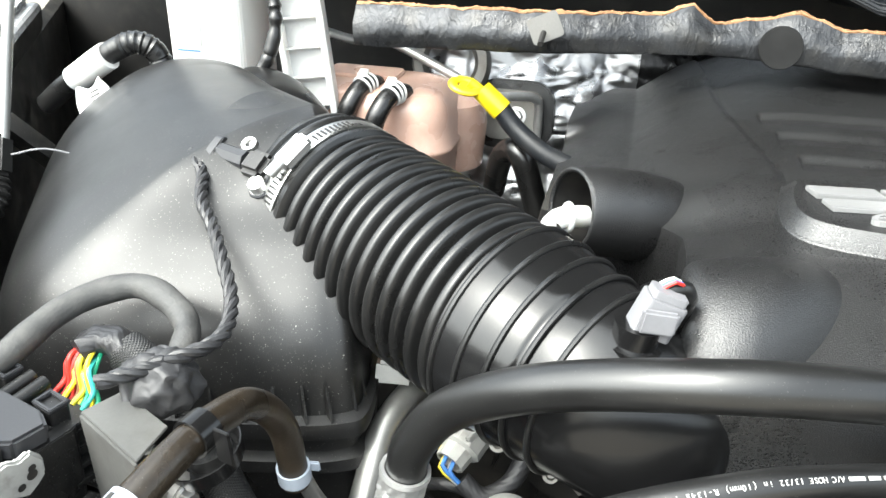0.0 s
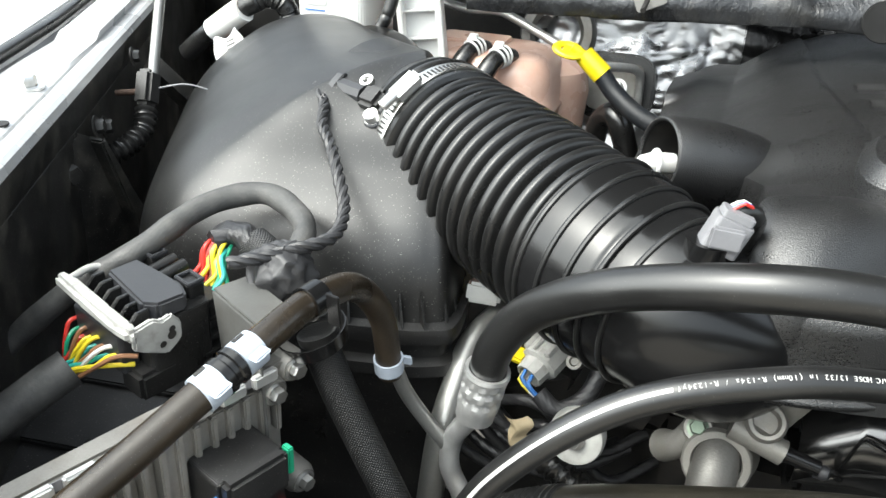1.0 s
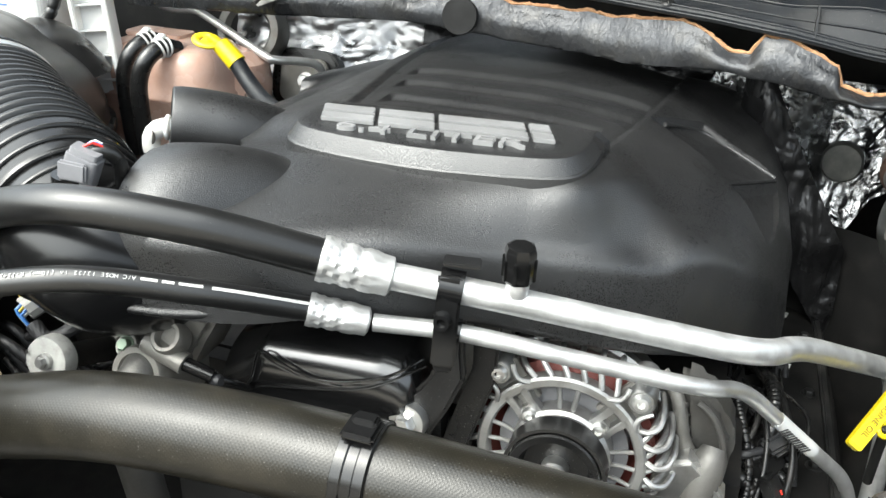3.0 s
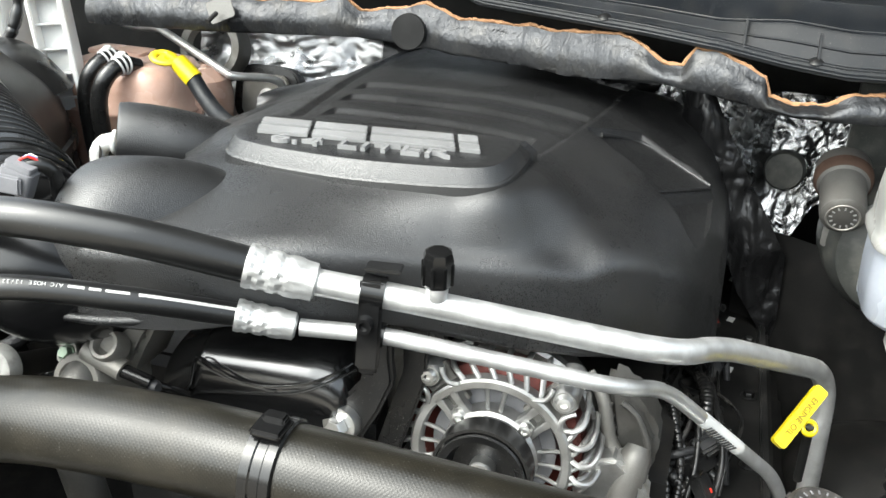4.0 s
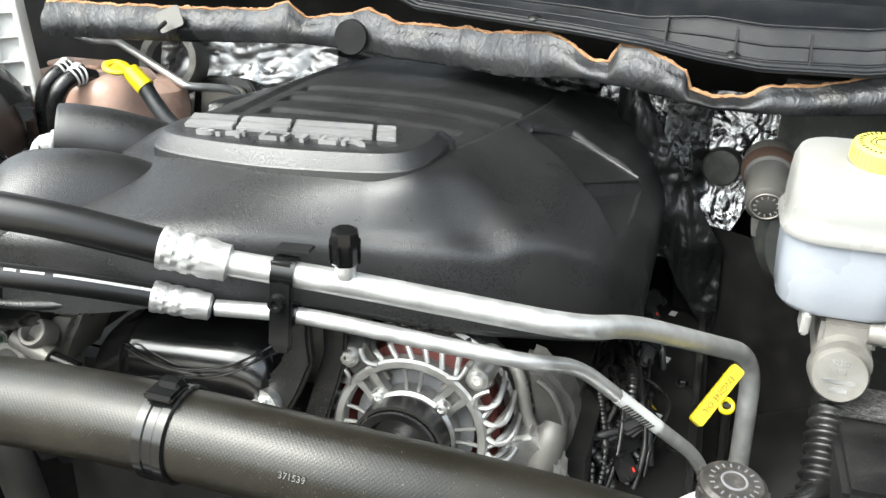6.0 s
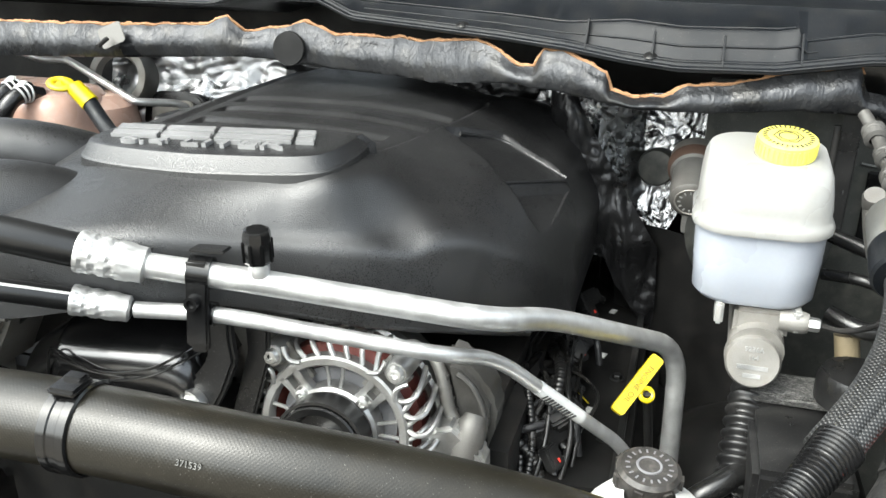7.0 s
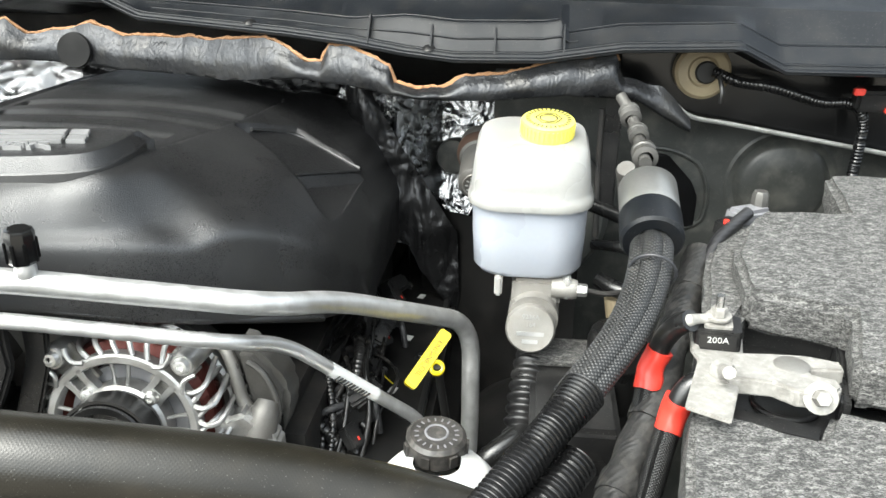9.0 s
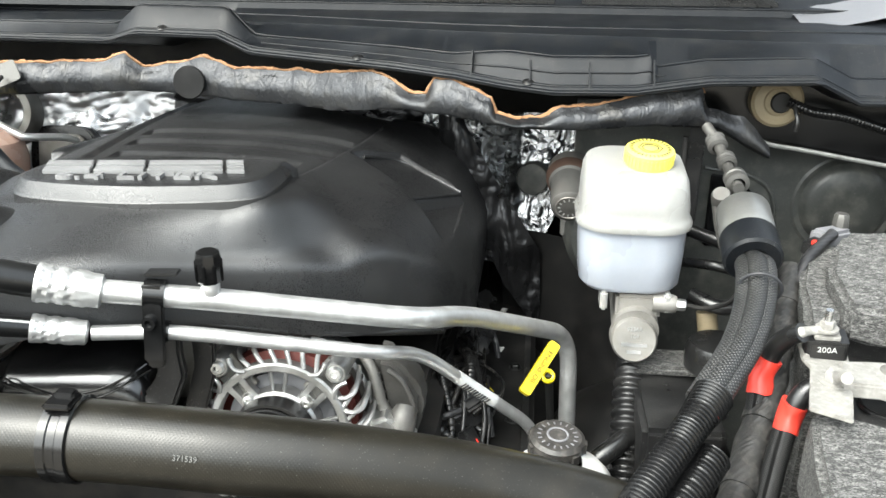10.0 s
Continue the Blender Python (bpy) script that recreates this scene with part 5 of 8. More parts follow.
part("blue_lock", block((0.005, 0.016, 0.008), 0.001, unit_pose(0.083, 0.058, 0.040)), WIRES["blue"], eplug, "blue lock")
part("red_lock", block((0.005, 0.030, 0.010), 0.001, unit_pose(0.030, 0.104, 0.042)), RED, eplug, "red lock")
part("red_lock", block((0.005, 0.030, 0.010), 0.001, unit_pose(0.082, 0.104, 0.042)), RED, eplug, "red lock")
part("cable_boot", slab(rounded(0.044, 0.10, 0.006), 0.01, 0.038, 0.003, unit_pose(0.056, 0.155)), BLACK, eplug)
tray = thing("unit_tray", "sloping black plastic tray under the connector", "tray", (-0.45, 0.25, 0.98))
TRAY = [(-0.60, 0.02), (-0.33, 0.08), (-0.30, 0.30), (-0.34, 0.42), (-0.60, 0.44)]
part("floor", slab(TRAY, 0.98, 1.045, 0.012), BLACK, tray)
part("rim", sweep(bent([Vector((x, y, 1.046)) for x, y in TRAY], 0.03), 0.006, 10), BLACK, tray, "raised rounded rim")
for k in range(4):
    part("floor_rib", block((0.20, 0.005, 0.006), 0.0015, pose(-0.47, 0.12 + 0.08 * k, 1.047, 0, 0, 8)), BLACK, tray)
plate = thing("mount_plate", "bare folded sheet metal bracket beside the connector", "bracket", (-0.27, 0.34, 1.1))
part("face", slab([(-0.300, 0.346), (-0.244, 0.315), (-0.243, 0.347), (-0.287, 0.371)], 1.178, 1.180, 0.0005), SHEET, plate)
part("leg", slab([(-0.022, -0.10), (0.032, -0.10), (0.032, 0.0), (-0.032, 0.0)], -0.001, 0.001, 0.0004, basis((-0.272, 0.3300, 1.1778), (-0.485, -0.875, 0.0), (0.875, -0.485, 0.0))), SHEET, plate)

BROWN = [(-0.30, 0.05, 1.13), (-0.262, 0.12, 1.160), (-0.240, 0.175, 1.178), (-0.220, 0.230, 1.197), (-0.213, 0.256, 1.204), (-0.204, 0.295, 1.211), (-0.197, 0.326, 1.211), (-0.194, 0.360, 1.196), (-0.190, 0.388, 1.158), (-0.191, 0.403, 1.100)]
cool = thing("coolant_hose", "brownish black rubber coolant hose with pale clips", "hose", (-0.22, 0.3, 1.1))
bp = glide(BROWN, 0.005)
part("tube", sweep(bp, 0.0096, 24), BROWNHOSE, cool)


def share_of(path, point):
    """The share of a path's points at which it passes nearest to a point."""
    return min(range(len(path)), key=lambda k: (path[k] - Vector(point)).length) / (len(path) - 1)


def along(path, share, size=0.004):
    i = min(len(path) - 2, max(1, int(share * (len(path) - 1))))
    return basis(path[i], path[i + 1] - path[i - 1], (0, 0, 1))


for s, w in ((share_of(bp, (-0.220, 0.230, 1.197)), 0.0075), (share_of(bp, (-0.2125, 0.258, 1.2045)), 0.0075), (0.985, 0.006)):
    c = part("clip", lathe([(0.0099, -w), (0.0113, -w), (0.0113, w), (0.0099, w)], 30, along(bp, s)), CLIPBLUE, cool, "pale blue spring clip")
    part("ear", block((0.0022, 0.008, 1.6 * w), 0.001, along(bp, s) @ Matrix.Translation((0.006, 0.0125, 0))), CLIPBLUE, c)
    part("slot", block((0.001, 0.0025, w), 0, along(bp, s) @ Matrix.Translation((0.0110, -0.003, 0))), DARK, c)
part("coupler", lathe([(0.0098, -0.008), (0.0116, -0.007), (0.0116, -0.002), (0.0106, -0.001), (0.0106, 0.002), (0.0118, 0.003), (0.0118, 0.007), (0.0098, 0.008)], 28, along(bp, share_of(bp, (-0.2165, 0.2435, 1.201)))), GLOSSY, cool, "black quick coupler")
ring_clip = part("p_clip", lathe([(0.0099, -0.0065), (0.0114, -0.0065), (0.0114, 0.0065), (0.0099, 0.0065)], 28, along(bp, share_of(bp, (-0.2, 0.312, 1.211)))), GLOSSY, cool, "black retaining clip")
part("clip_arm", block((0.022, 0.010, 0.002), 0.0006, along(bp, share_of(bp, (-0.2, 0.308, 1.211))) @ Matrix.Translation((0.004, 0.022, 0.0))), GLOSSY, ring_clip)
solo("coolant_pipe", sweep(glide([(-0.189, 0.407, 1.104), (-0.182, 0.415, 1.075), (-0.165, 0.425, 1.04), (-0.152, 0.43, 1.018), (-0.147, 0.43, 0.98)]), 0.0060, 16), TUBESTEEL, "grey metal coolant pipe", "pipe")
guide = thing("hose_guide", "black cupped hose guide below the coolant hose", "hose guide", (-0.235, 0.37, 1.12))
part("cup", lathe([(0.011, 0.0), (0.022, 0.002), (0.025, 0.010), (0.026, 0.010), (0.024, -0.002), (0.012, -0.008)], 28, basis((-0.232, 0.365, 1.143), (-0.2, -0.2, 1))), GLOSSY, guide)
bh = glide([(-0.232, 0.368, 1.148), (-0.222, 0.368, 1.115), (-0.198, 0.366, 1.065), (-0.168, 0.362, 1.01), (-0.142, 0.358, 0.96), (-0.11, 0.355, 0.88)])
braided = thing("braided_hose", "black braided hose running down beside the air box", "hose", (-0.16, 0.36, 0.9))
bk = int(len(bh) * 0.66)
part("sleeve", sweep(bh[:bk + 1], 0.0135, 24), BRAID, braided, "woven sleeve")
part("taped_end", crumple(sweep(bh[bk:], 0.0142, 24), 0.0015, 60), TAPE, braided, "taped lower end")
part("collar", sweep(bh[:3], 0.0150, 24), RUBBER, braided)
solo("hanging_pipe", sweep(glide([(-0.11, 0.60, 1.09), (-0.140, 0.555, 1.088), (-0.160, 0.51, 1.072), (-0.164, 0.475, 1.045), (-0.166, 0.447, 1.01), (-0.170, 0.43, 0.93)]), 0.0115, 20), TUBESTEEL, "dull grey pipe curving down behind the hose", "pipe")

# ---- air conditioning lines ----
FAT = [(-0.122, 0.424, 1.100), (-0.113, 0.422, 1.135), (-0.085, 0.413, 1.176), (-0.026, 0.392, 1.217), (0.065, 0.374, 1.247), (0.149, 0.400, 1.237), (0.226, 0.451, 1.203)]
fp = glide(FAT, 0.005)
suction = thing("suction_line", "thick black air conditioning hose with aluminium pipe and crimped ferrules", "air conditioning line", (0.25, 0.47, 1.1))
part("hose", sweep(fp, 0.0142, 28), HOSE, suction, "thick black rubber hose")


def ferrule(m, r, length, parent):
    k = length / 0.05
    profile = [(r * 0.95, 0), (r * 1.12, -0.0005), (r * 1.16, 0.003 * k), (r * 1.10, 0.006 * k), (r * 1.12, 0.010 * k), (r * 1.03, 0.0125 * k), (r * 1.03, 0.015 * k), (r * 1.1, 0.0175 * k), (r * 1.1, 0.022 * k), (r * 1.02, 0.0245 * k), (r * 1.02, 0.027 * k), (r * 1.08, 0.0295 * k), (r * 1.08, 0.036 * k), (r * 1.0, 0.040 * k), (r * 0.98, 0.048 * k), (r * 0.7, 0.05 * k)]
    grid = []
    for i, (q, h) in enumerate(profile):
        bite = 0.075 if 2 < i < 13 else 0.0
        grid.append([m @ Vector((q * (1 - bite * max(0.0, math.cos(11 * g + 1.6 * i)) ** 2) * math.cos(g), q * (1 - bite * max(0.0, math.cos(11 * g + 1.6 * i)) ** 2) * math.sin(g), h)) for g in np.linspace(0, 2 * math.pi, 65)[:-1]])
    return part("ferrule", rows(grid, close=True), ALU, parent, "crimped aluminium ferrule", smooth=25)


BIG = [(0.226, 0.451, 1.203), (0.268, 0.466, 1.191), (0.360, 0.487, 1.179), (0.538, 0.544, 1.143), (0.574, 0.625, 1.112), (0.694, 0.782, 1.020), (0.697, 0.755, 0.875), (0.690, 0.72, 0.78)]
ferrule(basis((0.222, 0.449, 1.204), Vector(BIG[1]) - Vector(BIG[0])), 0.0152, 0.054, suction)
part("pipe", sweep(bent([BIG[1]] + BIG[2:], 0.045), 0.0105, 24), ALU, suction, "bare aluminium pipe")
ferrule(basis(fp[2], Vector(fp[0]) - Vector(fp[4])), 0.0155, 0.050, suction)
part("lower_pipe", sweep(glide([(-0.126, 0.425, 1.075), (-0.135, 0.427, 1.055), (-0.148, 0.43, 1.03), (-0.150, 0.43, 1.00), (-0.138, 0.43, 0.97), (-0.130, 0.43, 0.92)]), 0.0085, 18), ALU, suction, "bare lower pipe")
vb = Vector((0.360, 0.487, 1.187))
port = part("service_port", lathe([(0.0085, -0.002), (0.0085, 0.006), (0.0075, 0.008), (0.0075, 0.018)], 24, basis(vb, (0.02, -0.05, 1))), ALU, suction, "aluminium service port")
cap = part("cap", lathe([(0.0110, 0.010), (0.0118, 0.012), (0.0118, 0.034), (0.0105, 0.038), (0.008, 0.039), (0.0, 0.039)], 8, basis(vb, (0.02, -0.05, 1))), GLOSSY, port, "black ribbed service cap", smooth=20)
for k in range(8):
    g = 2 * math.pi * k / 8
    part("cap_rib", block((0.002, 0.003, 0.018), 0.0006, basis(vb, (0.02, -0.05, 1)) @ Matrix.Rotation(g, 4, "Z") @ Matrix.Translation((0.0118, 0, 0.020))), GLOSSY, port)

THIN = [(-0.128, 0.305, 1.00), (-0.115, 0.304, 1.035), (-0.077, 0.303, 1.119), (-0.008, 0.320, 1.183), (0.077, 0.348, 1.205), (0.155, 0.392, 1.190), (0.219, 0.443, 1.163)]
tp = glide(THIN, 0.004)
liquid = thing("liquid_line", "thin black air conditioning hose with white print and aluminium pipe", "air conditioning line", (0.2, 0.44, 1.05))
part("hose", sweep(tp, 0.0092, 24), HOSE, liquid, "thin black rubber hose")
ti = min(range(len(tp)), key=lambda k: (tp[k] - Vector((-0.119, 0.304, 1.026))).length)
part("ring_clip", ring(0.0125, 0.0020, basis(tp[ti], tp[ti + 1] - tp[ti - 1]), 30), PALEGREY, liquid, "pale ring clip")
SMALL = [(0.219, 0.443, 1.163), (0.259, 0.459, 1.153), (0.313, 0.475, 1.150), (0.345, 0.482, 1.146), (0.500, 0.525, 1.115), (0.535, 0.585, 1.085), (0.648, 0.674, 0.955), (0.665, 0.69, 0.91)]
ferrule(basis((0.215, 0.441, 1.164), Vector(SMALL[1]) - Vector(SMALL[0])), 0.0112, 0.046, liquid)
part("pipe", sweep(bent(SMALL[1:], 0.03), 0.0068, 20), ALU, liquid, "bare aluminium pipe")
ferrule(basis(tp[3], Vector(tp[0]) - Vector(tp[4])), 0.0108, 0.035, liquid)
sl = Vector((0.535, 0.585, 1.085)).lerp(Vector((0.648, 0.674, 0.955)), 0.30)
sd = Vector((0.113, 0.089, -0.130))
part("paper_label", sweep([sl, sl + sd * 0.34], 0.0071, 20), WHITEPL, liquid, "pale paper label")
for k in range(11):
    part("code_bar", block((0.009, 0.0008, 0.0012 + 0.0008 * (k % 3)), 0, basis(sl + sd * (0.05 + 0.022 * k), sd, (-0.35, -0.9, 0.3)) @ Matrix.Translation((0.0, 0, 0)) @ Matrix.Rotation(radians(90), 4, "Z") @ Matrix.Translation((0, 0.0, 0)) @ Matrix.Translation((0, -0.0072, 0))), DARKINK, liquid, "dark bar")


def along_print(path, radius, start, text, size, facing, material, parent, name, step):
    """Letters laid one by one along a hose, reading from the far end towards its start."""
    run, k = 0.0, 0
    marks = []
    lengths = [0.0]
    for a, b in zip(path, path[1:]):
        lengths.append(lengths[-1] + (b - a).length)
    for i, ch in enumerate(text):
        d = start - i * step
        if ch == " " or d < 0:
            continue
        j = int(np.searchsorted(lengths, d)) - 1
        j = min(max(j, 1), len(path) - 2)
        t = (path[j - 1] - path[j + 1]).normalized()
        n = Vector(facing)
        n = (n - t * n.dot(t)).normalized()
        m = Matrix((t, n.cross(t), n)).transposed().to_4x4()
        share = (d - lengths[j]) / max(1e-6, lengths[j + 1] - lengths[j])
        m.translation = path[j].lerp(path[j + 1], share) + n * (radius + 0.0005)
        marks.append(letters(ch, size, 0.0004, m) if ch != "|" else block((step, size * 0.5, 0.0004), 0, m))
    part(name, join(marks), material, parent, "white printed writing", smooth=0)


tlen = sum((b - a).length for a, b in zip(tp, tp[1:]))
up_front = (0.05, -0.62, 0.78)
along_print(tp, 0.0092, tlen - 0.085, "|||||| ||| |||| A/C HOSE 13/32 in (10mm) R-134a / R-1234yf", 0.0042, up_front, INK, liquid, "print", 0.0027)


def stripe(path, radius, a, b, facing, width):
    """A pale line along a hose between two shares of its length."""
    i, j = int(a * len(path)), int(b * len(path))
    grid = []
    for k in range(i, j):
        t = (path[min(k + 1, len(path) - 1)] - path[k - 1]).normalized()
        n = Vector(facing)
        n = (n - t * n.dot(t)).normalized()
        s = n.cross(t)
        grid.append([tuple(path[k] + (n * math.cos(w) + s * math.sin(w)) * (radius + 0.0003)) for w in (-width, -width / 2, 0, width / 2, width)])
    return rows(grid)


# white line stands for the print and for the highlight along the hose
part("print_sheen", stripe(tp, 0.0092, 0.05, 0.52, up_front, 0.13), INK, liquid, "white line of print and painted sheen")
part("print_sheen", stripe(tp, 0.0092, 0.84, 0.99, up_front, 0.13), INK, liquid, "white line of print and painted sheen")

holder = thing("line_clamp", "glossy black plastic clamp holding both pipes", "clamp", (0.313, 0.48, 1.12))
ha, hb = Vector((0.313, 0.477, 1.186)), Vector((0.313, 0.476, 1.150))
hx = (Vector(BIG[2]) - Vector(BIG[1])).normalized()
part("upper_shell", lathe([(0.0107, -0.009), (0.0135, -0.009), (0.0135, 0.009), (0.0107, 0.009)], 28, basis(ha, hx)), GLOSSY, holder)
part("lower_shell", lathe([(0.0070, -0.009), (0.0100, -0.009), (0.0100, 0.009), (0.0070, 0.009)], 24, basis(hb, hx)), GLOSSY, holder)
part("spine", block((0.018, 0.008, 0.072), 0.002, basis((0.314, 0.466, 1.163), (0, 0.15, 1), hx)), GLOSSY, holder)
part("bolt", lathe([(0, 0.003), (0.003, 0.003), (0.0035, 0.006), (0.006, 0.006), (0.006, 0.0)], 18, basis((0.313, 0.462, 1.165), (0, -1, 0.15))), GLOSSY, holder)
part("hook", block((0.028, 0.024, 0.003), 0.001, basis((0.318, 0.486, 1.203), (0, 0.2, 1), hx)), GLOSSY, holder)
part("foot", block((0.014, 0.010, 0.016), 0.002, basis((0.313, 0.466, 1.128), (0, 0.1, 1), hx)), GLOSSY, holder)

# radiator hose across the front
RAD = [(-0.100, 0.346, 0.975), (-0.081, 0.340, 1.028), (-0.031, 0.332, 1.066), (0.052, 0.320, 1.105), (0.140, 0.314, 1.133), (0.244, 0.319, 1.139), (0.343, 0.322, 1.138), (0.438, 0.327, 1.132), (0.526, 0.346, 1.115), (0.617, 0.372, 1.088), (0.707, 0.386, 1.058), (0.78, 0.384, 1.022), (0.825, 0.365, 0.97), (0.84, 0.35, 0.91)]
rp = glide(RAD, 0.006)
rad = thing("radiator_hose", "thick brownish black reinforced radiator hose", "hose", (0.3, 0.31, 1.05))
part("tube", sweep(rp, lambda s: 0.0235 + 0.0060 * smoothstep(0.05, 0.12, s), 40), RADHOSE, rad)
sl_path = rp[:int(len(rp) * 0.115)]
part("ribbed_end", sweep(glide(sl_path, 0.0011), lambda s: 0.0272 + 0.0012 * math.sin(s * 150) + 0.003 * s, 36), RUBBER, rad, "ribbed black end sleeve")
i = min(range(len(rp)), key=lambda k: (rp[k] - Vector((0.312, 0.321, 1.139))).length)
rm = basis(rp[i], rp[i + 1] - rp[i - 1], (0, 0, 1))
rc = part("band", lathe([(0.0302, -0.011), (0.0322, -0.010), (0.0322, -0.004), (0.0312, -0.003), (0.0312, 0.003), (0.0322, 0.004), (0.0322, 0.010), (0.0302, 0.011)], 56, rm), GLOSSY, rad, "black plastic retaining band")
part("buckle", block((0.005, 0.022, 0.021), 0.002, rm @ Matrix.Translation((0.0335, 0.004, 0))), GLOSSY, rc)
part("buckle_tab", block((0.004, 0.010, 0.015), 0.0015, rm @ Matrix.Translation((0.0365, -0.002, 0))), GLOSSY, rc)
rlen = [0.0]
for a, b in zip(rp, rp[1:]):
    rlen.append(rlen[-1] + (b - a).length)
j = min(range(len(rp)), key=lambda k: abs(rp[k].x - 0.405))
t = (rp[j - 1] - rp[j + 1]).normalized()
n = Vector((0.0, -0.93, 0.36))
n = (n - t * n.dot(t)).normalized()
m = Matrix((t, n.cross(t), n)).transposed().to_4x4()
m.translation = rp[j] + n * 0.0302
part("print", letters("371539", 0.0058, 0.0006, m @ Matrix.Rotation(math.pi, 4, "Z")), FADEDINK, rad, "pale printed number", smooth=0)
solo("lower_trim", sweep(glide([(-0.32, 0.22, 1.0), (-0.2, 0.26, 1.012), (-0.05, 0.275, 1.02), (0.10, 0.265, 1.03), (0.25, 0.25, 1.03), (0.5, 0.25, 1.0), (0.75, 0.25, 0.97)]), 0.034, 24, flat=0.7), BLACK, "black moulded duct in front of the radiator hose", "duct")


# ---- engine: cover, alternator, castings ----
XS = [0.0, 0.06, 0.12, 0.22, 0.32, 0.42, 0.50, 0.545, 0.57]
XS2 = XS[:5] + [0.375] + XS[5:]


LINES = [  # y and z of each line across the cover, from the front's lower edge to the back
    (soft_table(XS, [0.424, 0.424, 0.430, 0.468, 0.520, 0.565, 0.63, 0.69, 0.76]), soft_table(XS, [1.140, 1.140, 1.144, 1.152, 1.137, 1.112, 1.085, 1.06, 1.04])),
    (soft_table(XS, [0.430, 0.430, 0.438, 0.476, 0.528, 0.573, 0.643, 0.71, 0.78]), soft_table(XS, [1.200, 1.200, 1.206, 1.208, 1.192, 1.181, 1.168, 1.128, 1.08])),
    (soft_table(XS, [0.440, 0.440, 0.450, 0.488, 0.540, 0.586, 0.660, 0.73, 0.80]), soft_table(XS, [1.208, 1.208, 1.213, 1.215, 1.200, 1.190, 1.174, 1.135, 1.09])),
    (soft_table(XS2, [0.57, 0.57, 0.566, 0.562, 0.567, 0.583, 0.65, 0.73, 0.79, 0.84]), soft_table(XS2, [1.222, 1.226, 1.236, 1.2385, 1.2410, 1.2415, 1.2165, 1.190, 1.160, 1.12])),
    (soft_table(XS, [0.64, 0.64, 0.64, 0.645, 0.66, 0.70, 0.76, 0.81, 0.86]), soft_table(XS2, [1.205, 1.226, 1.241, 1.2445, 1.2440, 1.2415, 1.2245, 1.194, 1.163, 1.12])),
    (lambda x: 0.76 + 0.12 * smoothstep(0.4, 0.57, x), soft_table(XS, [1.195, 1.222, 1.239, 1.2445, 1.242, 1.226, 1.196, 1.163, 1.12])),
    (lambda x: 0.90 + 0.03 * smoothstep(0.4, 0.57, x), soft_table(XS, [1.19, 1.220, 1.236, 1.241, 1.239, 1.222, 1.187, 1.161, 1.12])),
    (lambda x: 1.02, soft_table(XS, [1.18, 1.215, 1.234, 1.239, 1.237, 1.225, 1.197, 1.168, 1.12])),
    (lambda x: 1.092, soft_table(XS, [1.16, 1.205, 1.228, 1.233, 1.231, 1.223, 1.211, 1.172, 1.10])),
    (lambda x: 1.118, soft_table(XS, [1.08, 1.10, 1.12, 1.12, 1.12, 1.11, 1.09, 1.06, 1.03])),
]


def resample(line, n):
    run = [0.0]
    for a, b in zip(line, line[1:]):
        run.append(run[-1] + (b - a).length)
    out = []
    for t in np.linspace(0, run[-1], n):
        j = min(len(line) - 2, max(0, int(np.searchsorted(run, t)) - 1))
        s = (t - run[j]) / max(1e-9, run[j + 1] - run[j])
        out.append(line[j].lerp(line[j + 1], s))
    return out


def ridge(x, y, a, b, width):
    """1 on the line from a to b, falling off to both sides."""
    a, b, p = Vector(a), Vector(b), Vector((x, y))
    t = min(1.0, max(0.0, (p - a).dot(b - a) / (b - a).length_squared))
    return math.exp(-((p - a - (b - a) * t).length / width) ** 2)


pocket_rear = table([0.412, 0.424, 0.462, 0.549, 0.57], [0.842, 0.861, 0.913, 0.889, 0.885])


def pressed(x, y, z):
    """The cover's pressed features: rear deck, louvres, shoulder and pocket."""
    edge_l, edge_r = 0.126 - 0.16 * max(0.0, y - 0.72), 0.387 + 0.125 * (y - 0.72)
    deck = smoothstep(0.690, 0.694, y) * smoothstep(edge_l, edge_l + 0.004, x) * smoothstep(edge_r, edge_r - 0.004, x)
    z -= 0.0045 * deck
    if 0.69 < y < 1.0:
        z -= 0.0035 * (math.exp(-((x - edge_r) / 0.0032) ** 2) + math.exp(-((x - edge_l) / 0.0032) ** 2))
    for ly, x0, x1 in ((0.768, 0.146, 0.372), (0.838, 0.134, 0.398), (0.905, 0.124, 0.405)):
        ends = smoothstep(x0, x0 + 0.004, x) * smoothstep(x1, x1 - 0.004, x)
        if ly - 0.045 < y < ly:
            z -= 0.0055 * ends * min((y - ly + 0.045) / 0.033, (ly - y) / 0.012)
    # shoulder beside the badge and the hollow in front of it
    z += 0.0026 * ridge(x, y, (0.402, 0.660), (0.455, 0.628), 0.022) - 0.0055 * ridge(x, y, (0.412, 0.592), (0.452, 0.592), 0.020)
    # pocket: a flat facet that falls to the side, with a step below it and a wall in front
    if x > 0.412:
        rear, front = pocket_rear(x), max(0.735, 0.832 - 0.83 * (x - 0.414))
        facet = 1.212 - 0.413 * (x - 0.424) + 0.035 * (y - 0.861)
        below = ((x - 0.485) * 0.107 - (y - 0.782) * 0.064) / 0.125
        facet += -0.012 * smoothstep(0.0, 0.005, below) + 1.2 * max(0.0, y - rear) + 1.6 * max(0.0, x - 0.548) + 0.06 * smoothstep(front + 0.010, front - 0.002, y)
        z = min(z, facet)
        z += 0.0022 * max(ridge(x, y, (0.424, 0.862), (0.461, 0.914), 0.0035), ridge(x, y, (0.461, 0.914), (0.547, 0.891), 0.0035))
    return z


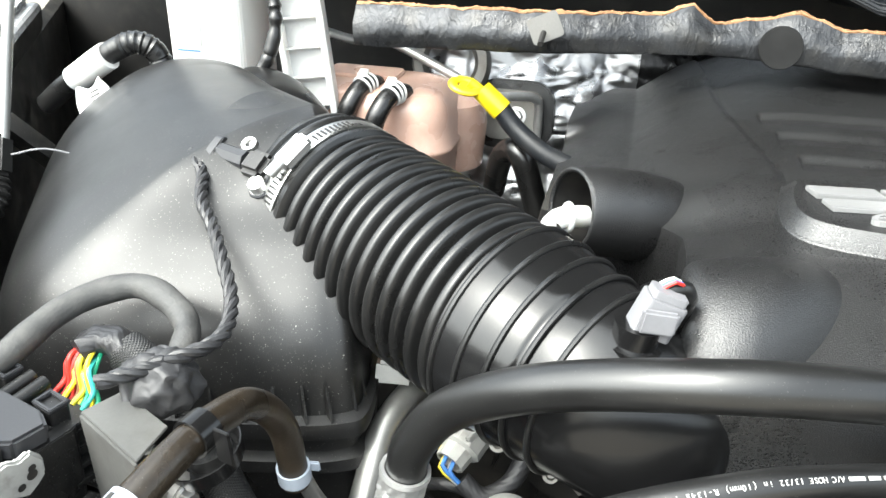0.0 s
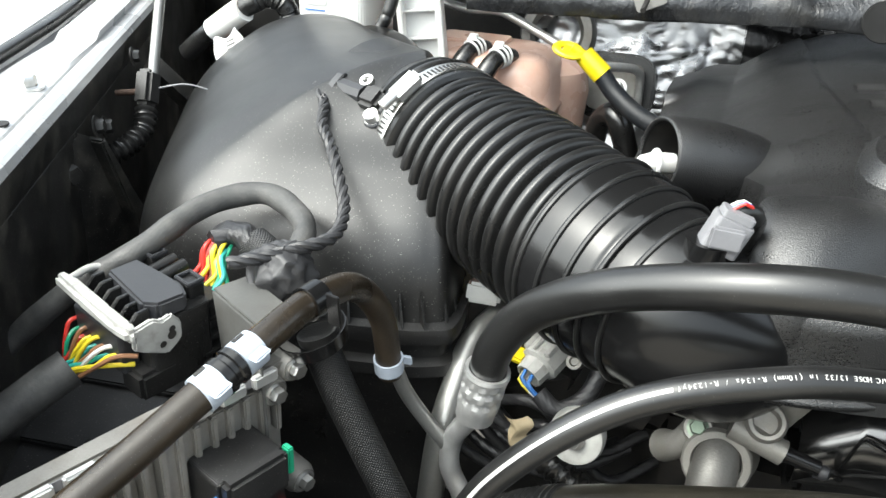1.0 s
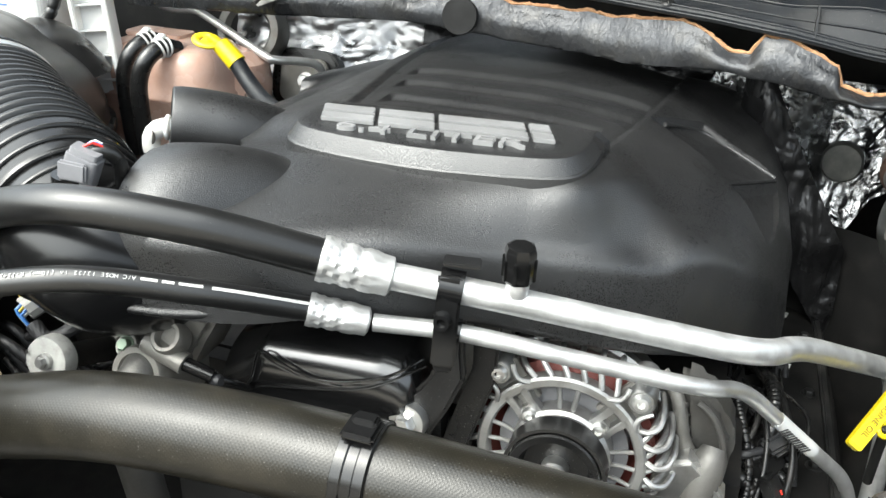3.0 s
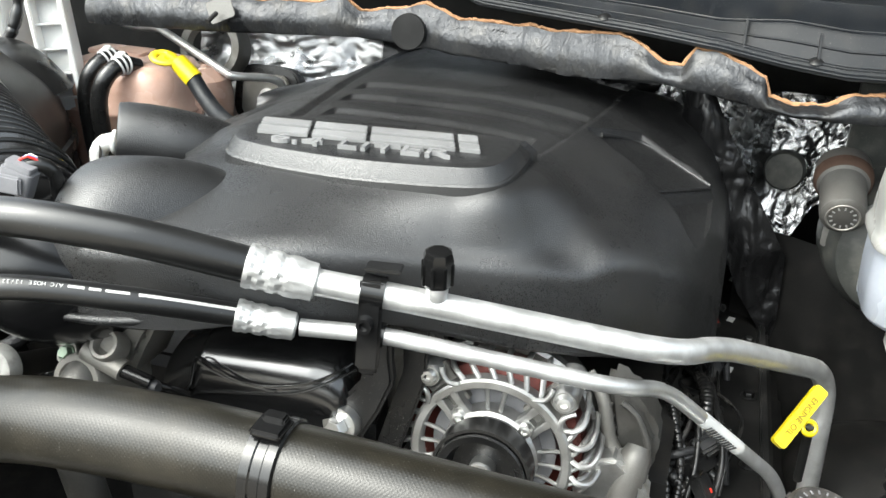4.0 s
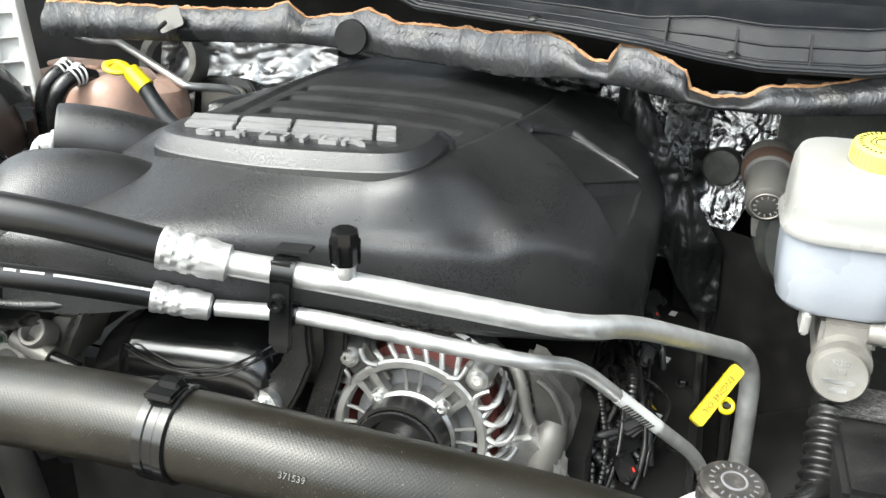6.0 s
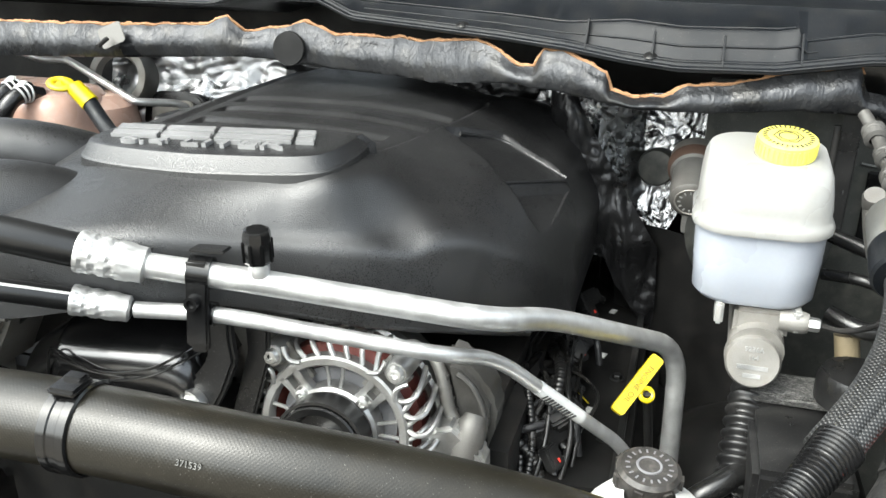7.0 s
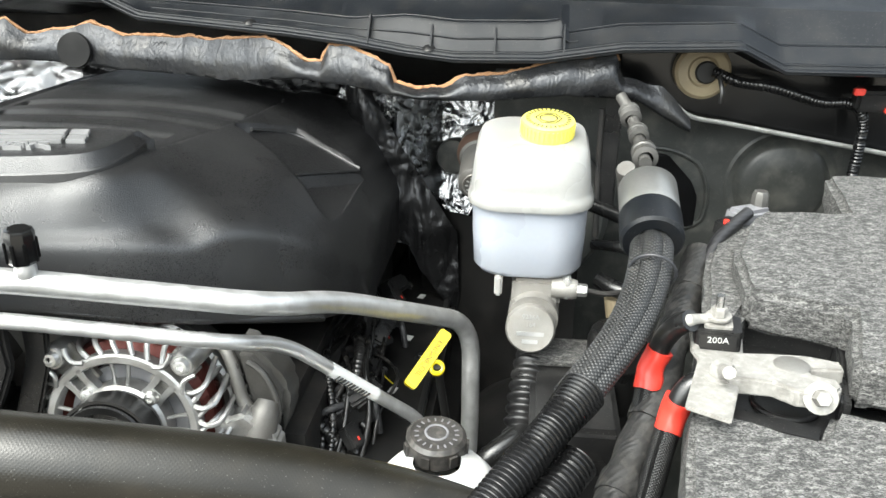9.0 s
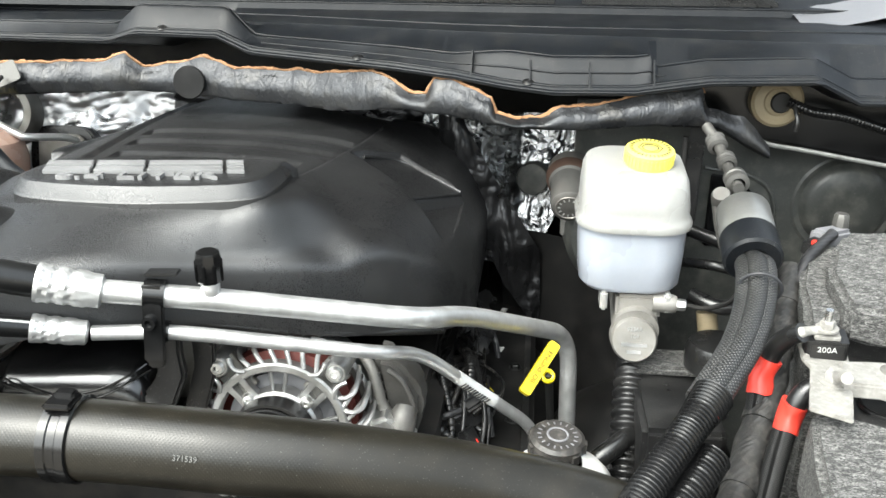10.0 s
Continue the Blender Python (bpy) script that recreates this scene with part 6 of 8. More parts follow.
grid = []
COLS = 250
for i in range(COLS + 1):
    x0 = 0.57 * i / COLS
    row = []
    for q in resample(bent([Vector((x0, y(x0), z(x0))) for y, z in LINES], 0.035), 270):
        left = 0.050 - 0.050 * smoothstep(0.62, 0.70, q.y) 
        x = left + (0.57 - left) * i / COLS
        row.append((x, q.y + 0.125 * smoothstep(0.93, 1.07, q.y) * (1 - smoothstep(0.15, 0.42, x)), pressed(x, q.y, q.z)))
    grid.append(row)
# the shoulder behind the scoop falls away to the side
wing = []
for k in range(12, 0, -1):
    f = k / 12
    row = []
    for p in grid[0]:
        side, rear = smoothstep(0.685, 0.75, p[1]), smoothstep(0.96, 1.08, p[1])
        row.append((p[0] - f * side * (p[0] + 0.076), p[1] - 0.075 * rear * smoothstep(0.35, 1.0, f), p[2] - side * f ** 1.4 * (0.030 - 0.024 * rear)))
    wing.append(row)
grid = wing + grid
skirt_l = [(p[0] - 0.002, p[1], p[2] - 0.012) for p in grid[0]]
skirt_l2 = [(p[0] - 0.001, p[1], min(p[2] - 0.03, 1.12)) for p in grid[0]]
skirt_r = [(p[0] + 0.006, p[1], p[2] - 0.02) for p in grid[-1]]
skirt_r2 = [(p[0] + 0.004, p[1], p[2] - 0.09) for p in grid[-1]]
cover = thing("engine_cover", "textured black plastic engine cover with a raised badge", "engine cover", (0.3, 0.75, 1.05))
part("shell", rows([skirt_l2, skirt_l] + grid + [skirt_r, skirt_r2]), COVER, cover, smooth=32)
part("lower_lip", sweep(glide([(x, LINES[0][0](x) - 0.004, LINES[0][1](x) + 0.002) for x in (0.05, 0.12, 0.22, 0.32, 0.42, 0.5, 0.545)]), 0.004, 10), COVER, cover)
dome = [(0.044, 0.052), (0.046, 0.060), (0.050, 0.0645), (0.057, 0.0675), (0.07, 0.0695)] + [(0.082 + 0.098 * math.sin(g), 0.0705 * max(0.02, math.cos(g)) ** 0.85) for g in np.linspace(0, math.pi / 2, 26)]
grid = [[(x + 0.10 * r * max(0.0, -math.sin(g)), 0.496 + 0.06 * smoothstep(0.07, 0.18, x) + r * math.cos(g), 1.182 - 0.012 * smoothstep(0.09, 0.18, x) + r * math.sin(g)) for g in np.linspace(0, 2 * math.pi, 73)[:-1]] for x, r in dome]
part("throttle_hump", rows(grid, close=True), COVER, cover, "domed hump over the throttle", smooth=60)
horn = part("scoop", sweep(glide([(-0.040, 0.645, 1.214), (-0.018, 0.660, 1.209), (0.012, 0.683, 1.198), (0.040, 0.715, 1.180), (0.065, 0.75, 1.155)]), table([0, 0.02, 0.3, 0.6, 1.0], [0.0355, 0.0365, 0.0385, 0.0385, 0.032]), 48, caps=False), COVER, cover, "open round scoop", smooth=60)
part("scoop_bore", sweep([(-0.039, 0.6455, 1.214), (0.01, 0.678, 1.203)], 0.0325, 32, caps=False), DARK, horn)
part("scoop_end", lathe([(0, 0), (0.033, 0)], 24, basis((0.01, 0.678, 1.203), (-1, -0.66, 0.2))), DARK, horn)
part("scoop_lip", ring(0.0335, 0.0022, basis((-0.040, 0.645, 1.214), (-1, -0.70, 0.2)), 40), COVER, horn)

# badge plate with drafted sides
base_line = [(0.116, 0.606), (0.121, 0.590), (0.135, 0.577), (0.165, 0.568), (0.21, 0.562), (0.26, 0.560), (0.31, 0.5645), (0.345, 0.570), (0.364, 0.5755), (0.377, 0.585), (0.384, 0.604), (0.387, 0.635), (0.386, 0.662), (0.378, 0.676), (0.26, 0.680), (0.135, 0.672), (0.122, 0.660), (0.1165, 0.635)]
base_line = [tuple(p)[:2] for p in glide([(x, y, 0) for x, y in base_line] + [(*base_line[0], 0)], 0.005)][:-1]
sections = []
for inset, h in ((-0.0020, -0.012), (-0.0012, 0.0), (-0.0004, 0.0012), (0.0006, 0.0018), (0.0068, 0.0128), (0.0078, 0.0142), (0.0092, 0.0148), (0.02, 0.0149), (0.05, 0.0149)):
    sec = []
    for x, y in base_line:
        cx, cy = 0.251, 0.618
        k = (1 - inset / 0.134, 1 - inset / 0.058)
        X, Y = cx + (x - cx) * k[0], cy + (y - cy) * k[1]
        sec.append((X, Y, 1.2380 + 0.006 * (X - 0.12) / 0.26 + 0.012 * (Y - 0.57) * (1 if h > 0.01 else 4.0) + h))
    sections.append(sec)
plate = rows(sections, close=True)
plate.f.append(tuple(range(len(plate.v) - len(base_line), len(plate.v))))
badge = part("badge_plate", plate, COVER, cover, "raised rounded badge plate", smooth=25)
bm_ = basis((0.249, 0.612, 1.2563), (-0.02, -0.012, 1), (1, 0.062, 0))
xx = -0.102
for w in (0.053, 0.055, 0.081, 0.022):
    for lo, hi in ((0.002, 0.018), (0.024, 0.041)):
        part("badge_mark", slab([(xx - 0.3 * lo, lo - 0.006), (xx + w - 0.004 - 0.3 * lo, lo - 0.006), (xx + w - 0.004 - 0.3 * hi, hi - 0.006), (xx - 0.3 * hi, hi - 0.006)], 0.0, 0.0042, 0.0006, bm_), LETTER, badge, "silver slanted block")
    xx += w
part("badge_writing", letters("6.4 LITER", 0.026, 0.004, bm_ @ Matrix.Translation((0.0, -0.0185, 0.0022)) @ Matrix.Diagonal((1.62, 0.86, 1, 1)), 0.0), LETTER, badge, "silver raised writing", smooth=0)
part("pocket_rim", sweep(glide([(0.424, 0.859, 1.2165), (0.440, 0.884, 1.2095), (0.456, 0.9055, 1.2015), (0.470, 0.9115, 1.1955), (0.505, 0.903, 1.1815), (0.546, 0.8915, 1.1645)], 0.003), 0.0024, 10), COVER, cover, "raised pocket rim")
part("pocket_step", sweep([(0.487, 0.786, 1.1845), (0.518, 0.838, 1.1735), (0.5465, 0.886, 1.1635)], 0.0020, 10), COVER, cover, "raised pocket step")
part("cover_stud", lathe([(0, 0.003), (0.007, 0.002), (0.008, -0.004)], 20, basis((0.502, 0.810, 1.150), (0.2, -0.3, 1))), DARK, cover, "dark fixing hole")

fitting = thing("white_fitting", "white plastic hose elbow in front of the scoop", "fitting", (-0.055, 0.63, 1.195))
part("elbow", sweep(glide([(-0.056, 0.630, 1.186), (-0.057, 0.631, 1.199), (-0.050, 0.634, 1.209), (-0.040, 0.640, 1.210), (-0.028, 0.648, 1.208)]), 0.0092, 18), WHITEPL, fitting)
part("collar", ring(0.0105, 0.0025, basis((-0.042, 0.639, 1.210), (1, 0.5, -0.1)), 24), WHITEPL, fitting)
part("mouth", lathe([(0, 0.0), (0.0075, 0.0)], 20, basis((-0.052, 0.6245, 1.203), (-0.3, -0.9, 0.1))), DARK, fitting, "dark open mouth")

block_e = thing("engine_block", "grimy dark engine block below the cover", "engine", (0.25, 0.75, 0.5))
part("block", block((0.56, 0.56, 0.42), 0.02, pose(0.27, 0.84, 0.80)), DARK, block_e)
part("head_left", block((0.16, 0.52, 0.20), 0.02, pose(-0.06, 0.84, 0.93, 0, -25, 0)), DARK, block_e)
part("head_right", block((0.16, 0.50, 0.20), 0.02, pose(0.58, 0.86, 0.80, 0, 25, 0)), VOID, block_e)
part("front_case", block((0.46, 0.06, 0.30), 0.02, pose(0.22, 0.565, 0.86)), DARK, block_e)

# alternator
alt = thing("alternator", "bare cast aluminium alternator with slotted front and red windings", "alternator", (0.395, 0.56, 0.92))
am = basis((0.4005, 0.525, 1.0225), (0.03, -0.985, 0.12), (1, 0, 0)) @ Matrix.Scale(1.10, 4)


def on_alt(r, deg, h=0.0):
    return am @ Vector((r * math.cos(radians(deg)), r * math.sin(radians(deg)), h))


part("housing", lathe([(0.0, -0.10), (0.060, -0.10), (0.076, -0.085), (0.080, -0.07), (0.081, -0.052), (0.0815, -0.050), (0.078, -0.050), (0.074, -0.046), (0.0, -0.044)], 60, am), DULLCAST, alt, "rear housing")
part("winding", lathe([(0.050, -0.044), (0.050, -0.026), (0.062, -0.014), (0.070, -0.018), (0.0725, -0.030), (0.070, -0.044)], 60, am), COPPER, alt, "red windings")
part("inner_disc", lathe([(0.0, -0.014), (0.050, -0.014), (0.050, -0.030)], 50, am), GREY, alt, "grey fan disc")
part("face_ring", lathe([(0.0555, -0.008), (0.0560, 0.001), (0.0575, 0.0028), (0.0625, 0.0028), (0.0645, 0.0012), (0.0650, -0.003), (0.0645, -0.010)], 72, am), CAST, alt, "cast face ring")
part("rear_rim", lathe([(0.076, -0.052), (0.0815, -0.050), (0.0815, -0.040), (0.078, -0.038), (0.076, -0.040)], 60, am), CAST, alt, "outer rim")
part("hub_ring", lathe([(0.026, -0.012), (0.026, 0.004), (0.0285, 0.006), (0.0360, 0.006), (0.0385, 0.0035), (0.039, -0.012)], 48, am), CAST, alt, "raised hub ring")
LUGS = (48, 132, 228, 312)
for k in range(32):
    g = 360 * k / 32
    if min(abs((g + 6 - q + 180) % 360 - 180) for q in LUGS) > 10:
        part("fin", sweep(glide([on_alt(0.064, g + 1, -0.001), on_alt(0.070, g + 4, -0.003), on_alt(0.0755, g + 7, -0.010), on_alt(0.0790, g + 8, -0.022), on_alt(0.0790, g + 8, -0.042)]), 0.0026, 8), CAST, alt)
for mid, step, n in ((90, 15, 2), (180, 15, 3), (270, 15, 2), (0, 15, 3)):
    for k in range(n):
        g = mid + (k - (n - 1) / 2) * step
        part("spoke", sweep([on_alt(0.037, g, -0.001), on_alt(0.046, g, -0.0025), on_alt(0.057, g, -0.001)], 0.0019, 8, flat=1.3), CAST, alt)
for g in LUGS:
    turn = am @ Matrix.Rotation(radians(g - 90), 4, "Z")
    for w in (-1, 1):
        part("arm_rail", slab([(w * 0.0040, 0.034), (w * 0.0098, 0.034), (w * 0.0090, 0.048), (w * 0.0108, 0.060), (w * 0.0040, 0.060)][::w], -0.008, 0.0028, 0.0008, turn), CAST, alt)
        part("arm_rib", sweep(glide([turn @ Vector(q) for q in ((w * 0.016, 0.0605, 0.0028), (w * 0.0115, 0.0650, 0.0035), (w * 0.0098, 0.0690, 0.0035), (w * 0.0105, 0.0740, 0.003), (w * 0.0128, 0.0790, 0.002))], 0.003), 0.0023, 8), CAST, alt)
    part("arm_bridge", slab([(-0.0042, 0.034), (0.0042, 0.034), (0.0042, 0.0455), (-0.0042, 0.0455)], -0.008, 0.0015, 0.0005, turn), CAST, alt)
    part("arm_floor", slab([(-0.012, 0.044), (0.012, 0.044), (0.013, 0.080), (-0.013, 0.080)], -0.014, -0.0075, 0.0005, turn), DULLCAST, alt)
    spot = turn @ Matrix.Translation((0, 0.079, 0))
    ear = part("lug", lathe([(0.0, 0.0045), (0.0085, 0.0045), (0.0105, 0.0015), (0.0110, -0.045)], 24, spot), CAST, alt)
    part("bolt", lathe([(0.0, 0.0015), (0.0022, 0.0015), (0.0030, 0.0045), (0.0052, 0.0042), (0.0066, 0.0015), (0.0072, 0.0)], 20, spot @ Matrix.Translation((0, 0, 0.0045))), STEEL, ear, "steel screw")
    part("inner_screw", lathe([(0, 0.005), (0.002, 0.005), (0.0026, 0.0078), (0.0050, 0.0072), (0.0060, 0.002)], 18, turn @ Matrix.Translation((0, 0.0390, 0))), STEEL, alt, "small steel screw")
part("side_strap", sweep(glide([(0.470, 0.585, 1.086), (0.486, 0.575, 1.068), (0.497, 0.567, 1.032), (0.514, 0.562, 1.008), (0.528, 0.557, 0.98)]), table([0, 0.2, 0.5, 0.75, 1.0], [0.005, 0.006, 0.0065, 0.009, 0.013]), 16), DULLCAST, alt, "cast side strap")
front = Matrix(((1, 0, 0, 0), (0, 0, -1, 0.548), (0, 1, 0, 0), (0, 0, 0, 1)))
part("foot_flange", slab([(0.480, 1.030), (0.489, 1.027), (0.506, 1.034), (0.520, 1.022), (0.536, 1.006), (0.538, 0.95), (0.48, 0.95), (0.470, 1.0)], -0.02, 0.006, 0.004, front), CAST, alt, "lower cast flange")
for k in range(4):
    a = 32 - 12 * k
    part("cage_bar", sweep(glide([on_alt(0.0645, a, 0.0), on_alt(0.071, a - 2, 0.003), on_alt(0.079, a - 2, -0.002), on_alt(0.084, a + 2, -0.014), on_alt(0.084, a + 5, -0.034)], 0.003), 0.0026, 8), CAST, alt)
pul = part("pulley", lathe([(0.0, 0.030), (0.009, 0.030), (0.010, 0.020), (0.024, 0.020), (0.028, 0.034), (0.034, 0.036), (0.035, 0.034), (0.0335, 0.032), (0.0335, 0.014), (0.035, 0.012), (0.0, 0.010)], 44, am), BLACK, alt, "black grooved pulley", smooth=20)
part("pulley_nut", lathe([(0.0, 0.034), (0.006, 0.034), (0.0065, 0.033)], 24, am), RUSTY, pul, "rusty shaft end")
part("shaft_collar", lathe([(0.0065, 0.0335), (0.0095, 0.0335), (0.0105, 0.031), (0.0105, 0.02)], 24, am), STEEL, pul, "steel shaft collar", smooth=20)
solo("drive_belt", join([rows([[on_alt(r, g, h) for r, g, h in ring_pts] for ring_pts in ([(0.036, a, 0.013), (0.0385, a, 0.013), (0.0385, a, 0.033), (0.036, a, 0.033), (0.036, a, 0.013)] for a in range(-40, 226, 7))])]), RUBBER, "black ribbed drive belt on the alternator pulley", "belt")
mount = thing("alternator_mount", "rough cast bracket behind the alternator", "bracket", (0.50, 0.62, 0.95))
plate_m = Matrix(((1, 0, 0, 0), (0, 0, -1, 0.575), (0, 1, 0, 0), (0, 0, 0, 1)))
part("casting", crumple(slab([(0.485, 1.084), (0.508, 1.080), (0.526, 1.062), (0.538, 1.040), (0.538, 1.018), (0.528, 0.985), (0.524, 0.92), (0.490, 0.92), (0.497, 1.03)], -0.045, 0.0, 0.007, plate_m), 0.0015, 60), OXIDE, mount, "rough cast plate")
part("edge_rib", sweep(glide([(0.502, 0.573, 1.070), (0.515, 0.571, 1.062), (0.526, 0.569, 1.042), (0.530, 0.568, 1.020), (0.524, 0.567, 0.995)]), 0.0028, 8), OXIDE, mount, "raised edge rib")
part("boss", sweep(glide([(0.5215, 0.566, 1.034), (0.519, 0.556, 1.020), (0.513, 0.548, 0.985), (0.508, 0.545, 0.92)]), table([0, 0.06, 0.2, 1.0], [0.010, 0.0135, 0.0145, 0.0145]), 24), OXIDE, mount, "round cast boss")
for k in range(5):
    part("web_rib", sweep([(0.4925 + 0.003 * k, 0.573, 1.068 - 0.011 * k), (0.4895 + 0.003 * k, 0.567, 1.045 - 0.012 * k)], 0.0022, 8), OXIDE, mount)

support = thing("line_bracket", "black steel bracket arm with a large bolt", "bracket", (0.29, 0.50, 1.03))
part("arm", slab([(-0.038, -0.11), (-0.006, -0.11), (0.0, -0.078), (0.014, -0.051), (0.026, -0.02), (0.022, 0.004), (0.022, 0.06), (0.001, 0.06), (0.001, 0.012), (-0.002, -0.021), (-0.011, -0.034), (-0.034, -0.059), (-0.040, -0.077)], -0.006, 0.006, 0.003, basis((0.295, 0.507, 1.110), (0.0, -1, 0.12))), BLACK, support)
part("rear_leg", slab([(0.000, -0.11), (0.022, -0.11), (0.044, -0.03), (0.046, 0.06), (0.018, 0.06), (0.024, -0.02)], -0.004, 0.004, 0.002, basis((0.297, 0.528, 1.110), (0.0, -1, 0.12))), BLACK, support, "rear leg")
part("bolt", hexhead(0.0095, 0.010, basis((0.2775, 0.484, 1.047), (-0.1, -1, 0.15)), 0.0), STEEL, support, "large steel bolt")
part("bolt_flange", lathe([(0, 0.002), (0.0155, 0.001), (0.0165, -0.006), (0.0165, -0.02)], 28, basis((0.2775, 0.486, 1.047), (-0.1, -1, 0.15))), STEEL, support)

# moulded intake runner below the cover
runner = thing("intake_runner", "glossy black moulded intake runner", "intake manifold", (0.19, 0.53, 1.03))
run_top = table([0.108, 0.135, 0.148, 0.20, 0.25, 0.268, 0.280, 0.290], [1.080, 1.098, 1.107, 1.109, 1.108, 1.103, 1.092, 1.070])
outline = glide([(0, 0.60, 1.100), (0, 0.545, 1.111), (0, 0.522, 1.110), (0, 0.503, 1.105), (0, 0.490, 1.096), (0, 0.482, 1.083), (0, 0.4795, 1.068), (0, 0.482, 1.050), (0, 0.489, 1.034), (0, 0.505, 1.022), (0, 0.55, 1.012)], 0.004)
grid = []
for x in np.linspace(0.108, 0.290, 60):
    lean = 0.006 * smoothstep(0.20, 0.29, x) + 0.030 * smoothstep(0.27, 0.292, x) ** 2
    fall = run_top(x) - 1.111
    grid.append([(x, y + lean, z + fall * (1 if z > 1.06 else 0.3)) for _, y, z in outline])
part("shell", rows(grid), RUNNER, runner, smooth=60)
part("seam", sweep(glide([(0.128, 0.479, 1.045), (0.138, 0.478, 1.058), (0.148, 0.4775, 1.090), (0.164, 0.477, 1.084), (0.200, 0.477, 1.074), (0.241, 0.480, 1.081), (0.270, 0.484, 1.095), (0.286, 0.497, 1.104)]), 0.0013, 8), RUNNER, runner, "moulded seam")
part("lower_seam", sweep(glide([(0.128, 0.480, 1.040), (0.143, 0.479, 1.051), (0.170, 0.479, 1.058), (0.200, 0.479, 1.064), (0.246, 0.482, 1.075), (0.288, 0.500, 1.096)]), 0.0013, 8), RUNNER, runner, "moulded seam")
part("lower_pan", crumple(block((0.19, 0.06, 0.05), 0.012, pose(0.20, 0.535, 1.016, 8, 0, 4)), 0.002, 20), BLACK, runner, "lower moulded pan")
part("inner_seam", sweep(glide([(0.149, 0.4780, 1.085), (0.164, 0.4780, 1.0785), (0.188, 0.4780, 1.0725), (0.222, 0.4790, 1.0715)]), 0.0011, 8), RUNNER, runner, "moulded seam")
part("end_block", crumple(block((0.10, 0.03, 0.12), 0.006, pose(0.290, 0.580, 1.072)), 0.002, 30), DULLCAST, runner, "stained bare metal end")
stat = thing("thermostat_housing", "oxidised cast thermostat housing with a bolt eye", "housing", (0.05, 0.49, 1.0))
upright = Matrix.Rotation(radians(90), 4, "X")
part("casting", crumple(slab([(0.046, 1.060), (0.050, 1.098), (0.064, 1.112), (0.117, 1.119), (0.104, 1.098), (0.094, 1.080), (0.080, 1.052)], -0.53, -0.468, 0.006, upright), 0.0015, 60), PALECAST, stat, "pale cast body")
neck_m = basis((0.0515, 0.442, 1.063), (-0.02, -0.93, 0.36))
part("neck_flange", lathe([(0.0175, 0.002), (0.0185, 0.004), (0.0235, 0.004), (0.025, 0.002), (0.025, -0.012), (0.030, -0.030), (0.030, -0.06)], 40, neck_m), PALECAST, stat, "round hose flange")
part("neck", sweep(glide([(0.0525, 0.470, 1.074), (0.0515, 0.446, 1.063), (0.050, 0.428, 1.046), (0.051, 0.420, 1.020), (0.054, 0.424, 0.98), (0.058, 0.43, 0.92)]), 0.0172, 30), OXIDE, stat, "brownish stained neck")
part("lug_arm", sweep(glide([(0.036, 0.462, 1.078), (0.030, 0.462, 1.066), (0.022, 0.465, 1.052), (0.012, 0.475, 1.040)]), table([0, 0.5, 1], [0.011, 0.010, 0.013]), 18), PALECAST, stat)
part("eye", lathe([(0.0085, -0.006), (0.0088, 0.004), (0.0098, 0.006), (0.0125, 0.006), (0.0145, 0.003), (0.015, -0.012)], 32, basis((0.0785, 0.452, 1.100), (0.05, -0.75, 0.65))), PALECAST, stat, "bolt eye")
part("eye_floor", lathe([(0.0, -0.003), (0.009, -0.003)], 24, basis((0.0785, 0.452, 1.100), (0.05, -0.75, 0.65))), PALECAST, stat)
part("side_tube", sweep([(0.056, 0.452, 1.091), (0.094, 0.450, 1.079)], 0.0095, 22), PALECAST, stat)
part("lug", lathe([(0, 0.006), (0.010, 0.006), (0.0115, 0.003), (0.0115, -0.02)], 22, basis((0.0345, 0.456, 1.078), (-0.05, -0.75, 0.65))), PALECAST, stat)
part("lug_bolt", hexhead(0.006, 0.006, basis((0.0343, 0.4515, 1.082), (-0.05, -0.75, 0.65)), 0.008), GREENBOLT, stat, "green-marked bolt")
part("joint_edge", sweep(glide([(0.052, 0.466, 1.098), (0.064, 0.466, 1.1125), (0.085, 0.466, 1.115), (0.117, 0.466, 1.1195)]), 0.0022, 8), PALECAST, stat)
sender = thing("temperature_sender", "short black sender plug below the thermostat housing", "plug", (0.10, 0.46, 1.075))
part("barrel", sweep([(0.090, 0.450, 1.080), (0.119, 0.452, 1.072)], table([0, 0.1, 0.5, 0.55, 1], [0.0062, 0.0068, 0.0068, 0.0060, 0.0058]), 20), GLOSSY, sender)
part("cap", lathe([(0, 0.004), (0.004, 0.004), (0.0055, 0.001), (0.0055, -0.006)], 16, basis((0.123, 0.452, 1.069), (0.9, -0.3, 0.1))), SLATE, sender, "grey cap")
part("lead", sweep(glide([(0.119, 0.453, 1.072), (0.130, 0.458, 1.066), (0.138, 0.475, 1.050)]), 0.003, 10), GLOSSY, sender)

idler = thing("idler_pulley", "grey plastic idler disc with a centre bolt", "pulley", (-0.053, 0.45, 1.01))
part("disc", lathe([(0.0, 0.004), (0.008, 0.004), (0.009, 0.0), (0.020, 0.002), (0.025, 0.001), (0.027, -0.004), (0.027, -0.016), (0.0, -0.018)], 44, basis((-0.053, 0.448, 1.046), (0.02, -0.95, 0.30)) @ Matrix.Scale(0.84, 4)), PALEGREY, idler)
part("bolt", hexhead(0.006, 0.007, basis((-0.053, 0.444, 1.047), (0.02, -0.95, 0.30)) @ Matrix.Scale(0.84, 4), 0.009), CAST, idler)
part("mark", lathe([(0, 0.0024), (0.002, 0.0024)], 10, basis((-0.071, 0.4476, 1.052), (0.02, -0.95, 0.30))), DARK, idler)
